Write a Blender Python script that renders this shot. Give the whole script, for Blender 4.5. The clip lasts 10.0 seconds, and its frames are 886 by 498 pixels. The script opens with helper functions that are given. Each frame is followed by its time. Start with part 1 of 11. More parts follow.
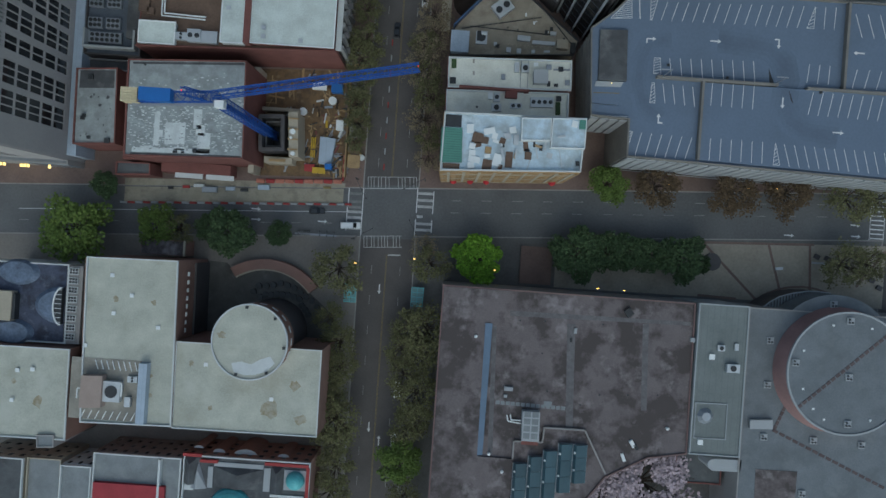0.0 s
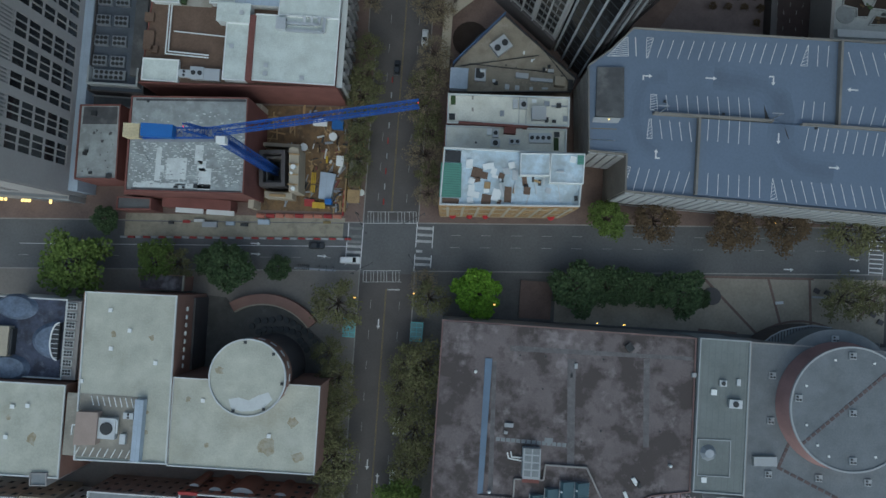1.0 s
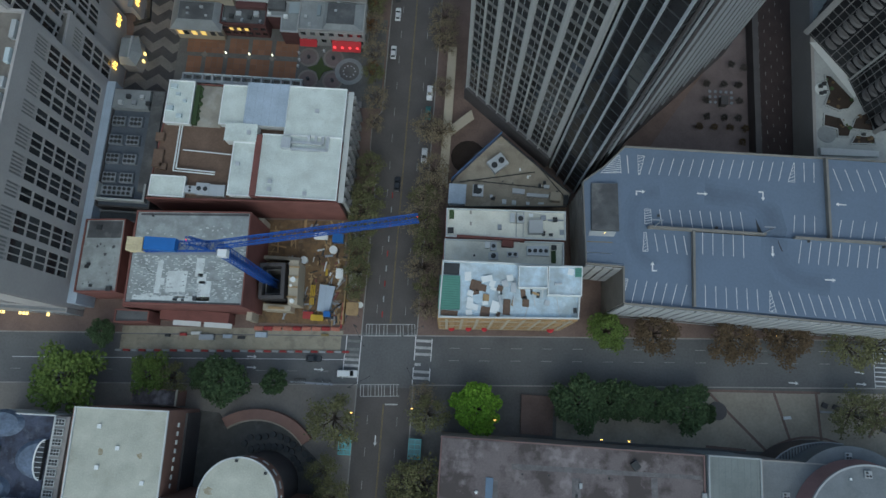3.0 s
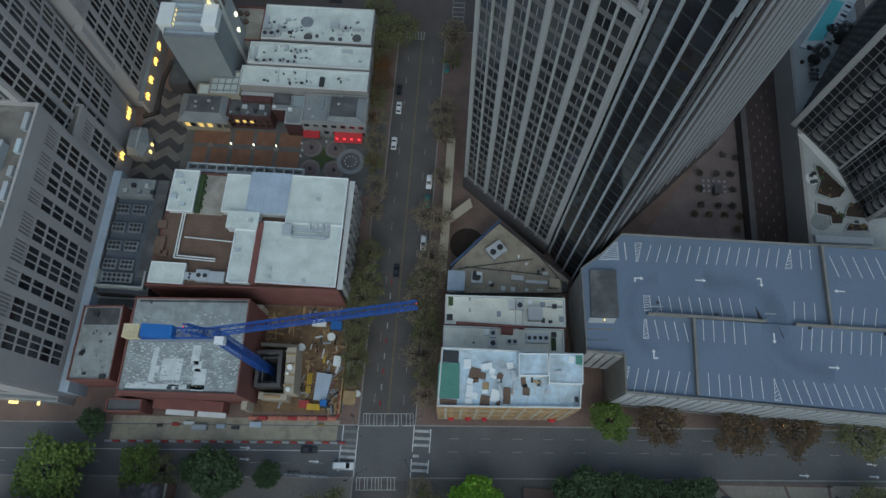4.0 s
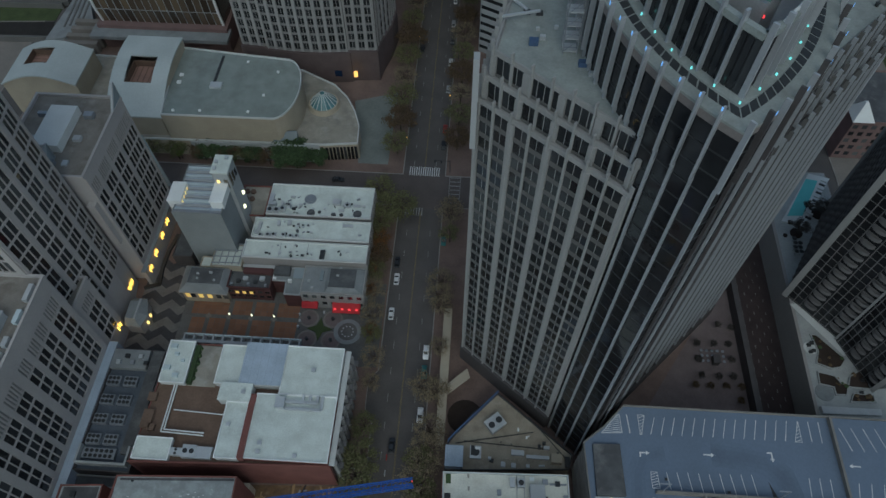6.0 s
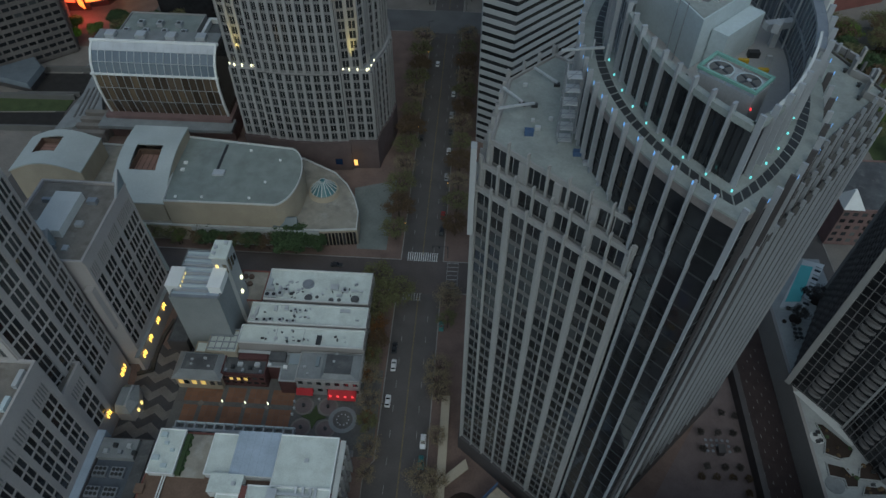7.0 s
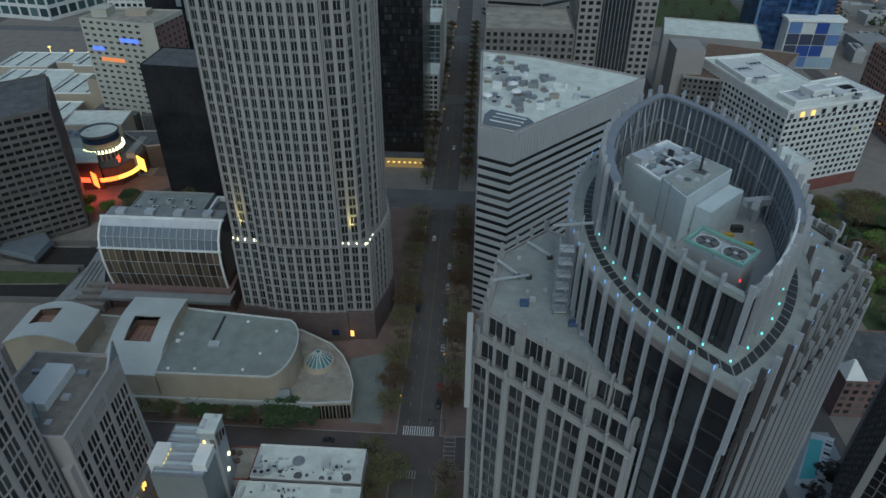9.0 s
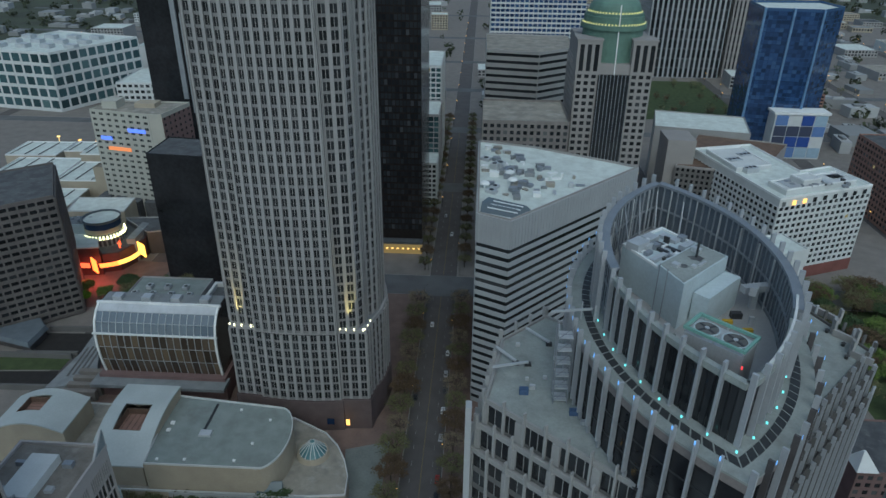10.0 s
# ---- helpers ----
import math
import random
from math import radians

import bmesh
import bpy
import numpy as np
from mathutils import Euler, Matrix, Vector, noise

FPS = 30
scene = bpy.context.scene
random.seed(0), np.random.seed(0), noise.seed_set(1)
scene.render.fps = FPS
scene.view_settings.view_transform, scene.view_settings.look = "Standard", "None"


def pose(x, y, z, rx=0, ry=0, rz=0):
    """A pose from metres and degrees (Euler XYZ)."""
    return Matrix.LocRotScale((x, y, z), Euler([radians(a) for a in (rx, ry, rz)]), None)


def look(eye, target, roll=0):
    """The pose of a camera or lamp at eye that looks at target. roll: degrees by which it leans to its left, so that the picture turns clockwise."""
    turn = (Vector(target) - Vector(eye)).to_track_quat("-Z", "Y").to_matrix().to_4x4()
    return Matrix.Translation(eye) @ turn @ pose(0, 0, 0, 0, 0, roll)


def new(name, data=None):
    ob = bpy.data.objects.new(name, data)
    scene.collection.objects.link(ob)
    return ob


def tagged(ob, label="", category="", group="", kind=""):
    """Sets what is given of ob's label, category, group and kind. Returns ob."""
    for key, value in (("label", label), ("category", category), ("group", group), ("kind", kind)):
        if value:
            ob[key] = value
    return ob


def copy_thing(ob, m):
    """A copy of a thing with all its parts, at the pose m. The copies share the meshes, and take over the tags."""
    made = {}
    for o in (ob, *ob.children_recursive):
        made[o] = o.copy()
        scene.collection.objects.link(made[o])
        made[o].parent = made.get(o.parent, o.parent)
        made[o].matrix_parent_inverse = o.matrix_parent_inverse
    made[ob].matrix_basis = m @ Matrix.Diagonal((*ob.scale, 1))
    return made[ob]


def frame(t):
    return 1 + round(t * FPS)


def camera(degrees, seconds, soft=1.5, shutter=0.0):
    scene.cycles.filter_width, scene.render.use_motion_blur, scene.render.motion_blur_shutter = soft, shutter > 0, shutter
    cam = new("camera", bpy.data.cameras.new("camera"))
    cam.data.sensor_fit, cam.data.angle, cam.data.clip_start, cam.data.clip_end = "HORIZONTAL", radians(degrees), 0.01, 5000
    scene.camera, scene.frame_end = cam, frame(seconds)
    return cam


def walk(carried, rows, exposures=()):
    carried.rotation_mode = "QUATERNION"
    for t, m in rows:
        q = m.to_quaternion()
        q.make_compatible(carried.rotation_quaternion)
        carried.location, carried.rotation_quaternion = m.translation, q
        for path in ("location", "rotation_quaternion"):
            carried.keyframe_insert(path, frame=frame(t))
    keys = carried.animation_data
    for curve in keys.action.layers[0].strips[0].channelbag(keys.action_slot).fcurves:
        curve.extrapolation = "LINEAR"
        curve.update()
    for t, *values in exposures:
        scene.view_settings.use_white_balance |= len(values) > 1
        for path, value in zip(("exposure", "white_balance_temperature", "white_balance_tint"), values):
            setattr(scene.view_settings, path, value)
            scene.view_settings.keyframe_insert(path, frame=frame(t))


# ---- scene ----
cam = camera(66.6, 10.0)
# seconds, tilt up from straight down, lean, turn
ROWS = [
    (0, -0.315, 0.340, 3.954), (0.5, 1.142, 0.303, 3.939), (1, 2.616, 0.293, 3.910), (1.5, 4.125, 0.263, 3.900),
    (2, 6.071, 0.254, 3.863), (2.5, 8.745, 0.238, 3.870), (2.7, 10.05, 0.225, 3.865), (3.8, 18.02, 0.125, 3.845),
    (4, 19.489, 0.118, 3.835), (4.5, 23.085, 0.075, 3.747), (5, 26.653, 0.045, 3.682), (5.5, 30.269, 0.014, 3.649),
    (5.7, 31.71, 0.0, 3.645), (6.8, 39.63, -0.25, 3.62), (7, 41.094, -0.283, 3.610), (7.5, 44.699, -0.328, 3.537),
    (8, 48.304, -0.377, 3.493), (8.5, 51.878, -0.380, 3.391), (9, 55.526, -0.405, 3.312), (9.5, 59.190, -0.495, 3.267),
    (10, 62.816, -0.569, 3.223),
]
walk(cam, [(t, pose(17.67, 0, 200, rx, ry, rz)) for t, rx, ry, rz in ROWS], exposures=[(0, 0.14, 5600, -6), (1.2, 0.26, 5600, -6), (2.5, 0.4, 5600, -6), (4, 0.22, 5550, -6), (4.5, 0.13, 5550, -6), (5.5, -0.12, 5600, -6), (7, -0.22, 5600, -6), (7.6, -0.22, 5600, -6), (9, -0.02, 5500, -6), (10, 0.12, 5420, -6)])

# ---- light: a grey dusk sky, a broad weak sun behind the cloud ----
world = bpy.data.worlds.new("dusk")
scene.world = world
world.use_nodes = True
wn, wl = world.node_tree.nodes, world.node_tree.links
sky = wn.new("ShaderNodeTexSky")
sky.sky_type, sky.sun_disc = "NISHITA", False
sky.sun_elevation, sky.sun_rotation = radians(48), radians(173)
sky.air_density, sky.dust_density, sky.ozone_density = 1.0, 3.5, 1.0
wl.new(sky.outputs["Color"], wn["Background"].inputs["Color"])
wn["Background"].inputs["Strength"].default_value = 0.085
sun_data = bpy.data.lights.new("sun", "SUN")
sun_data.energy, sun_data.angle, sun_data.color = 0.7, radians(110), (1.0, 0.97, 0.93)
sun = new("sun", sun_data)
sun.matrix_world = look((0, 0, 300), (-6, 50, 245))


# ---- materials ----
def mat(name, color, rough=0.85, metal=0.0, vary=0.25, grain=(0.35, 4.0), bump=0.0, per=0.0, coat=None, spec=0.4):
    """A surface whose colour wanders at two scales, in metres, and by piece."""
    m = bpy.data.materials.new(name)
    m.use_nodes = True
    n, l = m.node_tree.nodes, m.node_tree.links
    b = n["Principled BSDF"]
    b.inputs["Roughness"].default_value, b.inputs["Metallic"].default_value = rough, metal
    b.inputs["Specular IOR Level"].default_value = spec
    geo = n.new("ShaderNodeNewGeometry")
    fine, broad = n.new("ShaderNodeTexNoise"), n.new("ShaderNodeTexNoise")
    fine.inputs["Scale"].default_value, broad.inputs["Scale"].default_value = 1 / grain[0], 1 / grain[1]
    fine.inputs["Detail"].default_value, broad.inputs["Detail"].default_value = 3, 4
    for t in (fine, broad):
        l.new(geo.outputs["Position"], t.inputs["Vector"])
    mean = n.new("ShaderNodeMath")
    mean.operation = "MULTIPLY_ADD"
    l.new(fine.outputs["Fac"], mean.inputs[0])
    mean.inputs[1].default_value = 0.4
    half = n.new("ShaderNodeMath")
    half.operation = "MULTIPLY"
    half.inputs[1].default_value = 0.6
    l.new(broad.outputs["Fac"], half.inputs[0])
    l.new(half.outputs[0], mean.inputs[2])
    out = mean.outputs[0]
    if per:
        info = n.new("ShaderNodeObjectInfo")
        both = n.new("ShaderNodeMath")
        both.operation = "ADD"
        l.new(info.outputs["Random"], both.inputs[0])
        l.new(geo.outputs["Random Per Island"], both.inputs[1])
        fr = n.new("ShaderNodeMath")
        fr.operation = "FRACT"
        l.new(both.outputs[0], fr.inputs[0])
        mixed = n.new("ShaderNodeMath")
        mixed.operation = "MULTIPLY_ADD"
        l.new(fr.outputs[0], mixed.inputs[0])
        mixed.inputs[1].default_value = per
        less = n.new("ShaderNodeMath")
        less.operation = "MULTIPLY_ADD"
        l.new(out, less.inputs[0])
        less.inputs[1].default_value, less.inputs[2].default_value = 1 - per, 0
        l.new(less.outputs[0], mixed.inputs[2])
        out = mixed.outputs[0]
    ramp = n.new("ShaderNodeValToRGB")
    e = ramp.color_ramp.elements
    e[0].position, e[1].position = (0.3, 0.7) if not per else (0.1, 0.9)
    lo = [c * (1 - vary) for c in color]
    hi = [min(1, c * (1 + vary)) for c in color]
    if coat:
        hi = [h + (c - h) * 0.6 for h, c in zip(hi, coat)]
    e[0].color, e[1].color = (*lo, 1), (*hi, 1)
    l.new(out, ramp.inputs["Fac"])
    l.new(ramp.outputs["Color"], b.inputs["Base Color"])
    if bump:
        bn = n.new("ShaderNodeBump")
        bn.inputs["Strength"].default_value, bn.inputs["Distance"].default_value = bump, 0.1
        l.new(fine.outputs["Fac"], bn.inputs["Height"])
        l.new(bn.outputs["Normal"], b.inputs["Normal"])
    return m


def pooled(name, dry, stain, pale, scale=7.0, lo=0.42, hi=0.62):
    """A flat roof with dark stains and pale dried puddles of their own shape."""
    m = mat(name, dry, 0.9, vary=0.2, grain=(0.4, 5))
    n, l = m.node_tree.nodes, m.node_tree.links
    b, ramp = n["Principled BSDF"], next(x for x in n if x.bl_idname == "ShaderNodeValToRGB")
    geo = next(x for x in n if x.bl_idname == "ShaderNodeNewGeometry")
    out = ramp.outputs["Color"]
    for color, sc, a, z, seed, most in ((stain, scale, lo, hi, 3.1, 0.85), (pale, scale * 0.8, 0.56, 0.72, 47.0, 0.8)):
        off = n.new("ShaderNodeVectorMath")
        off.operation = "ADD"
        off.inputs[1].default_value = (seed, seed * 2, 0)
        l.new(geo.outputs["Position"], off.inputs[0])
        t = n.new("ShaderNodeTexNoise")
        t.inputs["Scale"].default_value, t.inputs["Detail"].default_value = 1 / sc, 5
        t.inputs["Roughness"].default_value = 0.62
        l.new(off.outputs[0], t.inputs["Vector"])
        mp = n.new("ShaderNodeMapRange")
        mp.inputs["From Min"].default_value, mp.inputs["From Max"].default_value = a, z
        mp.inputs["To Max"].default_value = most
        l.new(t.outputs["Fac"], mp.inputs["Value"])
        mx = n.new("ShaderNodeMix")
        mx.data_type = "RGBA"
        l.new(mp.outputs["Result"], mx.inputs["Factor"])
        l.new(out, mx.inputs["A"])
        mx.inputs["B"].default_value = (*color, 1)
        out = mx.outputs["Result"]
    l.new(out, b.inputs["Base Color"])
    return m


def striped(name, color, gap, width=0.12, angle=0.0, depth=0.75, rough=0.8, metal=0.0):
    """Sheets with seams every gap metres along a direction in plan."""
    m = mat(name, color, rough, metal, vary=0.18, grain=(0.4, 5))
    n, l = m.node_tree.nodes, m.node_tree.links
    b, ramp = n["Principled BSDF"], next(x for x in n if x.bl_idname == "ShaderNodeValToRGB")
    geo = next(x for x in n if x.bl_idname == "ShaderNodeNewGeometry")
    dot = n.new("ShaderNodeVectorMath")
    dot.operation = "DOT_PRODUCT"
    dot.inputs[1].default_value = (math.cos(radians(angle)) / gap, math.sin(radians(angle)) / gap, 0)
    l.new(geo.outputs["Position"], dot.inputs[0])
    fr = n.new("ShaderNodeMath")
    fr.operation = "FRACT"
    l.new(dot.outputs["Value"], fr.inputs[0])
    cmp = n.new("ShaderNodeMath")
    cmp.operation = "LESS_THAN"
    cmp.inputs[1].default_value = width / gap
    l.new(fr.outputs[0], cmp.inputs[0])
    mx = n.new("ShaderNodeMix")
    mx.data_type = "RGBA"
    l.new(cmp.outputs[0], mx.inputs["Factor"])
    l.new(ramp.outputs["Color"], mx.inputs["A"])
    mx.inputs["B"].default_value = (*[c * depth for c in color], 1)
    l.new(mx.outputs["Result"], b.inputs["Base Color"])
    return m


def glow(name, color, strength):
    m = bpy.data.materials.new(name)
    m.use_nodes = True
    b = m.node_tree.nodes["Principled BSDF"]
    b.inputs["Base Color"].default_value = (*[c * 0.5 for c in color], 1)
    b.inputs["Emission Color"].default_value = (*color, 1)
    b.inputs["Emission Strength"].default_value = strength
    return m


def pane_mat(name, color, lit=0.004, blind=0.2, rough=0.12, blind_color=(0.16, 0.17, 0.17), lit_color=(1.0, 0.75, 0.35)):
    """Window glass before dim rooms: a few have blinds, fewer a lamp on."""
    m = bpy.data.materials.new(name)
    m.use_nodes = True
    n, l = m.node_tree.nodes, m.node_tree.links
    b = n["Principled BSDF"]
    b.inputs["Roughness"].default_value, b.inputs["Specular IOR Level"].default_value = rough, 0.5
    info, geo = n.new("ShaderNodeObjectInfo"), n.new("ShaderNodeNewGeometry")
    both, fr = n.new("ShaderNodeMath"), n.new("ShaderNodeMath")
    both.operation, fr.operation = "ADD", "FRACT"
    l.new(info.outputs["Random"], both.inputs[0])
    l.new(geo.outputs["Random Per Island"], both.inputs[1])
    l.new(both.outputs[0], fr.inputs[0])
    ramp = n.new("ShaderNodeValToRGB")
    ramp.color_ramp.interpolation = "LINEAR"
    e = ramp.color_ramp.elements
    e[0].color, e[1].color = (*[c * 0.6 for c in color], 1), (*blind_color, 1)
    mid = e.new(1 - blind)
    mid.color = (*[c * 1.5 for c in color], 1)
    l.new(fr.outputs[0], ramp.inputs["Fac"])
    l.new(ramp.outputs["Color"], b.inputs["Base Color"])
    if lit:
        gt = n.new("ShaderNodeMath")
        gt.operation = "LESS_THAN"
        gt.inputs[1].default_value = lit
        l.new(fr.outputs[0], gt.inputs[0])
        st = n.new("ShaderNodeMath")
        st.operation = "MULTIPLY"
        st.inputs[1].default_value = 0.22
        l.new(gt.outputs[0], st.inputs[0])
        b.inputs["Emission Color"].default_value = (*lit_color, 1)
        l.new(st.outputs[0], b.inputs["Emission Strength"])
    return m


ASPHALT = mat("asphalt", (0.094, 0.087, 0.085), 0.9, vary=0.22, grain=(0.5, 9))
ASPHALT_OLD = mat("worn_asphalt", (0.118, 0.12, 0.124), 0.92, vary=0.25, grain=(0.6, 12))
ASPHALT_RED = mat("reddish_asphalt", (0.098, 0.084, 0.08), 0.92, vary=0.25, grain=(0.6, 12))
TOWN = mat("town_ground", (0.085, 0.085, 0.07), 0.95, vary=0.5, grain=(6, 60), coat=(0.05, 0.075, 0.03))
PAVING = mat("paving", (0.19, 0.175, 0.16), 0.9, vary=0.2, grain=(0.6, 8))
PAVING_DARK = mat("dark_paving", (0.12, 0.118, 0.115), 0.9, vary=0.25, grain=(0.6, 6))
PAVER_RED = mat("red_pavers", (0.165, 0.118, 0.102), 0.9, vary=0.25, grain=(0.5, 6))
PAVER_PINK = mat("pink_pavers", (0.16, 0.13, 0.13), 0.9, vary=0.2, grain=(0.5, 5))
TERRACOTTA = mat("terracotta_tile", (0.2, 0.105, 0.065), 0.85, vary=0.2, grain=(0.5, 5), per=0.5)
KERB = mat("kerb", (0.26, 0.25, 0.24), 0.9)
PAINT = mat("road_paint", (0.62, 0.63, 0.64), 0.8, vary=0.2, grain=(0.3, 2))
PAINT_OLD = mat("worn_road_paint", (0.3, 0.3, 0.3), 0.85, vary=0.45, grain=(0.25, 2))
PAINT_WORN = mat("thin_worn_paint", (0.4, 0.4, 0.4), 0.85, vary=0.4, grain=(0.25, 1.5))
PAINT_YELLOW = mat("yellow_road_paint", (0.2, 0.155, 0.07), 0.85, vary=0.3, grain=(0.3, 2))
GRASS = mat("grass", (0.055, 0.075, 0.03), 0.95, vary=0.4, grain=(0.4, 5), bump=0.5)
DIRT = mat("site_dirt", (0.15, 0.105, 0.065), 0.95, vary=0.45, grain=(0.8, 5), bump=0.5)
MULCH = mat("mulch", (0.035, 0.025, 0.02), 0.95, vary=0.4)
WATER = mat("pool_water", (0.16, 0.48, 0.47), 0.05, vary=0.1)
ROOF_WHITE = pooled("white_roof", (0.56, 0.605, 0.575), (0.44, 0.465, 0.43), (0.64, 0.69, 0.665), 6, 0.56, 0.82)
ROOF_CREAMY = pooled("creamy_white_roof", (0.65, 0.65, 0.58), (0.49, 0.475, 0.4), (0.7, 0.71, 0.655), 5, 0.56, 0.82)
ROOF_CREAM = pooled("cream_roof", (0.43, 0.435, 0.375), (0.32, 0.31, 0.25), (0.48, 0.485, 0.43), 10, 0.52, 0.78)
ROOF_STAIN = pooled("stained_roof", (0.15, 0.128, 0.13), (0.06, 0.05, 0.048), (0.29, 0.26, 0.265), 7.5, 0.44, 0.56)
ROOF_GREY = pooled("grey_roof", (0.22, 0.235, 0.245), (0.17, 0.18, 0.19), (0.27, 0.29, 0.29), 9, 0.5, 0.7)
ROOF_DARK = pooled("dark_roof", (0.1, 0.105, 0.11), (0.065, 0.065, 0.07), (0.17, 0.17, 0.17), 6)
ROOF_TAN = pooled("gravel_roof", (0.3, 0.28, 0.24), (0.2, 0.19, 0.17), (0.38, 0.37, 0.34), 7)
ROOF_BROWN = mat("brown_roof", (0.14, 0.095, 0.07), 0.9, vary=0.25, grain=(0.6, 5))
ROOF_PATCHED = pooled("patched_roof", (0.31, 0.335, 0.34), (0.22, 0.235, 0.235), (0.37, 0.4, 0.4), 3)
ROOF_BLUE = pooled("icy_roof", (0.5, 0.6, 0.68), (0.34, 0.38, 0.4), (0.68, 0.75, 0.8), 5)
ROOF_GREEN = striped("green_metal_roof", (0.1, 0.24, 0.19), 0.6, 0.1, 90, 0.6, 0.6)
ROOF_TEAL = mat("teal_glass_roof", (0.07, 0.16, 0.18), 0.3, vary=0.25, grain=(0.5, 3))
ROOF_RED = mat("red_roof", (0.3, 0.035, 0.045), 0.7, vary=0.2)
SEAMED_BLUE = striped("blue_grey_metal_roof", (0.36, 0.42, 0.5), 2.2, 0.1, 0, 0.85, 0.55)
DECK = mat("deck_concrete", (0.135, 0.172, 0.238), 0.9, vary=0.12, grain=(0.6, 14))
DECK_WALL = mat("deck_wall", (0.2, 0.19, 0.175), 0.9, vary=0.2)
DECK_FACE = mat("deck_panels", (0.33, 0.34, 0.35), 0.9, vary=0.15)
CONCRETE = mat("tower_concrete", (0.3, 0.295, 0.295), 0.85, vary=0.1, grain=(0.5, 9))
CONCRETE_WARM = mat("beige_precast", (0.29, 0.277, 0.27), 0.85, vary=0.1, grain=(0.5, 9))
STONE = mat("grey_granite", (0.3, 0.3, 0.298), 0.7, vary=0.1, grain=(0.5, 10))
STONE_FIN = mat("grey_granite_fin", (0.315, 0.318, 0.318), 0.65, vary=0.1, grain=(0.5, 10))
LEDGE_ROOF = pooled("pale_green_grey_roof", (0.27, 0.295, 0.285), (0.2, 0.21, 0.2), (0.33, 0.35, 0.34), 5, 0.5, 0.7)
DECK_STAIN = [mat(f"tyre_darkened_deck_{i}", (0.135 - .007 * i, 0.172 - .009 * i, 0.238 - .012 * i), 0.9, vary=0.14, grain=(0.6, 10)) for i in (1, 2, 3)]
TERRACE_PALE = mat("pale_terrace_paving", (0.33, 0.345, 0.345), 0.9, vary=0.18, grain=(0.6, 6))
BALCONY = mat("pale_balcony_front", (0.16, 0.155, 0.158), 0.8, vary=0.15, grain=(0.5, 5))
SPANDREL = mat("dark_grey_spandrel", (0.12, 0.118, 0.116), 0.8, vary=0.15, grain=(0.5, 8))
STONE_MID = mat("mid_grey_spandrel", (0.2, 0.198, 0.2), 0.8, vary=0.12, grain=(0.5, 8))
PRECAST = mat("pale_beige_precast", (0.37, 0.352, 0.345), 0.85, vary=0.1, grain=(0.5, 9))
BAND_WHITE = mat("pale_band_precast", (0.35, 0.365, 0.38), 0.85, vary=0.08, grain=(0.5, 10))
TOWER_GREY = mat("plain_grey_wall", (0.34, 0.36, 0.37), 0.85, vary=0.1, grain=(0.5, 7))
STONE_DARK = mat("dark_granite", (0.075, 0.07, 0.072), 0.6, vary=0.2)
FIN = mat("pale_metal_fin", (0.37, 0.39, 0.42), 0.45, 0.2, vary=0.12, grain=(0.6, 10))
STEEL = mat("grey_steel", (0.3, 0.32, 0.35), 0.5, 0.5, vary=0.15)
GALV = mat("galvanised_metal", (0.5, 0.52, 0.54), 0.5, 0.4, vary=0.15)
WHITE = mat("white_paint", (0.72, 0.74, 0.74), 0.7, vary=0.08)
BRICK = mat("red_brick", (0.175, 0.074, 0.064), 0.9, vary=0.25, grain=(0.3, 5))
BRICK_DARK = mat("dark_red_brick", (0.085, 0.04, 0.04), 0.9, vary=0.25, grain=(0.3, 4))
BRICK_TAN = mat("tan_brick", (0.33, 0.22, 0.11), 0.9, vary=0.15, grain=(0.3, 5))
DULL_ROSE = mat("dull_rose_brick", (0.185, 0.125, 0.12), 0.9, vary=0.2, grain=(0.3, 5))
BRICK_ROSE = mat("rose_brick", (0.25, 0.15, 0.12), 0.9, vary=0.2, grain=(0.3, 5))
STUCCO = mat("tan_stucco", (0.37, 0.33, 0.26), 0.9, vary=0.12, grain=(0.5, 6))
PLANT_WALL = mat("blue_white_panels", (0.46, 0.53, 0.56), 0.7, vary=0.12, grain=(0.5, 4))
WHITE_WALL = mat("white_wall", (0.55, 0.57, 0.57), 0.85, vary=0.1, grain=(0.5, 6))
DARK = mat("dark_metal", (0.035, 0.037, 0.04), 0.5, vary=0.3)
HOTEL_PALE = mat("pale_cream_wall", (0.42, 0.42, 0.375), 0.85, vary=0.1, grain=(0.5, 8))
BLACK_GLASS = mat("black_glass", (0.02, 0.021, 0.024), 0.06, vary=0.5, grain=(2, 18), spec=0.4)
LEDGE_FACE = mat("pinkish_ledge_stone", (0.2, 0.18, 0.175), 0.8, vary=0.2, grain=(0.5, 5))
GLASS = pane_mat("window_glass", (0.025, 0.028, 0.032))
GLASS_DARK = pane_mat("tower_glass", (0.022, 0.024, 0.027), 0.0, 0.06, 0.08, (0.07, 0.075, 0.08))
GLASS_BLUE = pane_mat("blue_glass", (0.024, 0.05, 0.12), 0.0, 0.15, 0.08, (0.05, 0.1, 0.2))
GLASS_TEAL = pane_mat("teal_glass", (0.04, 0.075, 0.085), 0.01, 0.1, 0.1, (0.1, 0.16, 0.17))
GLASS_PALE = pane_mat("hazy_glass", (0.17, 0.2, 0.22), 0.0, 0.3, 0.15, (0.3, 0.34, 0.36))
GLASS_BRONZE = pane_mat("bronze_glass", (0.075, 0.058, 0.042), 0.0, 0.3, 0.12, (0.15, 0.115, 0.075))
GLASS_AMBER = pane_mat("amber_glass", (0.08, 0.07, 0.05), 0.05, 0.2, 0.15, (0.14, 0.11, 0.07), (1.0, 0.6, 0.2))
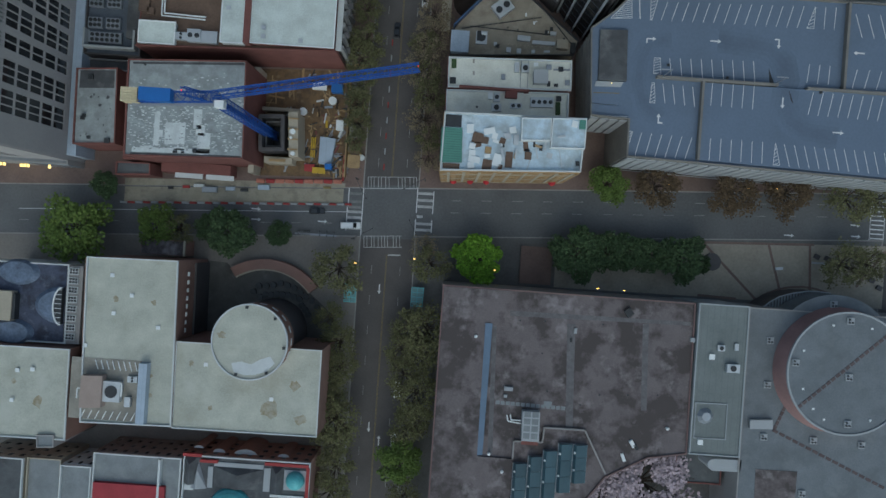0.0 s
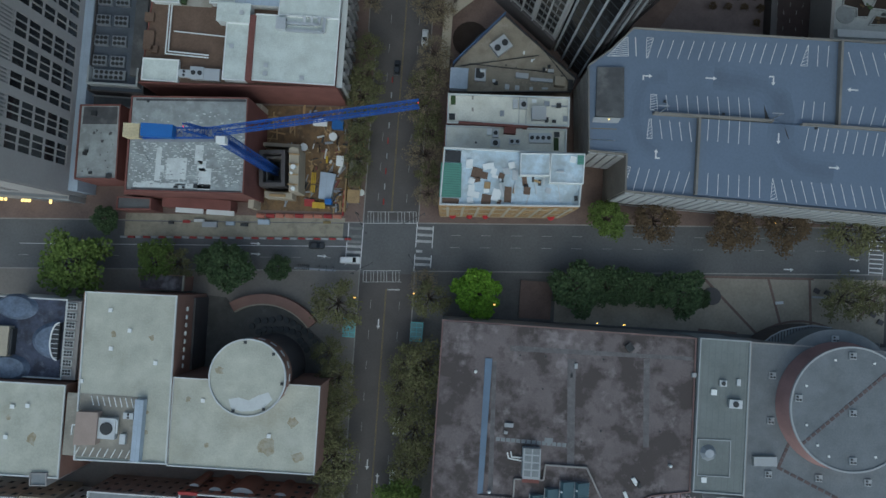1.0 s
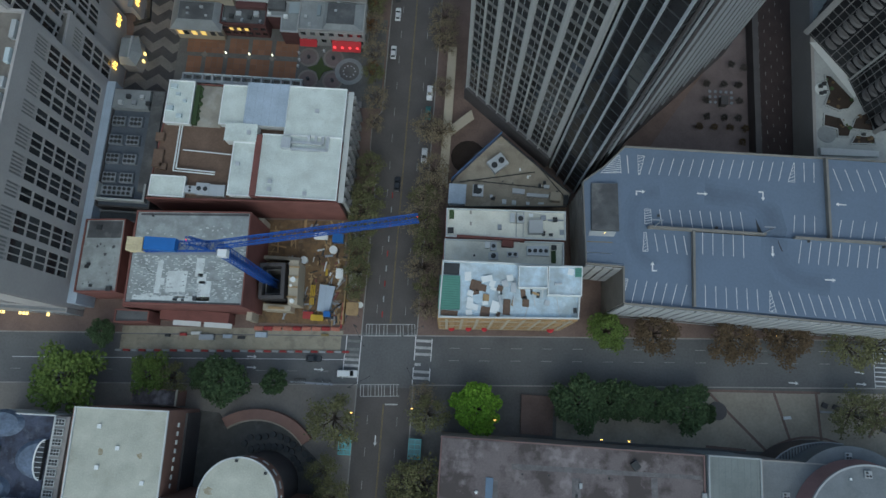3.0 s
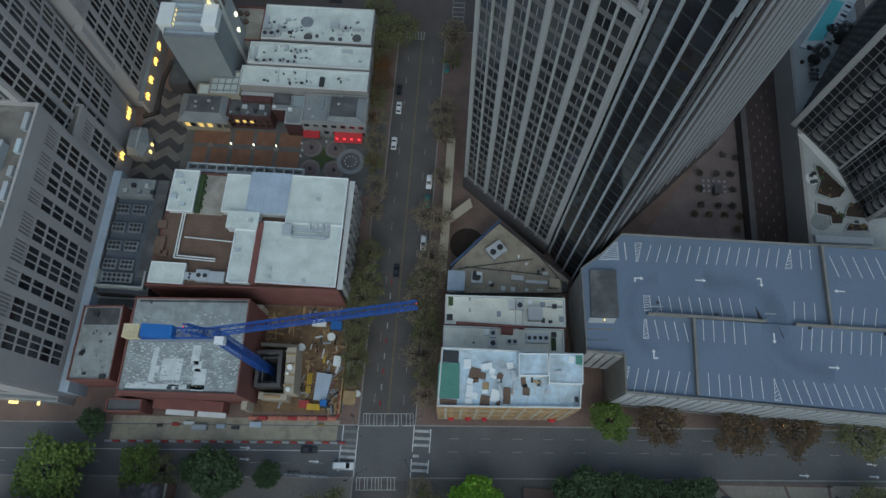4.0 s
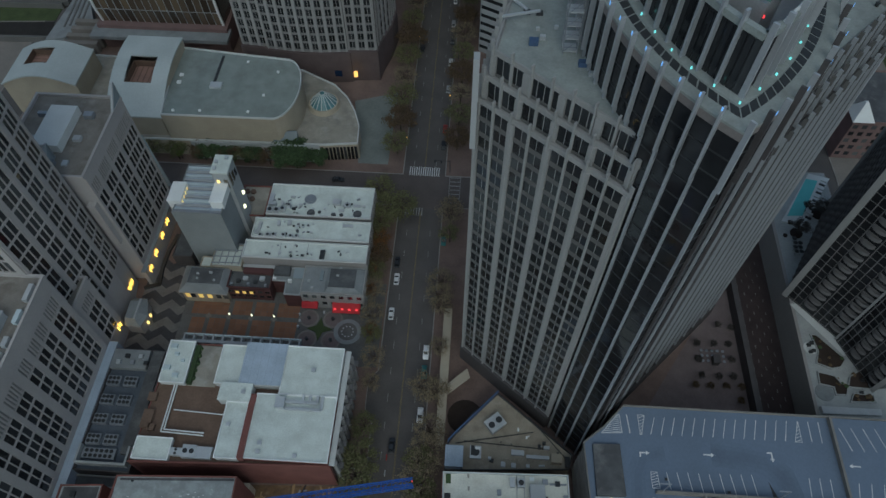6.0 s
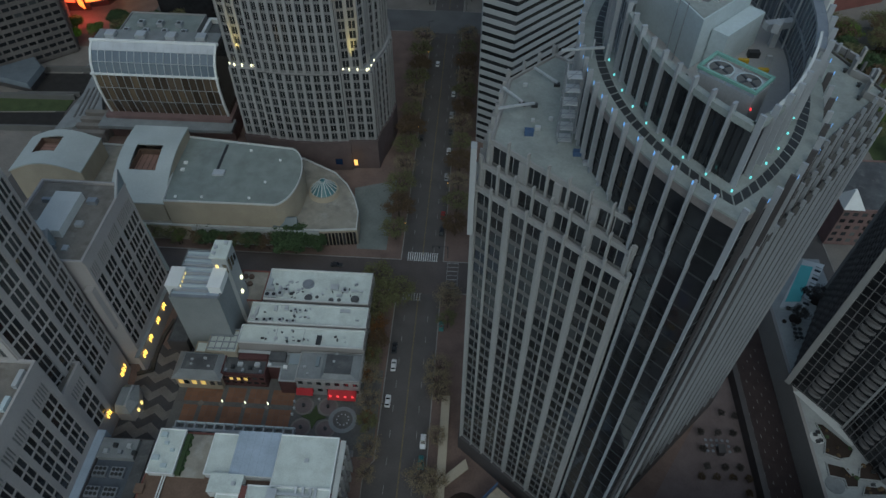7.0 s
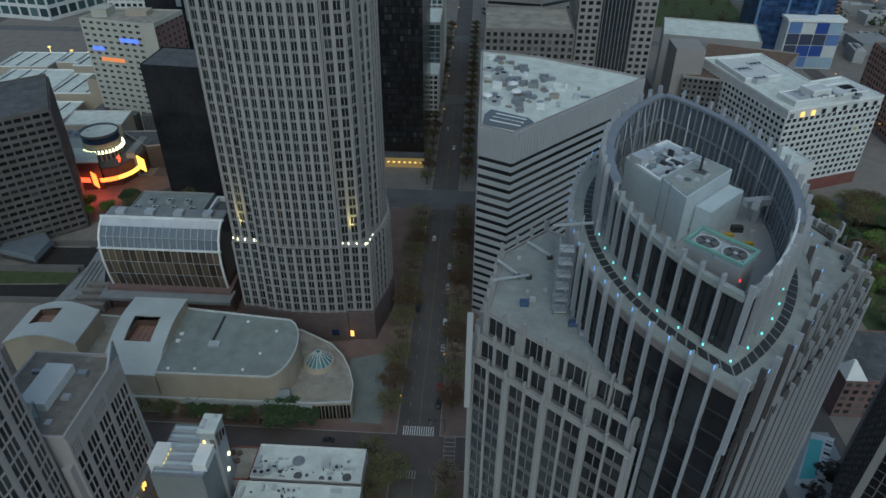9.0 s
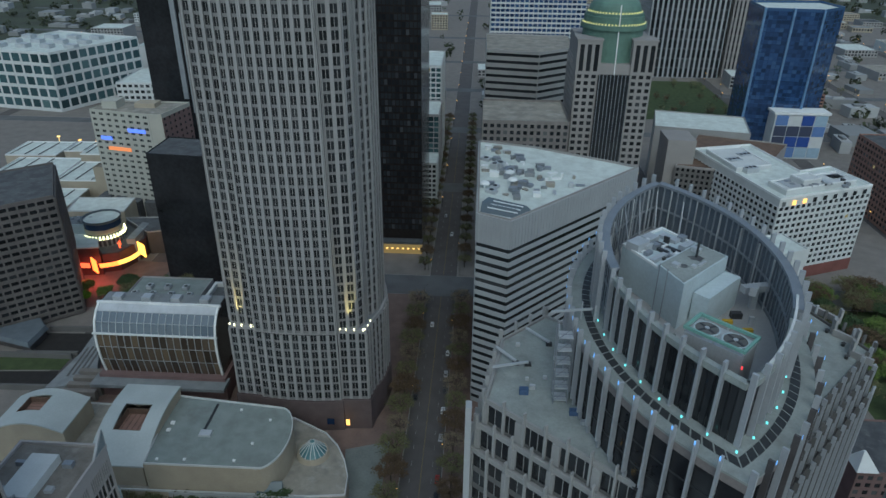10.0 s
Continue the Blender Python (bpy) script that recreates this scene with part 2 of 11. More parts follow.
HALL_GLASS = mat("hall_roof_glass", (0.12, 0.15, 0.185), 0.12, vary=0.2, grain=(0.8, 6), per=0.25)
ROOF_VAULT = mat("smooth_vault_sheet", (0.42, 0.455, 0.45), 0.7, vary=0.12, grain=(0.6, 12))
ROOF_ARTS = pooled("grey_green_roof", (0.215, 0.245, 0.235), (0.17, 0.185, 0.18), (0.25, 0.28, 0.27), 8, 0.5, 0.7)
CRANE_BLUE = mat("blue_crane_paint", (0.025, 0.085, 0.34), 0.5, vary=0.2)
TARP_BLUE = mat("blue_tarpaulin", (0.03, 0.13, 0.4), 0.6, vary=0.15)
HOARDING_BLUE = mat("dull_blue_hoarding", (0.06, 0.1, 0.19), 0.8, vary=0.25)
BLOCKS = mat("cream_counterweight", (0.55, 0.47, 0.3), 0.85)
WOOD = mat("plywood", (0.33, 0.23, 0.12), 0.85, vary=0.3)
YELLOW = mat("yellow_paint", (0.5, 0.33, 0.03), 0.6)
ORANGE = mat("orange_barrier", (0.42, 0.17, 0.12), 0.8, vary=0.3)
RED_DULL = mat("dull_red_barrier", (0.3, 0.045, 0.045), 0.8, vary=0.2)
SITE_FLOOR = pooled("site_mud", (0.17, 0.11, 0.058), (0.06, 0.045, 0.035), (0.24, 0.18, 0.11), 3.0, 0.45, 0.7)
RUST_STAIN = pooled("rust_stained_roof", (0.36, 0.34, 0.27), (0.27, 0.22, 0.13), (0.41, 0.4, 0.34), 1.6, 0.45, 0.6)
SHINGLE_PALE = mat("pale_shingle", (0.56, 0.59, 0.59), 0.85, vary=0.2, grain=(0.3, 2))
AWNING = mat("red_awning", (0.42, 0.025, 0.035), 0.7, vary=0.15)
DOME_GREEN = mat("dull_green_copper", (0.12, 0.2, 0.165), 0.6, vary=0.2)
COPPER = mat("green_copper", (0.2, 0.36, 0.31), 0.6, vary=0.15)
TEAL = mat("teal_dome", (0.12, 0.38, 0.4), 0.4)
BARK = mat("bark", (0.06, 0.045, 0.035), 0.95, vary=0.3)
LEAF = [mat(f"leaves_{k}", c, 0.8, vary=0.45, grain=(0.5, 3), per=0.6) for k, c in (
    ("bright", (0.14, 0.26, 0.02)), ("mid", (0.1, 0.145, 0.028)), ("deep", (0.048, 0.078, 0.03)),
    ("olive", (0.128, 0.126, 0.057)), ("rust", (0.095, 0.065, 0.035)), ("blossom", (0.37, 0.305, 0.335)), ("pale", (0.21, 0.17, 0.11)), ("dusk", (0.055, 0.05, 0.045)), ("autumn", (0.16, 0.075, 0.022)))]
RUBBER = mat("tyre_rubber", (0.02, 0.02, 0.02), 0.9)
CAR_GLASS = mat("car_glass", (0.02, 0.022, 0.025), 0.05)
LAMP_WARM = glow("warm_lamp", (1.0, 0.66, 0.2), 1.9)
LAMP_AMBER = glow("amber_window", (1.0, 0.6, 0.16), 0.75)
LAMP_WALL = glow("bright_wall_lamp", (1.0, 0.5, 0.07), 5.5)
LAMP_ORANGE = glow("orange_lamp", (1.0, 0.5, 0.12), 1.8)
LAMP_WHITE = glow("white_lamp", (1.0, 0.86, 0.55), 2.2)
LAMP_CYAN = glow("cyan_lamp", (0.35, 1.0, 0.95), 0.85)
LAMP_BLUE = glow("blue_tip_lamp", (0.25, 0.5, 1.0), 0.9)
LAMP_RED = glow("red_lamp", (1.0, 0.05, 0.06), 1.4)
SIGN_RED = glow("red_neon", (1.0, 0.1, 0.03), 2.2)
SIGN_YELLOW = glow("amber_neon", (1.0, 0.45, 0.06), 3.0)
SIGN_ORANGE = glow("orange_neon", (1.0, 0.2, 0.03), 3.0)
RING_LAMP = glow("ring_bulb", (1.0, 0.86, 0.42), 3.0)
SIGN_BLUE = glow("blue_sign", (0.16, 0.25, 1.0), 1.0)


# ---- building blocks ----
class Solid:
    """Gathers faces for one mesh."""

    def __init__(self):
        self.v, self.f, self.k = [], [], []

    def add(self, verts, faces, k=0):
        n = len(self.v)
        self.v += [tuple(p) for p in verts]
        self.f += [tuple(n + i for i in f) for f in faces]
        self.k += [k] * len(faces)
        return self

    def box(self, x0, x1, y0, y1, z0, z1, k=0, m=None):
        c = [Vector((x, y, z)) for z in (z0, z1) for x, y in ((x0, y0), (x1, y0), (x1, y1), (x0, y1))]
        if m is not None:
            c = [m @ p for p in c]
        return self.add(c, [(3, 2, 1, 0), (4, 5, 6, 7), (0, 1, 5, 4), (1, 2, 6, 5), (2, 3, 7, 6), (3, 0, 4, 7)], k)

    def prism(self, poly, z0, z1, k=0, top=None):
        n = len(poly)
        v = [(x, y, z0) for x, y in poly] + [(x, y, z1) for x, y in (top or poly)]
        f = [(i, (i + 1) % n, n + (i + 1) % n, n + i) for i in range(n)]
        return self.add(v, f + [tuple(range(n))[::-1], tuple(range(n, 2 * n))], k)

    def cyl(self, x, y, z0, z1, r, n=16, r1=None, k=0):
        r1 = r if r1 is None else r1
        a = [(math.cos(i * math.tau / n), math.sin(i * math.tau / n)) for i in range(n)]
        return self.prism([(x + r * c, y + r * s) for c, s in a], z0, z1, k, [(x + r1 * c, y + r1 * s) for c, s in a])

    def dome(self, x, y, z, r, h, n=20, rings=5, k=0):
        for i in range(rings):
            a, b = (math.pi / 2 * j / rings for j in (i, i + 1))
            self.cyl(x, y, z + h * math.sin(a), z + h * math.sin(b), r * math.cos(a), n, max(r * math.cos(b), 0.02), k)
        return self

    def bar(self, p, q, w, h=None, k=0):
        """A beam of w x h from p to q."""
        p, q = Vector(p), Vector(q)
        h = h or w
        d = (q - p).normalized()
        side = d.cross(Vector((0, 0, 1)))
        side = side.normalized() if side.length > 1e-4 else Vector((1, 0, 0))
        up = side.cross(d)
        c = [e + side * (a * w / 2) + up * (b * h / 2) for e in (p, q) for a, b in ((-1, -1), (1, -1), (1, 1), (-1, 1))]
        return self.add(c, [(0, 1, 2, 3), (7, 6, 5, 4), (0, 4, 5, 1), (1, 5, 6, 2), (2, 6, 7, 3), (3, 7, 4, 0)], k)

    def slab(self, p, q, d, z0, z1, out=0.0, k=0):
        """An upright slab along the line p-q, d thick, beginning out metres off it, on its right."""
        (ax, ay), (bx, by) = p, q
        g = math.hypot(bx - ax, by - ay)
        nx, ny = (by - ay) / g, -(bx - ax) / g
        a, b = out, out + d
        return self.prism([(ax + nx * b, ay + ny * b), (bx + nx * b, by + ny * b), (bx + nx * a, by + ny * a), (ax + nx * a, ay + ny * a)], z0, z1, k)

    def mesh(self, name, mats):
        me = bpy.data.meshes.new(name)
        me.from_pydata(self.v, [], self.f)
        for m in mats if isinstance(mats, (list, tuple)) else [mats]:
            me.materials.append(m)
        me.polygons.foreach_set("material_index", self.k)
        me.update()
        return me


def part(name, solid, material, parent, label=""):
    """One mesh under a thing or a part, given in the world's metres."""
    ob = new(name, solid.mesh(name, material) if isinstance(solid, Solid) else solid)
    if parent is not None:
        ob.parent = parent
        if parent.parent is None:
            ob.matrix_parent_inverse = parent.matrix_basis.inverted()
    return tagged(ob, label)


def thing(name, label, category, at=(0, 0, 0), group="", kind=""):
    ob = new(name)
    ob.empty_display_size = 0.5
    ob.matrix_basis = Matrix.Translation(at)
    return tagged(ob, label, category, group, kind)


def single(name, solid, material, label, category="", group="", kind=""):
    return tagged(new(name, solid.mesh(name, material)), label, category, group, kind)


UNIT = {}


def unit(material):
    """A thin upright pane, one metre wide and high, its back at the origin, facing -y."""
    if material.name not in UNIT:
        UNIT[material.name] = Solid().box(-0.5, 0.5, -0.05, 0, 0, 1).mesh("pane", material)
    return UNIT[material.name]


def panes(parent, places, material, most=300, name="window"):
    """Places: x, y, z, turn in degrees, width, height. The first ones are parts of their own, the rest one mesh."""
    me = unit(material)
    inv = parent.matrix_basis.inverted()
    for x, y, z, rz, w, h in places[:most]:
        ob = new(name, me)
        ob.parent, ob.matrix_parent_inverse = parent, inv
        ob.matrix_basis = Matrix.LocRotScale((x, y, z), Euler((0, 0, radians(rz))), (w, 1, h))
    if places[most:]:
        s = Solid()
        for x, y, z, rz, w, h in places[most:]:
            s.box(-w / 2, w / 2, -0.05, 0, 0, h, m=pose(x, y, z, 0, 0, rz))
        tagged(part(name + "_rest", s, material, parent), kind="stuff")


def outward(poly):
    """The polygon, counter-clockwise."""
    area = sum(a[0] * b[1] - b[0] * a[1] for a, b in zip(poly, poly[1:] + poly[:1]))
    return list(poly) if area > 0 else list(poly)[::-1]


def inset(poly, d):
    poly = outward(poly)
    n, out = len(poly), []
    for i in range(n):
        p, a, b = Vector(poly[i]), Vector(poly[i - 1]), Vector(poly[(i + 1) % n])
        u, w = (p - a).normalized(), (b - p).normalized()
        nu, nw = Vector((-u.y, u.x)), Vector((-w.y, w.x))
        m = nu + nw
        out.append(tuple(p + m * (d / max(0.3, m.dot(nu)))) if m.length > 1e-6 else tuple(p + nu * d))
    return out


def grid_face(walls, places, p, q, z0, z1, bay, floor, pier, span, deep=0.35, split=1, pier_deep=None, first=0.0, last=0.0, bands=None):
    """Piers and spandrels stand proud of the wall p-q; panes fill the bays. span: height of the spandrel on each floor."""
    g = math.hypot(q[0] - p[0], q[1] - p[1])
    n = max(1, round((g - first - last) / bay))
    bay = (g - first - last) / n
    u = ((q[0] - p[0]) / g, (q[1] - p[1]) / g)
    turn = math.degrees(math.atan2(u[1], u[0]))
    at = lambda s: (p[0] + u[0] * s, p[1] + u[1] * s)  # noqa: E731
    pd = pier_deep or deep
    for i in range(n + 1):
        a, b = first + i * bay - pier / 2, first + i * bay + pier / 2
        if i == 0:
            a = 0
        if i == n:
            b = g
        walls.slab(at(max(a, 0)), at(min(b, g)), pd, z0, z1)
    rows = max(1, round((z1 - z0) / floor))
    floor = (z1 - z0) / rows
    for r in range(rows):
        (bands or walls).slab(at(0), at(g), deep - 0.004, z0 + r * floor, z0 + r * floor + span)
        for i in range(n):
            w = (bay - pier) / split
            for k in range(split):
                c = at(first + i * bay + pier / 2 + (k + 0.5) * w)
                places.append((c[0], c[1], z0 + r * floor + span, turn, w - (0.18 if split > 1 else 0), floor - span))
    walls.slab(at(0), at(g), deep - 0.002, z1, z1 + 0.05)


def parapet(poly, z, h=0.9, w=0.35):
    s = Solid()
    outer, inner = outward(poly), inset(poly, w)
    n = len(outer)
    v = [(x, y, zz) for zz in (z, z + h) for ring in (outer, inner) for x, y in ring]
    f = []
    for i in range(n):
        j = (i + 1) % n
        f += [(i, j, 2 * n + j, 2 * n + i), (n + j, n + i, 3 * n + i, 3 * n + j), (2 * n + i, 2 * n + j, 3 * n + j, 3 * n + i)]
    return s.add(v, f)


def block(name, label, category, poly, z0, z1, wall, roof, group="", faces=None, glass=None, lip=0.9, most=32, cap=None, **face):
    """A building: walls, roof, parapet, and windows on the sides listed in faces (edges by number, counter-clockwise)."""
    poly = outward(poly)
    c = (sum(p[0] for p in poly) / len(poly), sum(p[1] for p in poly) / len(poly), z0)
    t = thing(name, label, category, c, group)
    part("wall", Solid().prism(poly, z0, z1 - 0.05), wall, t)
    part("roof", Solid().prism(inset(poly, 0.3), z1 - 0.3, z1), roof, t)
    if lip:
        part("parapet", parapet(poly, z1 - 0.06, lip), cap or wall, t)
    if faces is not None:
        walls, places = Solid(), []
        low, high = face.pop("low", 0.5), face.pop("high", 0.8)
        for i in range(len(poly)) if faces == "all" else faces:
            grid_face(walls, places, poly[i], poly[(i + 1) % len(poly)], z0 + low, z1 - high, **face)
        part("facade_frame", walls, wall, t)
        panes(t, places, glass or GLASS, most)
    return t


def rect(x0, x1, y0, y1, turn=0.0):
    c, s = math.cos(radians(turn)), math.sin(radians(turn))
    mx, my = (x0 + x1) / 2, (y0 + y1) / 2
    return [(mx + (x - mx) * c - (y - my) * s, my + (x - mx) * s + (y - my) * c) for x, y in ((x0, y0), (x1, y0), (x1, y1), (x0, y1))]


def hvac(x, y, z, sx, sy, sz, turn=0.0, fans=2, name="rooftop_unit", label="grey metal rooftop air-handling unit with fans"):
    t = thing(name, label, "rooftop unit", (x, y, z), "rooftop units")
    m = pose(x, y, z, 0, 0, turn)
    part("casing", Solid().box(-sx / 2, sx / 2, -sy / 2, sy / 2, 0.15, sz, m=m).box(-sx / 2 + .1, sx / 2 - .1, -sy / 2 + .1, sy / 2 - .1, 0, 0.15, m=m), GALV, t)
    for i in range(fans):
        s = Solid()
        px = (i + 0.5) / fans * sx - sx / 2
        r = min(sx / fans, sy) * 0.36
        w = m @ Vector((px, 0, sz))
        s.cyl(w.x, w.y, w.z + 0.004, w.z + 0.2, r, 14)
        part("fan", s, DARK, t)
    return t


def vent(x, y, z, s=0.7, h=0.5, material=None):
    t = Solid().box(x - s / 2, x + s / 2, y - s / 2, y + s / 2, z, z + h).box(x - s / 2 - .08, x + s / 2 + .08, y - s / 2 - .08, y + s / 2 + .08, z + h, z + h + .08)
    return single("roof_vent", t, material or WHITE, "small boxy roof vent with a cap", "roof vent", "roof vents")


# ---- ground, roads, pavements ----
single("ground", Solid().box(-4000, 4000, -4000, 4000, -1, 0), TOWN, "grey-brown city ground reaching the horizon", kind="structure")


def south(x):
    return 1.6 + 0.06 * x


def north(x):
    return 15.6 + 0.056 * x


def sheet(name, poly, z, material, label, kind="structure"):
    return single(name, Solid().prism(outward(poly), 0, z), material, label, kind=kind)


sheet("road", [(-9, -600), (9, -600), (9, 2600), (-9, 2600)], 0.02, ASPHALT, "dark asphalt main street running through the town")
sheet("road", [(-700, south(-700) - 1), (700, south(700) - 1), (700, north(700) + 1), (-700, north(-700) + 1)], 0.028, ASPHALT_OLD, "worn asphalt cross street with painted lanes")
CROSS = [(152.5, 167.5), (331, 353), (488, 504), (640, 656), (800, 816), (960, 976), (1150, 1166), (1400, 1416)]
for a, b in CROSS:
    sheet("road", [(-900, a - 1), (1200, a - 1), (1200, b + 1), (-900, b + 1)], 0.028, ASPHALT_RED if a < 200 else ASPHALT_OLD, "asphalt cross street between city blocks")
SIDE = [(146, 158), (296, 310), (450, 464), (620, 634), (-182, -168), (-334, -320), (-480, -466), (-640, -626)]
for a, b in SIDE:
    sheet("road", [(a - 1, -500), (b + 1, -500), (b + 1, 2000), (a - 1, 2000)], 0.02, ASPHALT, "asphalt side street between city blocks")

single("lay_by", Solid().prism(outward([(-7.7, 86.5), (-10.4, 83.2), (-10.9, 80), (-10.8, 73.4), (-9.4, 70.2), (-7.7, 68.6)]), 0.16, 0.172), ASPHALT, "asphalt bus lay-by cut into the pavement", kind="structure")
for p, q in zip([(-7.9, 86.4), (-10.4, 83.2), (-10.9, 80), (-10.8, 73.4), (-9.4, 70.2)], [(-10.4, 83.2), (-10.9, 80), (-10.8, 73.4), (-9.4, 70.2), (-7.9, 68.8)]):
    single("kerb", Solid().bar((*p, .2), (*q, .2), .22, .1), KERB, "pale kerb round the lay-by", kind="structure")

# Blocks: kerbed pavements between the streets.
XS = [(8, 146), (158, 296), (310, 450), (464, 620), (634, 780), (-168, -8), (-320, -182), (-466, -334), (-626, -480)]
YS = [(167.5, 331), (353, 488), (504, 640), (656, 800), (816, 960), (976, 1150), (1166, 1400), (1416, 1700)]


def pavement(poly, material=PAVING, label="pale concrete pavement with a kerb"):
    t = single("pavement", Solid().prism(inset(poly, 0.35), 0, 0.165), material, label, kind="structure")
    part("kerb", Solid().prism(outward(poly), 0, 0.15), KERB, t)
    return t


for n, (a, b) in enumerate(XS):
    pavement([(a, -300), (b, -300), (b, south(b)), (a, south(a))], PAVING if n else PAVING_DARK)
    pavement([(a, north(a)), (b, north(b)), (b, 152.5), (a, 152.5)], PAVER_RED if n in (0, 5) else PAVING)
    for k, (c, d) in enumerate(YS):
        pavement([(a, c), (b, c), (b, d), (a, d)], PAVER_RED if n in (0, 5) and k == 0 else PAVING)

# ---- road paint ----


def stripe(x0, x1, y0, y1, z=0.036, material=PAINT, label="white painted road line", name="road_marking"):
    return single(name, Solid().box(x0, x1, y0, y1, 0.03, z), material, label, kind="structure")


for y0, y1 in ((-300, -4), (19, 150), (170, 329), (355, 486), (506, 638)):
    for dx in (-0.18, 0.1):
        stripe(dx, dx + 0.12, y0, y1, material=PAINT_YELLOW, label="double yellow centre line, worn")
for y0, y1, step in ((-280, -6, 9), (22, 148, 9), (172, 326, 9), (358, 484, 9)):
    for x in (-4.3, 4.2):
        s = Solid()
        y = y0
        while y < y1:
            s.box(x, x + 0.12, y, y + 2.6, 0.03, 0.036)
            y += step
        single("lane_line", s, PAINT_OLD, "row of worn white lane dashes", kind="structure")


def crosswalk(x0, x1, y0, y1, along, n, material=PAINT):
    """Bars between two edge lines."""
    t = thing("crosswalk", "white zebra crosswalk bars with edge lines on asphalt", "crosswalk", ((x0 + x1) / 2, (y0 + y1) / 2, 0.03), "crosswalks", "structure")
    for i in range(n):
        f = (i + 0.5) / n
        s = Solid()
        if along == "x":
            c = x0 + f * (x1 - x0)
            s.box(c - 0.16, c + 0.16, y0 + .1, y1 - .1, 0.03, 0.038)
        else:
            c = y0 + f * (y1 - y0)
            s.box(x0 + .1, x1 - .1, c - 0.16, c + 0.16, 0.03, 0.038)
        part("bar", s, material, t)
    s = Solid()
    if along == "x":
        s.box(x0, x1, y0 - .15, y0, 0.03, 0.038).box(x0, x1, y1, y1 + .15, 0.03, 0.038)
    else:
        s.box(x0 - .15, x0, y0, y1, 0.03, 0.038).box(x1, x1 + .15, y0, y1, 0.03, 0.038)
    part("edge_line", s, material, t)


def ladder(a, b, c, d, bars, material=PAINT_WORN):
    """Two edge lines a-b and d-c joined by thin bars at the given shares of their length."""
    a, b, c, d = (Vector((*p, 0.035)) for p in (a, b, c, d))
    t = thing("crosswalk", "white ladder crosswalk of thin worn bars on asphalt", "crosswalk", ((a.x + c.x) / 2, (a.y + c.y) / 2, 0.03), "crosswalks", "structure")
    part("edge_line", Solid().bar(a, b, .17, .01), material, t)
    part("edge_line", Solid().bar(d, c, .17, .01), material, t)
    for f in bars:
        part("bar", Solid().bar(a + (b - a) * f, d + (c - d) * f, .16, .012), material, t)


ladder((-7.0, 18.6), (7.3, 19.5), (7.6, 16.2), (-6.8, 15.2), (.0, .06, .12, .21, .27, .36, .43, .62, .7, .76, .86, .94, 1))
ladder((-7.1, 1.0), (4.0, 1.8), (4.3, -1.5), (-6.9, -2.3), (.0, .08, .2, .27, .38, .47, .55, .62, .78, .86, .95))


def zebra(xa, xb, bars, lines, material=PAINT_WORN):
    """Broad bars across an arm, each (y, x start, x end), with broken edge lines (x, y0, y1)."""
    t = thing("crosswalk", "white zebra crosswalk of broad worn bars on asphalt", "crosswalk", ((xa + xb) / 2, 9, 0.03), "crosswalks", "structure")
    for y, p, q in bars:
        part("bar", Solid().prism([(p, y - .42), (q, y - .34), (q, y + .44), (p, y + .36)], 0.03, 0.039), material, t)
    for x, p, q in lines:
        part("edge_line", Solid().box(x - .13, x + .13, p, q, 0.03, 0.04), PAINT, t)


ZEBRA_FAINT = mat("faint_road_paint", (0.2, 0.205, 0.2), 0.85, vary=0.4, grain=(0.8, 9))
zebra(-12.6, -8.2, ((8.0, -12.4, -8.2), (6.3, -12.4, -8.2), (4.6, -12.4, -8.3), (3.1, -12.4, -8.3)), ((-12.6, 2.4, 9.4), (-8.1, 1.2, 15.3)))
zebra(-12.6, -8.2, ((13.4, -12.2, -8.4), (11.0, -12.2, -8.4), (9.4, -12.2, -8.4)), ((-12.4, 9.6, 15.0),), ZEBRA_FAINT)
zebra(8.0, 12.7, ((14.8, 8.1, 12.6), (12.8, 8.1, 12.6), (10.9, 8.1, 12.6), (7.9, 8.1, 9.9), (5.8, 8.0, 12.7), (4.0, 8.0, 12.7)), ((12.75, 9.0, 15.6), (12.7, 3.3, 7.0), (7.9, 9.0, 16.5), (7.85, 2.0, 7.0)))
crosswalk(-6, 6, 167.6, 171.5, "x", 14)
crosswalk(-6, 1, 148.5, 151.6, "x", 7, PAINT_OLD)
crosswalk(10, 14, 152, 168, "y", 8, PAINT_OLD)
crosswalk(142, 146, 10, 22, "y", 9)
box_lines = Solid().bar((-7.8, 15.1, .0345), (7.7, 16.1, .0345), .2, .01).bar((.4, -4.1, .034), (4.1, -3.9, .034), .4, .01)
single("stop_line", box_lines, PAINT_WORN, "thin white box lines round the crossing", kind="structure")
# lanes of the cross street
for off, a, b in ((0, -110, -14), (0, 18, 140), (3.6, 18, 140), (-3.4, -110, -14)):
    s = Solid()
    x = a
    while x < b:
        y = (south(x) + north(x)) / 2 + off
        if off == 0 and a < 0:
            s.bar((x, y, 0.034), (x + 5, (south(x + 5) + north(x + 5)) / 2, 0.034), .15, .01)
            x += 5
        else:
            s.bar((x, y, .034), (x + 3, (south(x + 3) + north(x + 3)) / 2 + off, .034), .13, .01)
            x += 9
    single("lane_line", s, PAINT if off == 0 and a < 0 else PAINT_OLD, "white lane line on the cross street", kind="structure")


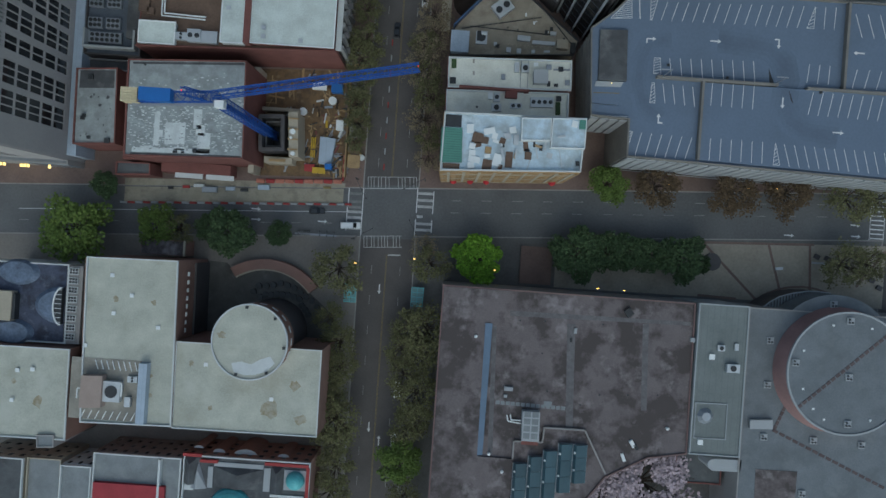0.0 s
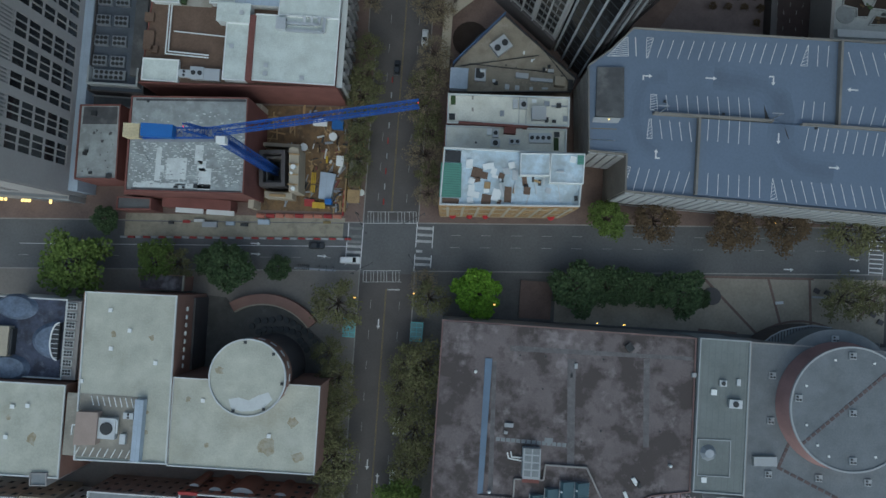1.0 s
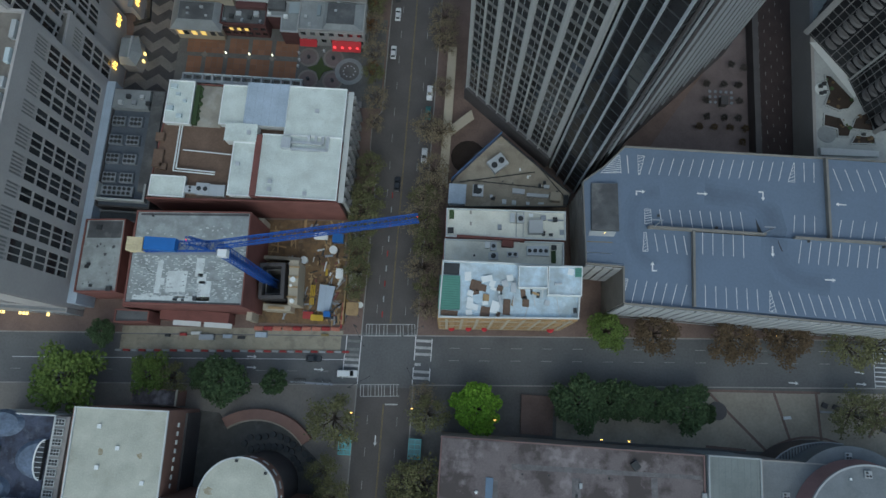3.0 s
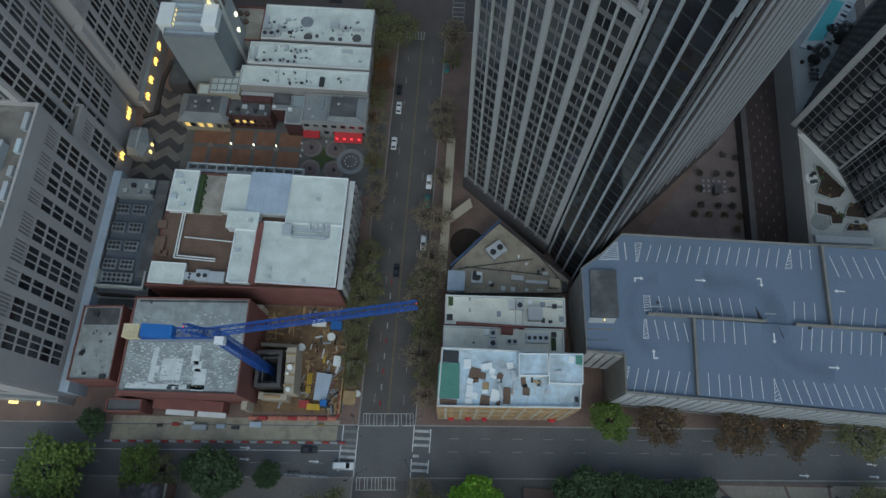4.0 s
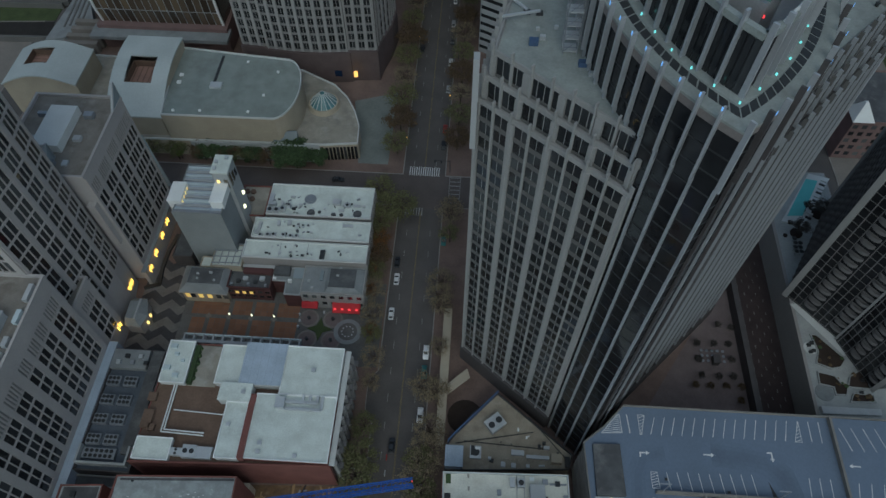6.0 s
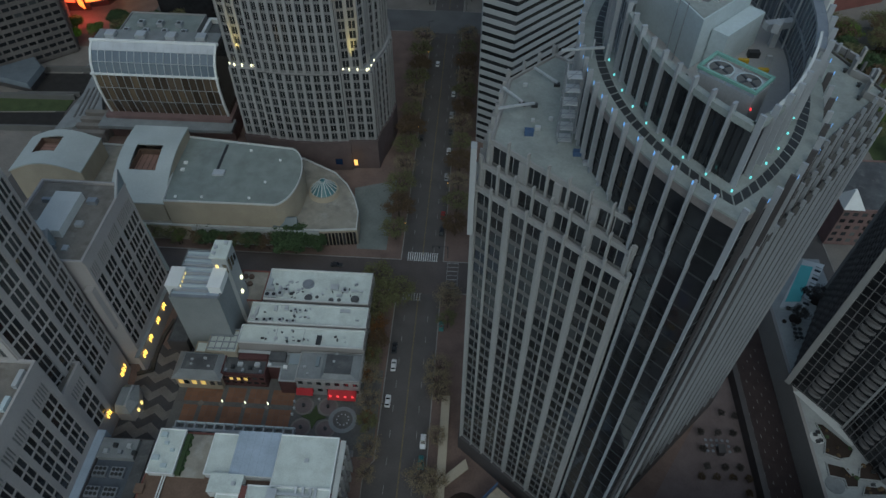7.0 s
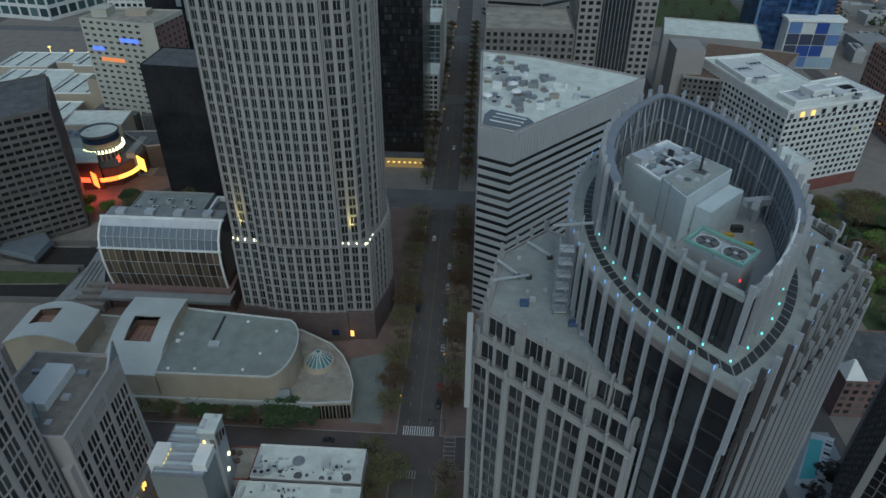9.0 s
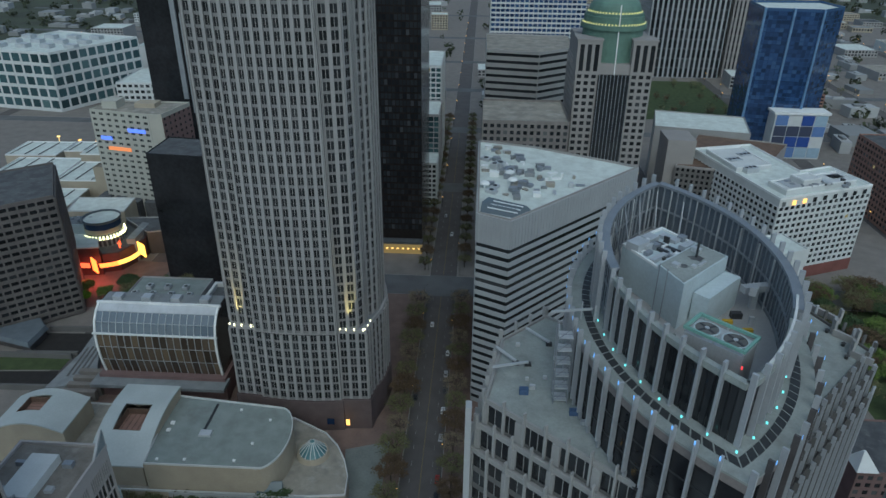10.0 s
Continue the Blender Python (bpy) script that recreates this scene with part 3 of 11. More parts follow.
def arrow(x, y, turn, z=0.03, size=1.0, bent=False):
    m = pose(x, y, z, 0, 0, turn) @ Matrix.Scale(size, 4)
    s = Solid()
    if bent:
        s.box(-1.2, -0.8, -0.9, 0.4, 0, 0.01, m=m).box(-0.8, 0.5, 0.05, 0.4, 0, 0.01, m=m)
    else:
        s.box(-1.5, 0.5, -0.18, 0.18, 0, 0.01, m=m)
    c = 0.22 if bent else 0
    s.add([m @ Vector(p) for p in ((0.5, c - 0.55, 0.01), (1.4, c, 0.01), (0.5, c + 0.55, 0.01))], [(0, 1, 2)])
    return single("arrow_marking", s, PAINT, "white painted direction arrow", "road marking", "painted arrows", "structure")


for x, y, tn in ((-19.6, 4.5, 0), (-39.6, 6.9, 0), (-39.3, 3.8, 0), (118.4, 9.9, 0), (137.7, 14.2, 0), (138.0, 10.9, 0), (-1.5, -14.4, -90), (-1.8, -55.5, -90), (1.4, -59.2, 90)):
    arrow(x, y, tn)

# ---- tower with the lens-shaped crown ----


def lens_tower():
    tip, ax = Vector((52.8, 63.7)), Vector((0.047, 0.9989))
    nx = Vector((ax.y, -ax.x))
    long, wide = 78.0, 19.0

    def place(a, b):
        p = tip + nx * a + ax * b
        return (p.x, p.y)

    def lens(d=0.0, n=26):
        """Two arcs meeting at sharp ends, d metres inside the outer outline."""
        half = long / 2
        r = (half**2 + wide**2) / (2 * wide)
        off, r = r - wide, r - d
        end = math.acos(off / r)
        pts = [(side * (r * math.cos(th) - off), half + side * r * math.sin(th)) for side in (1, -1) for th in [-end + 2 * end * i / n for i in range(n)]]
        return outward([place(a, b) for a, b in pts])

    t = thing("office_tower", "grey stone office tower, dark glass bow, metal fins, oval crown", "skyscraper", (*place(0, 40), 0))
    body = lens()
    part("glass_bow", Solid().prism(body, 0, 134), BLACK_GLASS, t, "black glass curved bow")
    # floors of the bow: dark bands and panes
    bands, bow = Solid(), []
    for i in range(len(body)):
        p, q = body[i], body[(i + 1) % len(body)]
        g = math.hypot(q[0] - p[0], q[1] - p[1])
        turn = math.degrees(math.atan2(q[1] - p[1], q[0] - p[0]))
        for z in range(33):
            bands.slab(p, q, 0.06, z * 4.05 + 0.4, z * 4.05 + 0.75)
    part("floor_band", bands, DARK, t)
    # fins
    for i in range(len(body)):
        p, q = Vector(body[i]), Vector(body[(i + 1) % len(body)])
        d = (q - p).normalized()
        o = Vector((d.y, -d.x))
        s = Solid()
        c = p + o * 0.1
        m = Matrix.Translation((c.x, c.y, 0)) @ Matrix.Rotation(math.atan2(d.y, d.x), 4, "Z")
        s.box(-0.25, 0.25, -0.5, 0, 0, 124, m=m).box(-0.18, 0.18, -0.95, -0.1, 124, 138.2, m=m)
        # every other east fin near-black: shade between fins put into colour
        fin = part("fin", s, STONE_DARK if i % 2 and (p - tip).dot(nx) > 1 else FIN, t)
        if i > 10 or i % 2:
            part("tip_lamp", Solid().box(-0.1, 0.1, -1.1, -1.05, 137.9, 138.6, m=m), LAMP_BLUE, fin)
    # ledge above the bow
    part("ledge", Solid().prism(lens(-0.25), 134.2, 135.6), LEDGE_FACE, t, "pinkish stone ledge")
    part("ledge_top", Solid().prism(lens(-0.3), 135.6, 135.98), LEDGE_ROOF, t)
    outer_, inner_ = lens(1.75, 45), lens(3.15, 45)
    for i in range(90):
        j = (i + 1) % 90
        p, q, a_, b_ = (Vector(w) for w in (outer_[i], outer_[j], inner_[i], inner_[j]))
        part("grating", Solid().prism(outward([tuple(p + (q - p) * .06), tuple(p + (q - p) * .9), tuple(a_ + (b_ - a_) * .9), tuple(a_ + (b_ - a_) * .06)]), 136, 136.05), DARK, t)
    part("terrace", Solid().prism(lens(3.35), 136.0, 136.1), LEDGE_ROOF, t)
    ring = lens(5.0, 22)
    for x, y in lens(3.8, 18):
        part("ledge_lamp", Solid().box(x - .11, x + .11, y - .11, y + .11, 136.1, 136.45), LAMP_CYAN, t)
    # crown: dark glass front with fins, open glass screen behind
    n = len(ring)
    rims, screen, mull, back = [Solid(), Solid()], [], Solid(), Solid()
    for i in range(n):
        p, q = ring[i], ring[(i + 1) % n]
        front = (Vector(p) + Vector(q)) / 2
        b = (front - tip).dot(ax)
        low = b < (34 if (front - tip).dot(nx) < 0 else 22)
        z1 = 146.3 if low else 148.0
        g = math.hypot(q[0] - p[0], q[1] - p[1])
        turn = math.degrees(math.atan2(q[1] - p[1], q[0] - p[0]))
        c = front
        if low:
            for k in range(3):
                f = (k + .5) / 3
                screen.append((p[0] + (q[0] - p[0]) * f, p[1] + (q[1] - p[1]) * f, 136.1, turn, g / 3 - .12, 9.2))
        else:
            for z0, z2 in ((138.0, 142.4), (142.6, 147.5)):
                screen.append((c.x, c.y, z0, turn, g, z2 - z0))
            for f in (0.0, 0.5):
                x, y = p[0] + (q[0] - p[0]) * f, p[1] + (q[1] - p[1]) * f
                mull.box(x - .16, x + .16, y - .16, y + .16, 136.1, 147.6)
            mull.slab(p, q, 0.4, 142.3, 142.7, -0.2)
            mull.slab(p, q, 0.4, 137.4, 138.0, -0.2)
        rims[low].slab(p, q, 1.0 if low else 1.5, z1 - (1.0 if low else 0.5), z1, -0.45)
        if low:
            back.slab(p, q, 0.3, 137.6, z1 - 1.0, -0.5)
        d = (Vector(q) - Vector(p)).normalized()
        o = Vector((d.y, -d.x))
        off = .1 if low else 1.0
        m = Matrix.Translation((p[0] + o.x * off, p[1] + o.y * off, 0)) @ Matrix.Rotation(math.atan2(d.y, d.x), 4, "Z")
        part("crown_fin", Solid().box(-0.2, 0.2, -0.8, 0, 136.1, 148.0 if low else 149.4, m=m), FIN, t)
    low_ring = [p for p in ring if (Vector(p) - tip).dot(ax) < 34]
    panes(t, [w for w in screen if w[2] < 137], GLASS_DARK, 100, "crown_window")
    panes(t, [w for w in screen if w[2] > 137], mat("smoked_screen_glass", (0.1, 0.118, 0.14), 0.2, vary=0.2, grain=(0.6, 5), per=0.2), 200, "crown_pane")
    part("crown_frame", mull, STEEL, t)
    part("crown_rim", rims[0], STEEL, t)
    part("low_crown_rim", rims[1], LEDGE_ROOF, t)
    part("low_crown_wall", back, DARK, t)
    # bent white rail where the tall screen comes down to the low front
    east = sorted((p for p in ring if (Vector(p) - tip).dot(nx) > 0 and 8 < (Vector(p) - tip).dot(ax) < 27), key=lambda p: -p[1])
    for k in range(len(east) - 1):
        h0, h1 = (148.4 - 2.0 * j / (len(east) - 1) for j in (k, k + 1))
        part("screen_rail", Solid().bar((*east[k], h0), (*east[k + 1], h1), .35, .5), WHITE_WALL, t, "pale rail sloping down from the crown screen")
    # bent posts inside the tall screen
    for p in [p for p in ring if (Vector(p) - tip).dot(ax) > 36][::2]:
        e = Vector(p) + (Vector(place(0, 44)) - Vector(p)).normalized() * 0.7
        part("screen_post", Solid().bar((e.x, e.y, 137.6), (e.x, e.y, 147.4), .22), GALV, t)
    part("crown_floor", Solid().prism(lens(5.4), 136.14, 137.6), STONE, t)
    # plant inside the crown
    part("penthouse", Solid().prism(outward([(44.6, 110.8), (53.4, 118.7), (58.8, 110.8), (49.4, 101.4)]), 137.6, 145.0), PLANT_WALL, t, "pale plant penthouse")
    part("penthouse_roof", parapet([(44.6, 110.8), (53.4, 118.7), (58.8, 110.8), (49.4, 101.4)], 144.9, 0.5, 0.4), WHITE, t)
    part("front_penthouse", Solid().prism(outward([(48.8, 101.8), (57.6, 110.4), (61.6, 105.6), (51.4, 95.2)]), 137.6, 146.2), PLANT_WALL, t)
    part("front_penthouse_roof", Solid().prism(inset([(48.8, 101.8), (57.6, 110.4), (61.6, 105.6), (51.4, 95.2)], .3), 146.2, 146.3), LEDGE_ROOF, t)
    part("side_plant", Solid().prism(outward([(61.6, 105.4), (63.6, 103.4), (56, 95.6), (54, 97.6)]), 137.6, 143.4), PLANT_WALL, t)
    m = pose(51.6, 110.6, 145, 0, 0, 42)
    for x, y, sx, sy, sz in ((-4, 2.4, 3.4, 2.6, 1.6), (0.5, 3.0, 2.6, 2.2, 1.0), (3.6, 1.0, 1.6, 3.6, .7), (-4.5, -2.4, 4, 1.0, 0.7), (0.2, -1, 1, 5, 0.5), (2.5, -3, 2, 1.4, 1), (-1.6, -.4, .6, 4, .6), (4.6, -2.8, 1.2, 1.2, .8)):
        part("roof_gear", Solid().box(x - sx / 2, x + sx / 2, y - sy / 2, y + sy / 2, 0.02, sz, m=m), GALV if sx > 1.1 else DARK, t)
    rng = random.Random(14)
    for i in range(22):
        u, v = rng.uniform(-5.4, 5.4), rng.uniform(-4.4, 4.4)
        sx, sy, sz = rng.uniform(.3, 2.2), rng.uniform(.3, 1.4), rng.uniform(.2, 1.3)
        part("roof_gear", Solid().box(u - sx / 2, u + sx / 2, v - sy / 2, v + sy / 2, 0.02, sz, m=m), (GALV, STEEL, WHITE, PLANT_WALL, DARK)[i % 5], t)
    m3 = pose(55.0, 103.2, 146.3, 0, 0, 45)
    for u, v, sx, sy, sz in ((-4, 1, 1.2, 1.2, .6), (3.5, 1.5, .9, 1.6, .8), (0, -1.6, 2.2, .4, .3), (1.6, 0.4, .3, .3, 3.0), (2.1, .6, .25, .25, 2.6), (-2.0, -1.2, .8, .8, .4)):
        part("roof_gear", Solid().box(u - sx / 2, u + sx / 2, v - sy / 2, v + sy / 2, 0, sz, m=m3), GALV if sx > .5 else DARK, t)
    for x, y, r in ((55.8, 104.2, 1.6), (52.8, 101.4, 1.0)):
        part("soot_stain", Solid().prism([(x + r * rng.uniform(.5, 1.2) * math.cos(k * math.tau / 10), y + r * rng.uniform(.4, 1) * math.sin(k * math.tau / 10)) for k in range(10)], 146.3, 146.31), ROOF_DARK, t)
    for x, y, w, h in ((62.6, 99.6, .9, 1.0), (64.6, 108, .7, .8), (61.4, 113.6, 1.2, .7), (57.2, 120, .9, .9), (50.2, 92.6, .5, .7), (47.2, 95.4, .8, .5), (64.4, 97.6, .4, 1.5), (59.6, 93.4, .5, .6)):
        part("floor_gear", Solid().box(x - w, x + w, y - w * .6, y + w * .6, 137.6, 137.6 + h), (STEEL, GALV, DARK)[int(x) % 3], t)
    part("ladder", Solid().bar((48.4, 99.5, 137.6), (48.4, 99.5, 147.6), .15).bar((49.3, 97.8, 137.6), (49.3, 97.8, 147.6), .15), STEEL, t)
    part("davit_arm", Solid().box(-2.6, 2.6, -.7, .7, 0, 1.2, m=pose(66.4, 103, 141, 0, 0, 15)).box(-.5, .5, -.5, .5, -3.4, 0, m=pose(66.4, 103, 141)).box(-3.4, -1.4, -.6, .6, .6, 2.2, m=pose(66.4, 103, 141, 0, 0, 60)), GALV, t)
    for x, y in ((63, 95), (60.5, 97.5), (45.4, 97), (50, 121)):
        part("valve", Solid().box(x - .8, x + .8, y - .3, y + .3, 137.6, 138.4), YELLOW, t)
    for i in range(10):
        f = ring[(22 + i * 2) % len(ring)] if i < 9 else ring[20]
        mid = Vector(place(0, 44))
        e = Vector(f) + (mid - Vector(f)).normalized() * 3.2
        part("raking_strut", Solid().bar((f[0], f[1], 146), (e.x, e.y, 137.6), 0.28), STEEL, t)
    m2 = pose(53.1, 81.6, 137.6, 0, 0, -42)
    cool = part("cooling_tower", Solid().box(-4.3, 4.3, -2.4, 2.4, 0, 7.9, m=m2), GALV, t, "cooling tower with two round fans")
    part("rail", Solid().box(-4.5, 4.5, -2.6, -2.2, 8.5, 8.95, m=m2).box(-4.5, 4.5, 2.2, 2.6, 8.5, 8.95, m=m2).box(-4.5, -4.1, -2.3, 2.3, 8.5, 8.95, m=m2).box(4.1, 4.5, -2.3, 2.3, 8.5, 8.95, m=m2), COPPER, cool)
    for x, y in ((-4.3, -2.4), (4.3, -2.4), (4.3, 2.4), (-4.3, 2.4), (0, -2.4), (0, 2.4)):
        part("rail_post", Solid().box(x - .1, x + .1, y - .1, y + .1, 7.9, 8.5, m=m2), GALV, cool)
    for dx in (-2.1, 2.1):
        w = m2 @ Vector((dx, 0, 7.9))
        part("fan", Solid().cyl(w.x, w.y, w.z + .01, w.z + 0.5, 1.75, 22, 1.9), PLANT_WALL, cool)
        part("fan_mouth", Solid().cyl(w.x, w.y, w.z + .42, w.z + 0.53, 1.65, 22), SPANDREL, cool)
        for k in range(4):
            a = math.tau * k / 4 + .4
            part("fan_blade", Solid().bar((w.x, w.y, w.z + .56), (w.x + 1.5 * math.cos(a), w.y + 1.5 * math.sin(a), w.z + .56), .35, .04), DARK, cool)
        part("fan_hub", Solid().cyl(w.x, w.y, w.z + .53, w.z + .66, .35, 10), GALV, cool)
    w = m2 @ Vector((4.6, -2.7, 6.2))
    part("warning_lamp", Solid().cyl(w.x, w.y, w.z, w.z + .4, 0.13, 8), LAMP_RED, t)
    # shoulders
    front = place(0, 0)
    for side, outer in (("west", [(44.0, 71.7), (18.3, 92.6), (22, 113), (33, 124), (50, 112), (55, 80)]),
                        ("east", [(64.5, 77.5), (98.6, 112.5), (90, 133), (74, 128), (60, 100)])):
        if side == "west":
            outer = outer[::-1]
        outer = outward(outer)
        for k, (z0, z1, d) in enumerate(((0, 112, 0.0), (112, 117.2, 1.1), (117.2, 122.4, 2.2))):
            poly = inset(outer, d)
            # east wall, grid and cap take darker stone; that side's shade is painted
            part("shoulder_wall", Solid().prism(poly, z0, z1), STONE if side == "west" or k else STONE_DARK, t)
            walls, places, bands = Solid(), [], Solid()
            for i in range(len(poly)):
                p, q = poly[i], poly[(i + 1) % len(poly)]
                mid = (Vector(p) + Vector(q)) / 2
                rel = mid - tip
                a, b = rel.dot(nx), rel.dot(ax)
                if abs(a) < 12 and b > 20:
                    continue
                grid_face(walls, places, p, q, z0 + (9 if k == 0 else 0.2), z1 - 0.6, 8.2, 4.02 if k == 0 else 4.4,
                          1.45 if side == "west" else 0.5, 0.7 if k else 1.25, 0.12, 4, pier_deep=0.45 if side == "west" else 0.14, bands=bands)
                # slim fins in each bay and tall fin heads
                g = math.hypot(q[0] - p[0], q[1] - p[1])
                cnt = max(1, round(g / (4.1 if side == "west" else 2.3)))
                for j in range(cnt + 1):
                    f = j / cnt
                    x, y = p[0] + (q[0] - p[0]) * f, p[1] + (q[1] - p[1]) * f
                    mm = Matrix.Translation((x, y, 0)) @ Matrix.Rotation(math.atan2(q[1] - p[1], q[0] - p[0]), 4, "Z")
                    if j < cnt or k:
                        # east fins alternate pale and dark, painting the shaded gaps between them
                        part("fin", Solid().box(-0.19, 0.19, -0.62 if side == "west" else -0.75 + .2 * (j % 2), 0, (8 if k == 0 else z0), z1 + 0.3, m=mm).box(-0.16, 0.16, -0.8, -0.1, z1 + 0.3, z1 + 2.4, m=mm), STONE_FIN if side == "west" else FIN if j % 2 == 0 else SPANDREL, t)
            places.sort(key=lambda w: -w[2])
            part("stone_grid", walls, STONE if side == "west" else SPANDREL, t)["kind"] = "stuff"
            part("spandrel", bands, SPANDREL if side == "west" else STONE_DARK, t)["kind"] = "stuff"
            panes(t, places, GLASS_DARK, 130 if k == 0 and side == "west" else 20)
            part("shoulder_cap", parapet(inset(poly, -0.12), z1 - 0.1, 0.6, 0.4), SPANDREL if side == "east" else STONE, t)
        part("shoulder_roof", Solid().prism(inset(outer, 2.8), 122.4, 122.6), LEDGE_ROOF, t)
        base = inset(outer, -0.8)
        part("base_wall", Solid().prism(base, 0, 8), STONE_DARK, t)
    # window-cleaning gear on the west roof
    for p, q in (((28.7, 114.1, 124.2), (33.1, 110.6, 123.4)), ((22.6, 107.2, 124.2), (26.3, 104.0, 123.4)), ((21.8, 100.7, 124.2), (28.6, 103.8, 123.4))):
        dv = part("davit", Solid().bar(p, q, 0.45, 0.35), GALV, t, "pale davit beam")
        part("davit_foot", Solid().box(q[0] - .6, q[0] + .6, q[1] - .4, q[1] + .4, 122.6, 123.2), DARK, dv)
    # hanging work platforms on a light frame against the bow
    sx0, sx1, sy0, sy1 = 32.3, 34.7, 93.2, 95.6
    frame_ = part("scaffold_frame", Solid().bar((sx0, sy0, 122.6), (sx0 - .3, sy0 + .6, 138.6), .14).bar((sx1, sy0, 122.6), (sx1, sy0 + .6, 138.6), .14).bar((sx0, sy1, 122.6), (sx0 - .3, sy1, 138.6), .14).bar((sx1, sy1, 122.6), (sx1, sy1, 138.6), .14), STEEL, t, "pale tubular scaffold frame")
    for z in (123.0, 125.6, 128.2, 130.8, 133.4, 136.0):
        part("platform", Solid().box(sx0, sx1, sy0 + .2, sy1, z, z + 0.18), GALV, frame_)
        part("guard_rail", Solid().bar((sx0, sy0 + .2, z + 1), (sx1, sy0 + .2, z + 1), .09).bar((sx0, sy0 + .2, z + .1), (sx1, sy0 + .2, z + 2.5), .08).bar((sx0, sy0 + .2, z + .2), (sx0, sy1, z + 2.5), .08), STEEL, frame_)
    part("top_beam", Solid().bar((31.2, 97.6, 138.6), (38.2, 99.0, 138.6), .35, .35).bar((38.8, 99.0, 136.1), (38.8, 99.0, 139.2), .3).bar((36.6, 99.6, 136.1), (36.6, 99.6, 139.6), .2), GALV, t, "pale lifting beam over the ledge")
    for x, y, w in ((29, 97, .5), (27.4, 95.6, .8), (31.5, 100, .35), (34, 106, .4), (27, 110, .4), (35.6, 90.6, .7), (37.0, 88.2, .5), (28.2, 99.4, .3)):
        part("roof_gear", Solid().box(x - w, x + w, y - w * .7, y + w * .7, 122.6, 122.9 + w), GALV if w < .6 else HOARDING_BLUE, t)
    # east roof: upstands and small fittings
    for x, y in ((90.3, 119.2), (91.4, 114.5), (90.0, 110.2), (85.8, 101.9), (84, 116), (79, 109), (76, 117)):
        part("roof_fitting", Solid().cyl(x, y, 122.6, 123.3, .35, 8).cyl(x, y, 123.3, 123.5, .5, 8, .2), DARK, t)
    for p, q in (((94.3, 122.9), (91.2, 118.6)), ((91.2, 118.6), (94.2, 115.4)), ((94.2, 115.4), (91.4, 111.4)), ((91.4, 111.4), (94.1, 108.3)), ((89.7, 129.8), (94.3, 122.9))):
        part("roof_upstand", Solid().slab(p, q, 0.6, 122.6, 124.0), STONE, t)
        part("fin_head", Solid().box(p[0] - .25, p[0] + .25, p[1] - .5, p[1] + .5, 122.6, 126.0), STONE_FIN, t)
    part("shaft", Solid().box(17.2, 18.3, 91.2, 93.2, 100, 122.4), BAND_WHITE, t, "pale metal shaft panel")
    return t


lens_tower()

# ---- parking deck ----


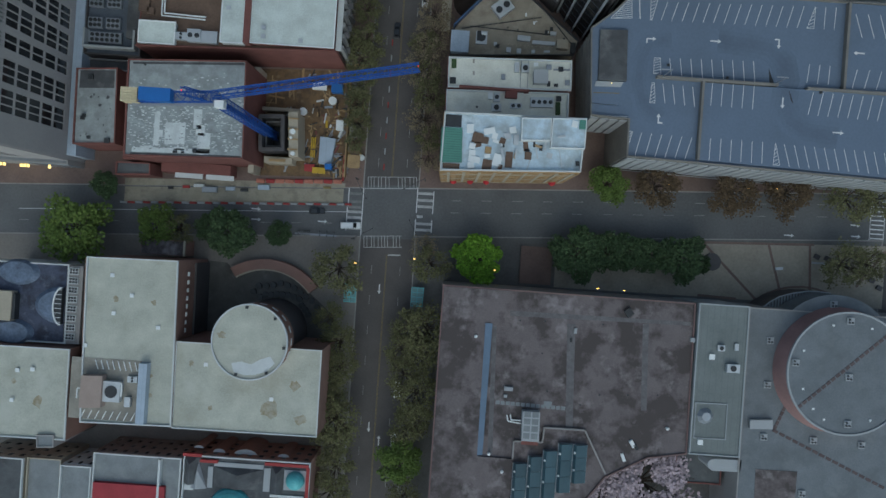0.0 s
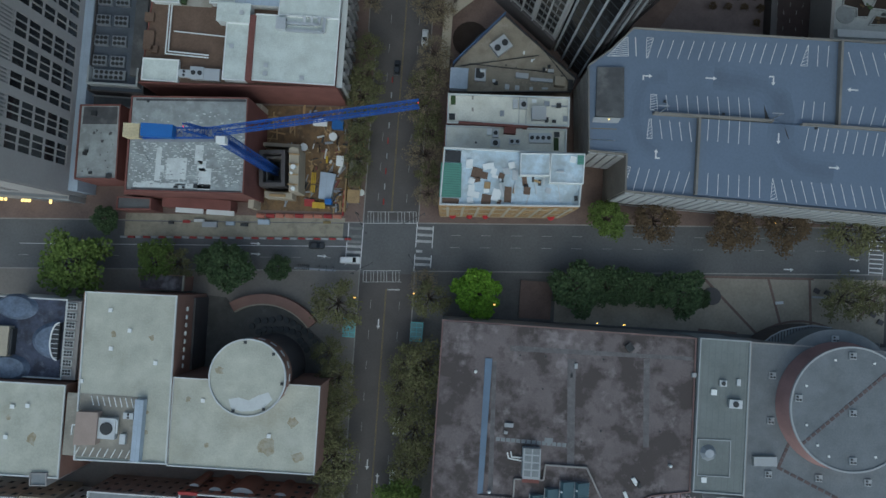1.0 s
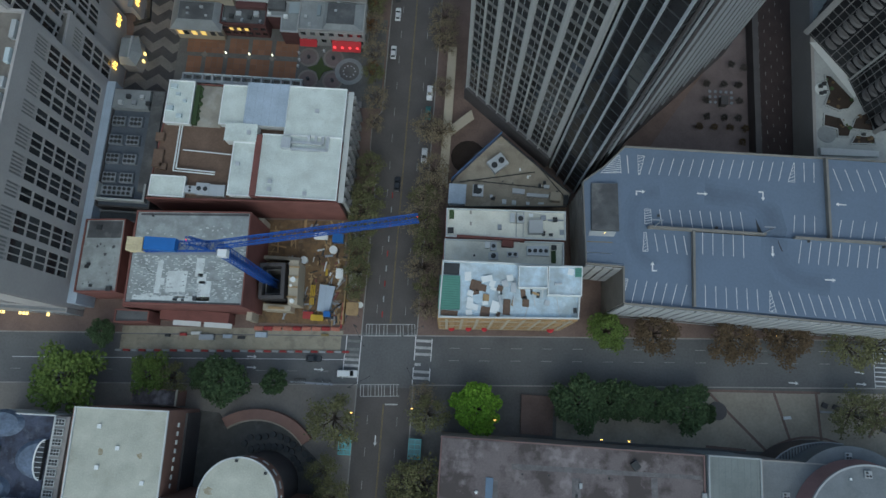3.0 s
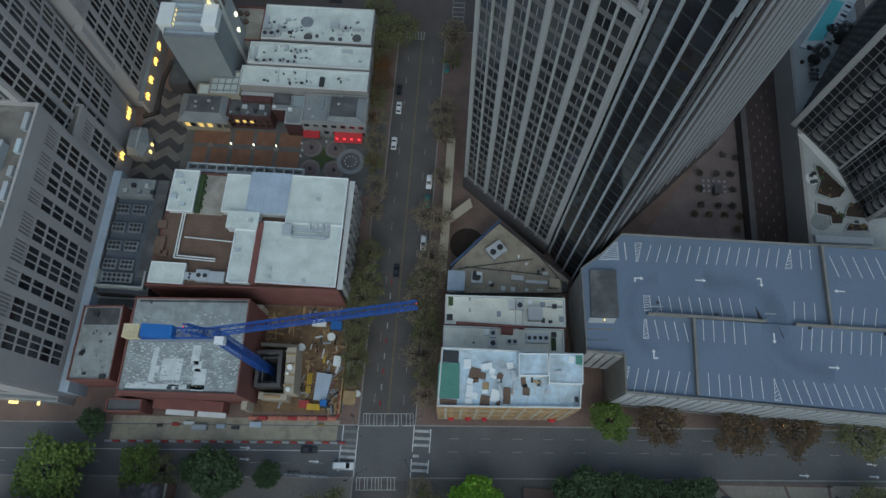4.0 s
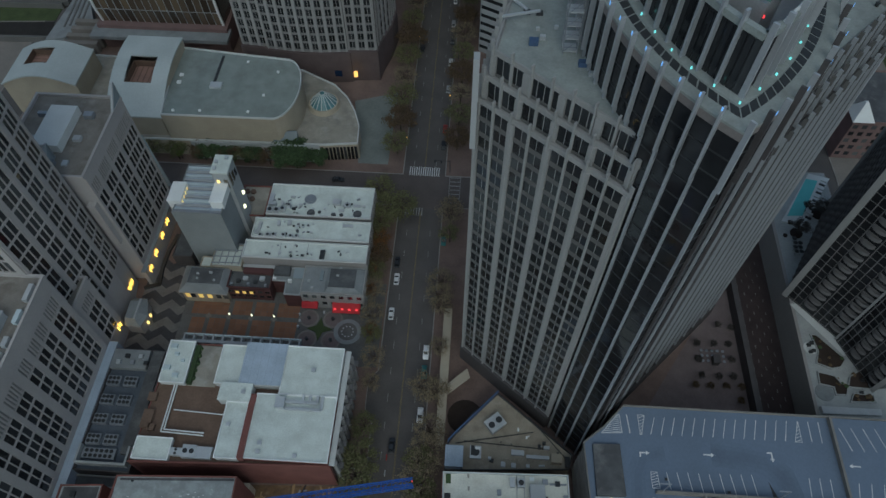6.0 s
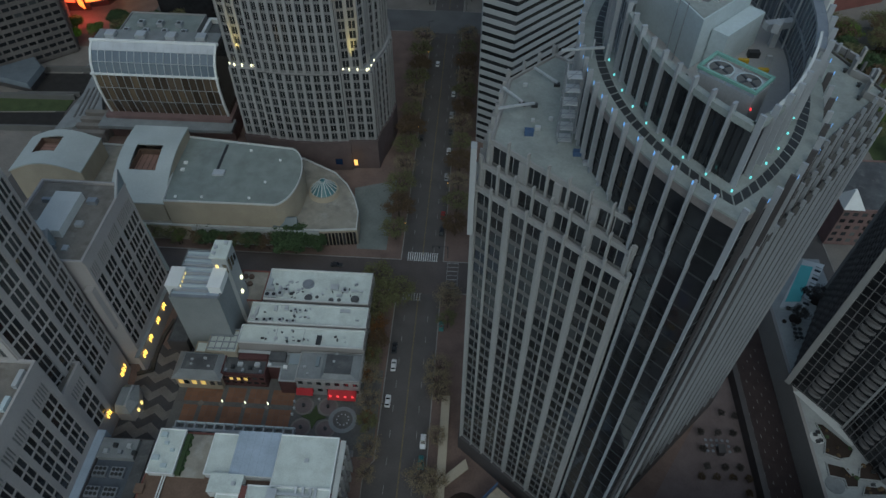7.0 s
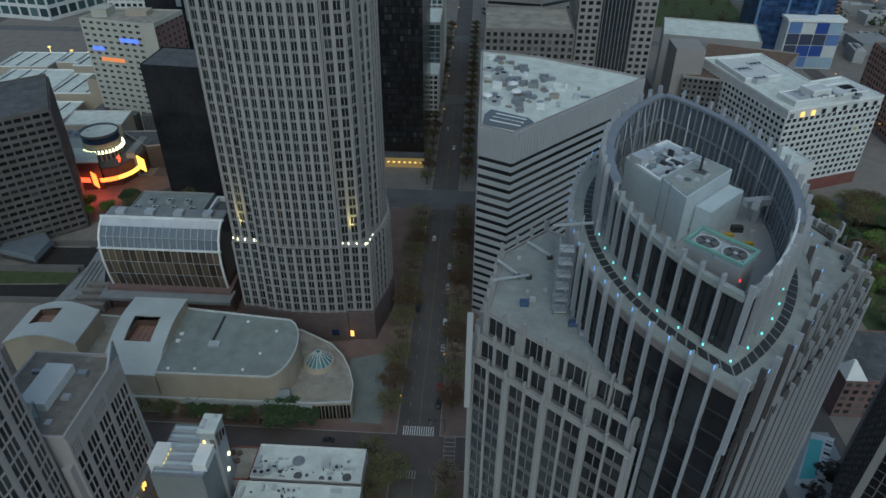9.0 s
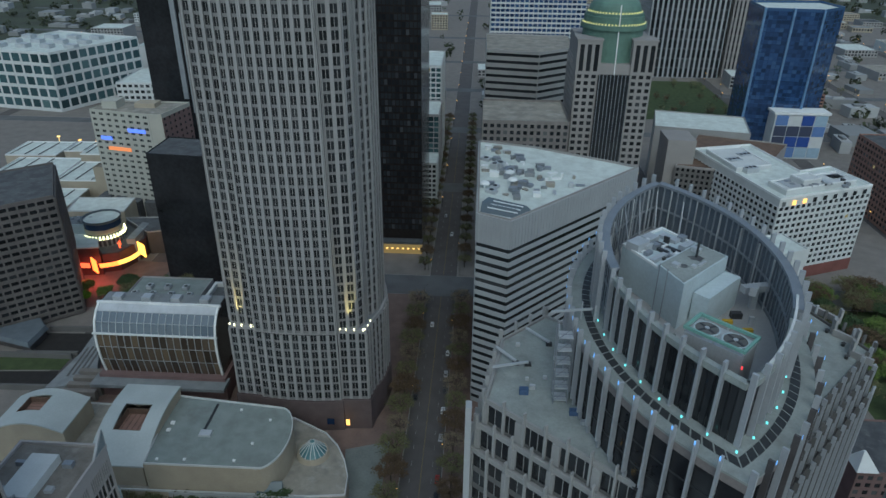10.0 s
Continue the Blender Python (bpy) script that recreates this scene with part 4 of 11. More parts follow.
def parking_deck():
    Z = 25.0
    poly = [(62.5, 26.2), (146, 24.0), (146, 69.6), (62.3, 69.3), (56.5, 63), (51, 58.5), (52.4, 36.2), (62.3, 35.8)]
    t = thing("parking_garage", "blue-grey concrete parking deck with white stall lines, empty", "parking garage", (100, 47, 0))
    part("deck_slab", Solid().prism(outward(poly), Z - 1.1, Z), DECK, t)
    for k in range(1, 7):
        part("floor_slab", Solid().prism(inset(poly, 0.25), k * 3.5 - 0.5, k * 3.5), DECK_WALL, t)
    # near-black fill; the shade inside the open storeys is its colour
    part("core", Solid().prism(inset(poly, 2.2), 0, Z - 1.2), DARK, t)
    part("parapet", parapet(inset(poly, -0.15), Z - 0.6, 1.5, 0.3), DECK_WALL, t)
    # south and west screens of slanting panels
    for p, q, n in (((62.5, 26.2), (146, 24.0), 31), ((52.4, 36.2), (62.3, 35.8), 4)):
        for i in range(n):
            f = i / n
            x, y = p[0] + (q[0] - p[0]) * f, p[1] + (q[1] - p[1]) * f
            w = (q[0] - p[0]) / n
            part("screen_panel", Solid().box(x + 0.18, x + w - 0.18, y - 0.62, y - 0.22, 5.0, Z - 0.7), DECK_FACE, t)
    for k in range(7):
        part("rail_band", Solid().slab((62.5, 26.0), (146, 23.8), 0.15, k * 3.5 + 0.1, k * 3.5 + 1.1, 0.05), DECK_FACE, t)
    part("side_wall", Solid().slab((62.3, 36.0), (62.5, 26.2), 0.3, 0, Z + 0.8), DECK_WALL, t)
    # ramps: low walls and a raised field
    part("raised_deck", Solid().prism([(80.6, 26.4), (145.6, 24.6), (145.6, 46.0), (80.6, 46.4)], Z, Z + 0.75), DECK, t)
    part("ramp_wall", Solid().box(80.2, 80.8, 26.4, 46.8, Z, Z + 1.5), DECK_WALL, t)
    part("ramp_wall", Solid().box(68.5, 99.5, 46.6, 47.2, Z, Z + 1.7), DECK_WALL, t)
    part("ramp_wall", Solid().box(107, 145.8, 46.2, 46.8, Z, Z + 1.7), DECK_WALL, t)
    part("ramp_wall", Solid().box(116.2, 116.8, 46.8, 69.2, Z, Z + 1.5), DECK_WALL, t)
    part("raised_deck", Solid().prism([(116.8, 46.8), (145.8, 46.8), (145.8, 69.2), (116.8, 69.2)], Z, Z + 0.6), DECK, t)
    part("stair_roof", Solid().prism([(53.6, 45.2), (60.9, 45.4), (60.3, 58.5), (53.3, 58.2)], Z, Z + 0.9), ROOF_DARK, t, "dark weathered stair roof")
    part("stair_step", Solid().prism([(52.9, 43.7), (59.6, 43.9), (60.3, 45.2), (53.2, 45.0)], Z, Z + .35), BAND_WHITE, t)
    for a_, b_, c_, z in (((97.4, 51.5), (99.1, 47.5), (97.9, 47.4), Z), ((102.6, 46.2), (104.2, 42.2), (103.3, 43.4), Z + .75)):
        part("drain_gap", Solid().prism(outward([a_, b_, c_]), z + .006, z + .01), DARK, t)
    for x, y, z in ((86.9, 48.1, Z), (110.8, 45.8, Z + .75), (130.4, 45.5, Z + .75), (71.5, 50.4, Z)):
        part("post_base", Solid().box(x - .3, x + .3, y - .3, y + .3, z, z + .5), DARK, t)

    def rows(first, last, n, z):
        """n stall lines, evenly from the first to the last."""
        for i in range(n):
            f = i / (n - 1)
            p, q = (Vector(first[k]) * (1 - f) + Vector(last[k]) * f for k in (0, 1))
            part("stall_line", Solid().bar((p.x, p.y, z), (q.x, q.y, z), 0.15, 0.012), PAINT, t)

    rows(((70.3, 66.7), (68.9, 61.9)), ((105.4, 67.9), (104.0, 62.3)), 14, Z + .01)
    rows(((62.9, 67.0), (63.4, 61.9)), ((63.0, 66.9), (63.5, 61.9)), 2, Z + .01)
    rows(((111.0, 68.0), (110.9, 62.4)), ((113.7, 68.1), (113.5, 62.4)), 2, Z + .01)
    rows(((118.5, 66.6), (120.5, 60.6)), ((143.6, 67.2), (145.3, 61.0)), 9, Z + .61)
    rows(((71.8, 52.2), (72.5, 47.9)), ((93.4, 52.9), (94.1, 47.7)), 9, Z + .01)
    rows(((107.9, 53.1), (107.5, 48.3)), ((113.2, 53.0), (113.0, 48.1)), 3, Z + .01)
    rows(((119.9, 52.3), (118.9, 47.5)), ((145.1, 52.6), (143.6, 47.6)), 9, Z + .61)
    rows(((70.5, 45.5), (71.4, 40.5)), ((78.2, 45.3), (79.1, 40.2)), 4, Z + .01)
    rows(((83.0, 46.4), (82.9, 40.6)), ((93.7, 46.4), (93.7, 40.3)), 5, Z + .76)
    rows(((109.0, 45.8), (108.0, 39.8)), ((144.8, 45.3), (143.7, 39.4)), 15, Z + .76)
    rows(((65.9, 32.5), (64.6, 26.6)), ((79.0, 32.2), (77.5, 26.5)), 6, Z + .01)
    rows(((83.5, 32.2), (83.5, 26.6)), ((96.9, 32.1), (97.1, 26.6)), 6, Z + .76)
    rows(((102.5, 31.9), (104.2, 26.2)), ((143.6, 31.2), (145.0, 25.7)), 17, Z + .76)
    rows(((52.7, 39.2), (59.1, 39.2)), ((52.7, 39.21), (59.1, 39.21)), 2, Z + .01)

    def hatch(a, b, c, d, z, n=6):
        """Painted corner field a-b-c-d with slanting bars."""
        a, b, c, d = (Vector((*p, z)) for p in (a, b, c, d))
        s = Solid()
        for p, q in ((a, b), (b, c), (c, d), (d, a)):
            if (q - p).length > .3:
                s.bar(p, q, .12, .012)
        for i in range(n):
            s.bar(a + (d - a) * (i / n), b + (c - b) * ((i + .8) / n), .13, .012)
        part("hatched_field", s, PAINT, t)

    hatch((55.9, 61.5), (61.4, 61.9), (61.0, 66.9), (60.4, 66.8), Z + .01, 9)
    hatch((66.1, 61.7), (66.5, 61.7), (67.7, 67.1), (65.9, 67.1), Z + .01)
    hatch((67.9, 48.0), (69.8, 48.0), (69.4, 52.1), (67.8, 52.1), Z + .01)
    hatch((67.4, 40.4), (68.8, 40.5), (68.3, 45.6), (67.7, 45.6), Z + .01)
    hatch((106.5, 62.3), (108.3, 62.3), (108.4, 67.9), (108.3, 67.9), Z + .01)
    hatch((62.6, 29.6), (62.9, 29.6), (63.6, 32.7), (62.7, 32.7), Z + .01, 4)
    hatch((100.0, 26.4), (101.7, 26.4), (100.3, 32.0), (100.2, 32.0), Z + .76)
    s_ = Solid().bar((52.7, 36.3, Z + .01), (62.1, 36.4, Z + .01), .12, .012)
    for i in range(14):
        s_.bar((52.9 + i * .66, 36.3, Z + .01), (52.5 + i * .66, 35.9, Z + .01), .1, .012)
    part("hatched_field", s_, PAINT, t)
    part("yellow_line", Solid().bar((52.7, 42.1, Z + .01), (59.4, 42.3, Z + .01), .2, .012), PAINT_YELLOW, t)
    # dark turning marks of tyres
    for path, z, wide in (([(84, 58.0), (91, 57.6), (97.5, 56.6), (101.2, 53), (102.2, 48.6), (101.6, 46.9)], Z, 2.2), ([(101.9, 46.1), (101.6, 42), (103.6, 38), (108, 35.4), (116, 34.8)], Z + .75, 2.2), ([(72, 57), (66.6, 56.2), (64.4, 51), (64.2, 45), (66.0, 39.5), (70.5, 36.6)], Z, 1.8)):
        pts = [Vector(p) for p in path]
        for i in range(len(pts) - 1):
            p, q = pts[i], pts[i + 1]
            n0 = Vector(((pts[min(i + 1, len(pts) - 1)] - pts[max(i - 1, 0)]).y, -(pts[min(i + 1, len(pts) - 1)] - pts[max(i - 1, 0)]).x)).normalized()
            n1 = Vector(((pts[min(i + 2, len(pts) - 1)] - p).y, -(pts[min(i + 2, len(pts) - 1)] - p).x)).normalized()
            for k in range(3):
                w_ = wide * (1.6, 1.05, .55)[k]
                part("tyre_stain", Solid().prism(outward([tuple(p - n0 * w_), tuple(q - n1 * w_), tuple(q + n1 * w_), tuple(p + n0 * w_)]), z + .001, z + .003 + k * .002), DECK_STAIN[k], t)
    for x, y, tn, z, bent in ((66.6, 56.7, 0, Z, True), (83.4, 57.4, 0, Z, False), (99.4, 57.9, -90, Z, True), (120, 56.6, 180, Z + .6, False), (101.3, 42.4, -90, Z + .75, False), (116.1, 35.8, 0, Z + .75, False), (70.2, 36.4, 90, Z, True)):
        a = arrow(x, y, tn, z + .004, 1.0, bent)
        a.parent = t
        a.matrix_parent_inverse = t.matrix_basis.inverted()
        a.name = "painted_arrow"
        for key in ("category", "group", "kind"):
            if key in a:
                del a[key]
    for x, y in ((98.5, 47.0), (70, 47)):
        part("light_mast", Solid().cyl(x, y, Z, Z + 8, 0.14, 8).box(x - 2.5, x + .3, y - .15, y + .15, Z + 8, Z + 8.2), STEEL, t)
    part("stair_lamp", Solid().box(57.0, 57.25, 44.5, 44.75, Z + 0.4, Z + 0.75), LAMP_WARM, t)


parking_deck()

# ---- buildings west and east of the crossing ----
# brick block at the corner, with a cluttered icy-pale roof
B1 = block("brick_building", "tan brick corner building with pale bands and a cluttered pale roof", "building",
           [(14.6, 18.5), (49.6, 20.4), (50.2, 33.9), (14.8, 33.2)], 0, 31.5, BRICK_TAN, ROOF_BLUE, faces=[0, 3], glass=GLASS, bay=3.4, floor=4.1, pier=1.2, span=1.9, deep=0.25, low=5, cap=WHITE_WALL)
for k in range(3):
    part("pale_band", Solid().slab((14.6, 18.5), (49.6, 20.4), 0.32, 5 + k * 10, 5.35 + k * 10), STUCCO, B1)
for k in range(9):
    part("pale_strip", Solid().slab((16.4 + k * 3.9, 18.6 + k * .212), (17.1 + k * 3.9, 18.64 + k * .212), 0.36, 5.4, 30.5), STUCCO, B1)
part("green_roof", Solid().prism([(14.4, 20.6), (19.9, 20.8), (19.5, 29.4), (14.3, 29.3)], 31.7, 32.0), ROOF_GREEN, B1, "green standing-seam roof")
part("green_roof", Solid().prism([(48.1, 30.7), (49.9, 30.8), (49.9, 33.1), (48.1, 33.0)], 33.7, 33.9), ROOF_GREEN, B1)
part("dark_roof", Solid().box(15.2, 19.4, 19.2, 20.5, 31.6, 31.7), ROOF_BROWN, B1)
part("dark_roof", Solid().box(15.2, 19.2, 29.6, 32.6, 31.6, 31.7), DARK, B1)
for poly, z in (([(34.1, 27.0), (41.4, 27.4), (41.2, 32.9), (33.9, 32.5)], 34.0), ([(41.5, 25.7), (49.9, 26.0), (49.9, 33.4), (41.5, 33.0)], 33.6)):
    part("upper_roof", Solid().prism(poly, 31.5, z), WHITE_WALL, B1)
    part("upper_roof_cover", Solid().prism(inset(poly, .25), z, z + .06), ROOF_BLUE, B1)
    part("upper_roof_rim", parapet(poly, z, .35, .2), WHITE, B1)
# low rail round the cluttered roof
for k in range(30):
    x = 20.2 + k * 1.01
    part("rail_post", Solid().box(x - .08, x + .08, 18.95 + k * .054, 19.1 + k * .054, 31.5, 32.7), WHITE_WALL, B1)
part("rail", Solid().bar((20.0, 19.0, 32.7), (49.6, 20.6, 32.7), .14), WHITE_WALL, B1)
for x, y, r in ((18.2, 18.55, .95), (23.0, 18.8, .95), (27.6, 19.05, .95), (46.4, 20.1, 1.1)):
    part("awning", Solid().dome(x, y, 6.4, r, 1.1, 12, 4), AWNING, B1, "dark red dome awning")
# roofers' material: boards, piles and pipes
rng = random.Random(5)
BOARDS = (("white insulation board stack on the roof", WHITE, ((21.4, 29.5, 1.7, 2.2, .5), (26.2, 29.2, 2.8, 1.5, .5), (27.7, 28.0, 1.4, 1.6, .35), (32.0, 29.8, 1.6, 1.6, .4), (22.3, 25.1, 1.5, 1.4, .6), (22.4, 23.4, 1.5, 1.4, .45), (22.9, 21.9, 2.9, 1.5, .4), (22.2, 20.3, 1.5, 1.5, .6), (28.7, 22.1, 2.2, 3.0, .3), (28.1, 26.6, 1.6, .7, .3), (26.2, 22.9, 1.4, .9, .3), (47.0, 31.9, 1.4, 1.5, 2.5), (29.6, 26.2, .5, 1.2, .3))),
          ("brown tarred roof pile beside the boards", ROOF_BROWN, ((23.5, 27.2, 2.6, 2.6, .3), (25.2, 26.8, 2.0, 1.7, .35), (29.7, 26.9, 1.4, 1.4, .4), (26.2, 20.8, 2.4, 2.6, .25), (31.6, 22.3, 1.8, 4.0, .2), (36.3, 23.6, 1.6, 1.8, .5), (23.6, 25.5, 1.8, 1.2, .3), (35.5, 26.0, 1.2, 2.2, .3), (29.5, 20.4, 1.0, 1.2, .3))),
          ("tan timber sheet pile on the roof", WOOD, ((26.3, 24.3, 1.5, 1.6, .5), (38.6, 26.2, 1.8, .5, .4), (33.0, 23.6, .5, 1.6, .4))),
          ("grey metal roof equipment", GALV, ((30.9, 28.2, 1.6, 1.6, .4), (33.0, 27.4, 1.2, 2.4, .7), (44.0, 28.6, 1.9, .5, 2.6), (41.6, 24.0, 1.3, 1.3, .5), (29.9, 23.4, .5, 3.4, .8), (33.2, 24.0, .4, 2.2, .6), (38.4, 24.6, .25, 3.2, .3), (40.4, 26.3, .3, 2.0, .5), (36.6, 21.6, .2, 4.0, .2), (44.5, 23.4, .2, 4.4, .2))),
          ("dark roof drum and hose coil", DARK, ((48.6, 22.5, .8, 1.1, .8), (39.4, 25.8, .8, 1.5, .3), (36.0, 24.9, 1.2, .8, .3), (30.0, 25.6, .4, .4, .9), (37.6, 26.6, .5, 1.4, .4))))
for label, mt, spots in BOARDS:
    for x, y, sx, sy, h in spots:
        m = pose(x, y, 31.5, 0, 0, rng.uniform(-16, 16))
        lay = max(1, int(h / .2))
        s = Solid()
        for q in range(lay):
            o = rng.uniform(-.08, .08)
            s.box(-sx / 2 + o, sx / 2 + o, -sy / 2 - o, sy / 2 - o, h * q / lay, h * (q + .88) / lay, m=m)
        single("roof_material", s, mt, label, "roof clutter", "roof clutter")
# two low strips with white roofs
for y0, y1, z in ((42.6, 50.6, 20), (34.0, 42.3, 18.5)):
    block("white_roofed_building", "low brick building with a stained white membrane roof", "building", rect(14.8, 47.6, y0, y1, 2.0), 0, z, BRICK, ROOF_CREAMY,
          faces=[3], bay=3.5, floor=4.2, pier=1.2, span=1.6, deep=0.25, low=4, cap=WHITE_WALL)
FU = hvac(40.3, 39.8, 18.5, 6.0, 2.6, 1.5, 3, 4)
hvac(35.1, 48.2, 20, 2.0, 2.2, 1.5, 3, 1)
hvac(28.2, 40.4, 18.5, 1.6, 2.4, 1.3, 3, 1)
hvac(28.3, 37.7, 18.5, 2.6, 2.0, 1.0, 3, 1)
hvac(33.5, 38.5, 18.5, 3.0, 1.4, .8, 3, 2)
for x, y, z, sx, sy, h, mt, lb in ((32.9, 48.3, 20, 1.2, 2.4, 1.2, GALV, "grey condenser on the white roof"), (26.5, 40.6, 18.5, 1.2, 1.6, 1.4, WHITE, "white condenser on the roof"), (29.5, 45.6, 20, 1.0, 1.3, .8, STEEL, "grey roof fan"), (41.4, 49.0, 20, 1.3, 1.2, .8, STEEL, "grey roof fan"),
                                   (44.8, 48.6, 20, 4.2, .3, .4, STEEL, "grey roof duct"), (44.6, 48.7, 20, 1.1, 1.1, .9, DARK, "dark roof cowl"), (43.6, 44.4, 20, 1.0, .7, .5, DARK, "dark roof hatch"), (41.6, 44.6, 20, .8, 1.2, .9, DARK, "dark roof hatch"), (46.6, 45.3, 20, 1.1, 1.3, .5, STEEL, "grey roof box"),
                                   (21.4, 49.4, 20, .4, .9, .3, ROOF_TAN, "stained roof drain"), (21.6, 46.2, 20, .4, .9, .3, ROOF_TAN, "stained roof drain"), (16.2, 48.4, 20, 1.2, 2.4, .25, LEAF[2], "mossy drift in the roof corner"), (16.2, 43.9, 20, 1.5, 1.6, .25, DARK, "dark debris in the roof corner"),
                                   (44.8, 38.6, 18.5, 1.2, 3.4, .3, LEAF[2], "mossy drift on the roof"), (44.8, 41.2, 18.5, 1.3, 1.3, .6, DARK, "dark roof cowl"), (23.1, 37.6, 18.5, .4, .4, .4, DARK, "small roof vent"), (38.0, 49.6, 20, 1.1, .9, .3, WHITE, "white roof hatch")):
    single("roof_fitting", Solid().box(-sx / 2, sx / 2, -sy / 2, sy / 2, 0, h * .8, m=pose(x, y, z, 0, 0, 3)).box(-sx / 2 - .06, sx / 2 + .06, -sy / 2 - .06, sy / 2 + .06, h * .8, h, m=pose(x, y, z, 0, 0, 3)), mt, lb + " beside others", "roof fitting", "roof fittings")
single("stair_head", Solid().box(-1.8, 1.8, -1.7, 1.7, 0, 2.6, m=pose(39.2, 45.9, 20, 0, 0, 3)).box(-1.9, 1.9, -1.8, 1.8, 2.6, 2.75, m=pose(39.2, 45.9, 20, 0, 0, 3)), BAND_WHITE, "pale stair head on the white roof", "stair head")
for x in (34.2, 36.1):
    single("roof_pipe", Solid().bar((x, 42.9, 20.2), (x - .2, 50.9, 20.2), .14), STEEL, "thin grey pipe across the white roof", "pipe", "roof pipes")
single("roof_upstand", Solid().box(18, 36.6, 42.1, 42.7, 18.4, 20.9), BRICK, "red brick party wall between the roofs", "roof upstand")
single("roof_upstand", Solid().box(30.4, 33.6, 40.4, 42.1, 18.4, 20.2), BRICK, "red brick stack base between the roofs", "roof upstand")
# builders' yard on a terrace between the roofs and the tower
YARD_DUST = pooled("dusty_yard", (0.3, 0.265, 0.21), (0.2, 0.17, 0.135), (0.37, 0.34, 0.285), 4, 0.45, 0.7)
YARD = [(14.7, 53.8), (49.8, 56.2), (51.0, 60.5), (29.5, 77.6), (22, 71), (15.4, 61.8)]
single("terrace", Solid().prism(outward(YARD), 0, 7.5), YARD_DUST, "tan builders' terrace with scattered material", kind="structure")
part_wall = single("terrace_wall", parapet(YARD, 7.4, 1.0, 0.25), DARK, "dark low wall round the terrace", kind="structure")
hvac(28.8, 68.2, 7.5, 5.2, 4.2, 1.8, 40, 2)
hvac(23.4, 59.4, 7.5, 3.2, 3.6, 1.2, 0, 1)
single("site_cabin", Solid().box(14.9, 19.8, 54.6, 60.4, 7.5, 10.1).box(14.8, 19.9, 54.5, 60.5, 10.1, 10.25), SEAMED_BLUE, "blue-grey flat-roofed site cabin on the terrace", "cabin")
for label, mt, spots in (("grey metal sheet stack on the terrace", GALV, ((35.4, 60.1, 3.6, 1.5, .8), (41.1, 59.2, 6.4, 1.0, .7), (31.3, 56.6, 1.2, 1.4, .7), (34.2, 56.5, 1.2, 1.3, .7), (38.3, 56.6, .9, .9, .5), (42.2, 56.9, 1.6, .5, .5), (27.4, 58.0, .8, .8, 1.0), (43.6, 62.0, 1.6, 1.0, .9))),
                         ("tan hut beside the terrace wall", STUCCO, ((46.2, 58.8, 3.0, 2.6, 2.2),)),
                         ("dark pallet and bin on the terrace", DARK, ((28.0, 57.5, 1.1, .9, .8), (22.6, 59.8, 1.0, 2.8, 1.3), (43.0, 63.4, .8, .9, .6), (41.6, 62.2, .7, 1.2, .9), (49.4, 58.2, 1.2, 3.0, 1.2), (30.6, 63.0, .4, .3, .3), (33.6, 62.6, .3, .3, .3), (46.8, 60.8, .5, .5, .5))),
                         ("white board bundle on the terrace", WHITE, ((24.0, 60.4, 1.3, .8, 1.4), (38.0, 64.8, .5, .8, .4), (38.6, 65.2, .4, .3, .3), (35.6, 67.0, .4, 1.0, .2), (42.0, 62.4, .5, .4, .5)))):
    for x, y, sx, sy, h in spots:
        single("site_material", Solid().box(-sx / 2, sx / 2, -sy / 2, sy / 2, 0, h, m=pose(x, y, 7.5, 0, 0, rng.uniform(-4, 4))).box(-sx / 2 - .05, sx / 2 + .05, -sy / 2 + .1, sy / 2 - .1, h, h + .08, m=pose(x, y, 7.5, 0, 0, 0)), mt, label, "building material", "terrace clutter")
for k in range(12):
    single("post_stub", Solid().box(31 + k * 1.15, 31.25 + k * 1.15, 57.9 + (k % 2) * .2, 58.15 + (k % 2) * .2, 7.5, 8.1), STUCCO, "short tan post stub on the terrace", "post", "terrace post stubs")
for p, q in (((17.6, 61.8), (40, 66.4)), ((20, 62.6), (44, 61.6)), ((38.5, 71.0), (48.8, 59.6))):
    single("low_fence", Solid().bar((*p, 8.2), (*q, 8.2), .12).bar((*p, 7.7), (*q, 7.7), .1), DARK, "thin dark pipe run across the terrace", "pipe", "terrace pipes")
single("blue_hoarding", Solid().slab((29.3, 77.9), (15.2, 62.4), 0.3, 0, 10.0, -0.4), HOARDING_BLUE, "dull blue hoarding along the terrace", "hoarding")
single("flat_canopy", Solid().box(11.5, 14.2, 62, 108, 3.2, 3.6), STUCCO, "long tan flat canopy over the pavement", "canopy")
single("flat_canopy", Solid().prism([(14.2, 78), (21, 84), (20, 87), (13.5, 81)], 3.2, 3.6), STUCCO, "short tan canopy towards the tower door", "canopy")
single("planting_bed", Solid().cyl(20, 72.5, 0.165, 0.6, 5.4, 18), MULCH, "round dark mulch bed beside the tower", "planting bed")

# ---- library block south-west ----
L1 = block("library", "cream-roofed library block with rose brick walls", "library", rect(-76.6, -52.3, -53.2, -9.2, 1.2), 0, 22, BRICK_ROSE, ROOF_CREAM, cap=WHITE_WALL, lip=0.6)
part("low_wing", Solid().prism(rect(-52.2, -13.4, -53.4, -30.2, 0.4), 0, 21.0), BRICK_ROSE, L1)
part("low_wing_roof", Solid().prism(rect(-52.0, -13.6, -53.2, -30.4, 0.4), 21.0, 21.3), ROOF_CREAM, L1)
part("low_wing_edge", parapet(rect(-52.2, -13.4, -53.4, -30.2, 0.4), 20.95, 0.7, 0.3), WHITE_WALL, L1)
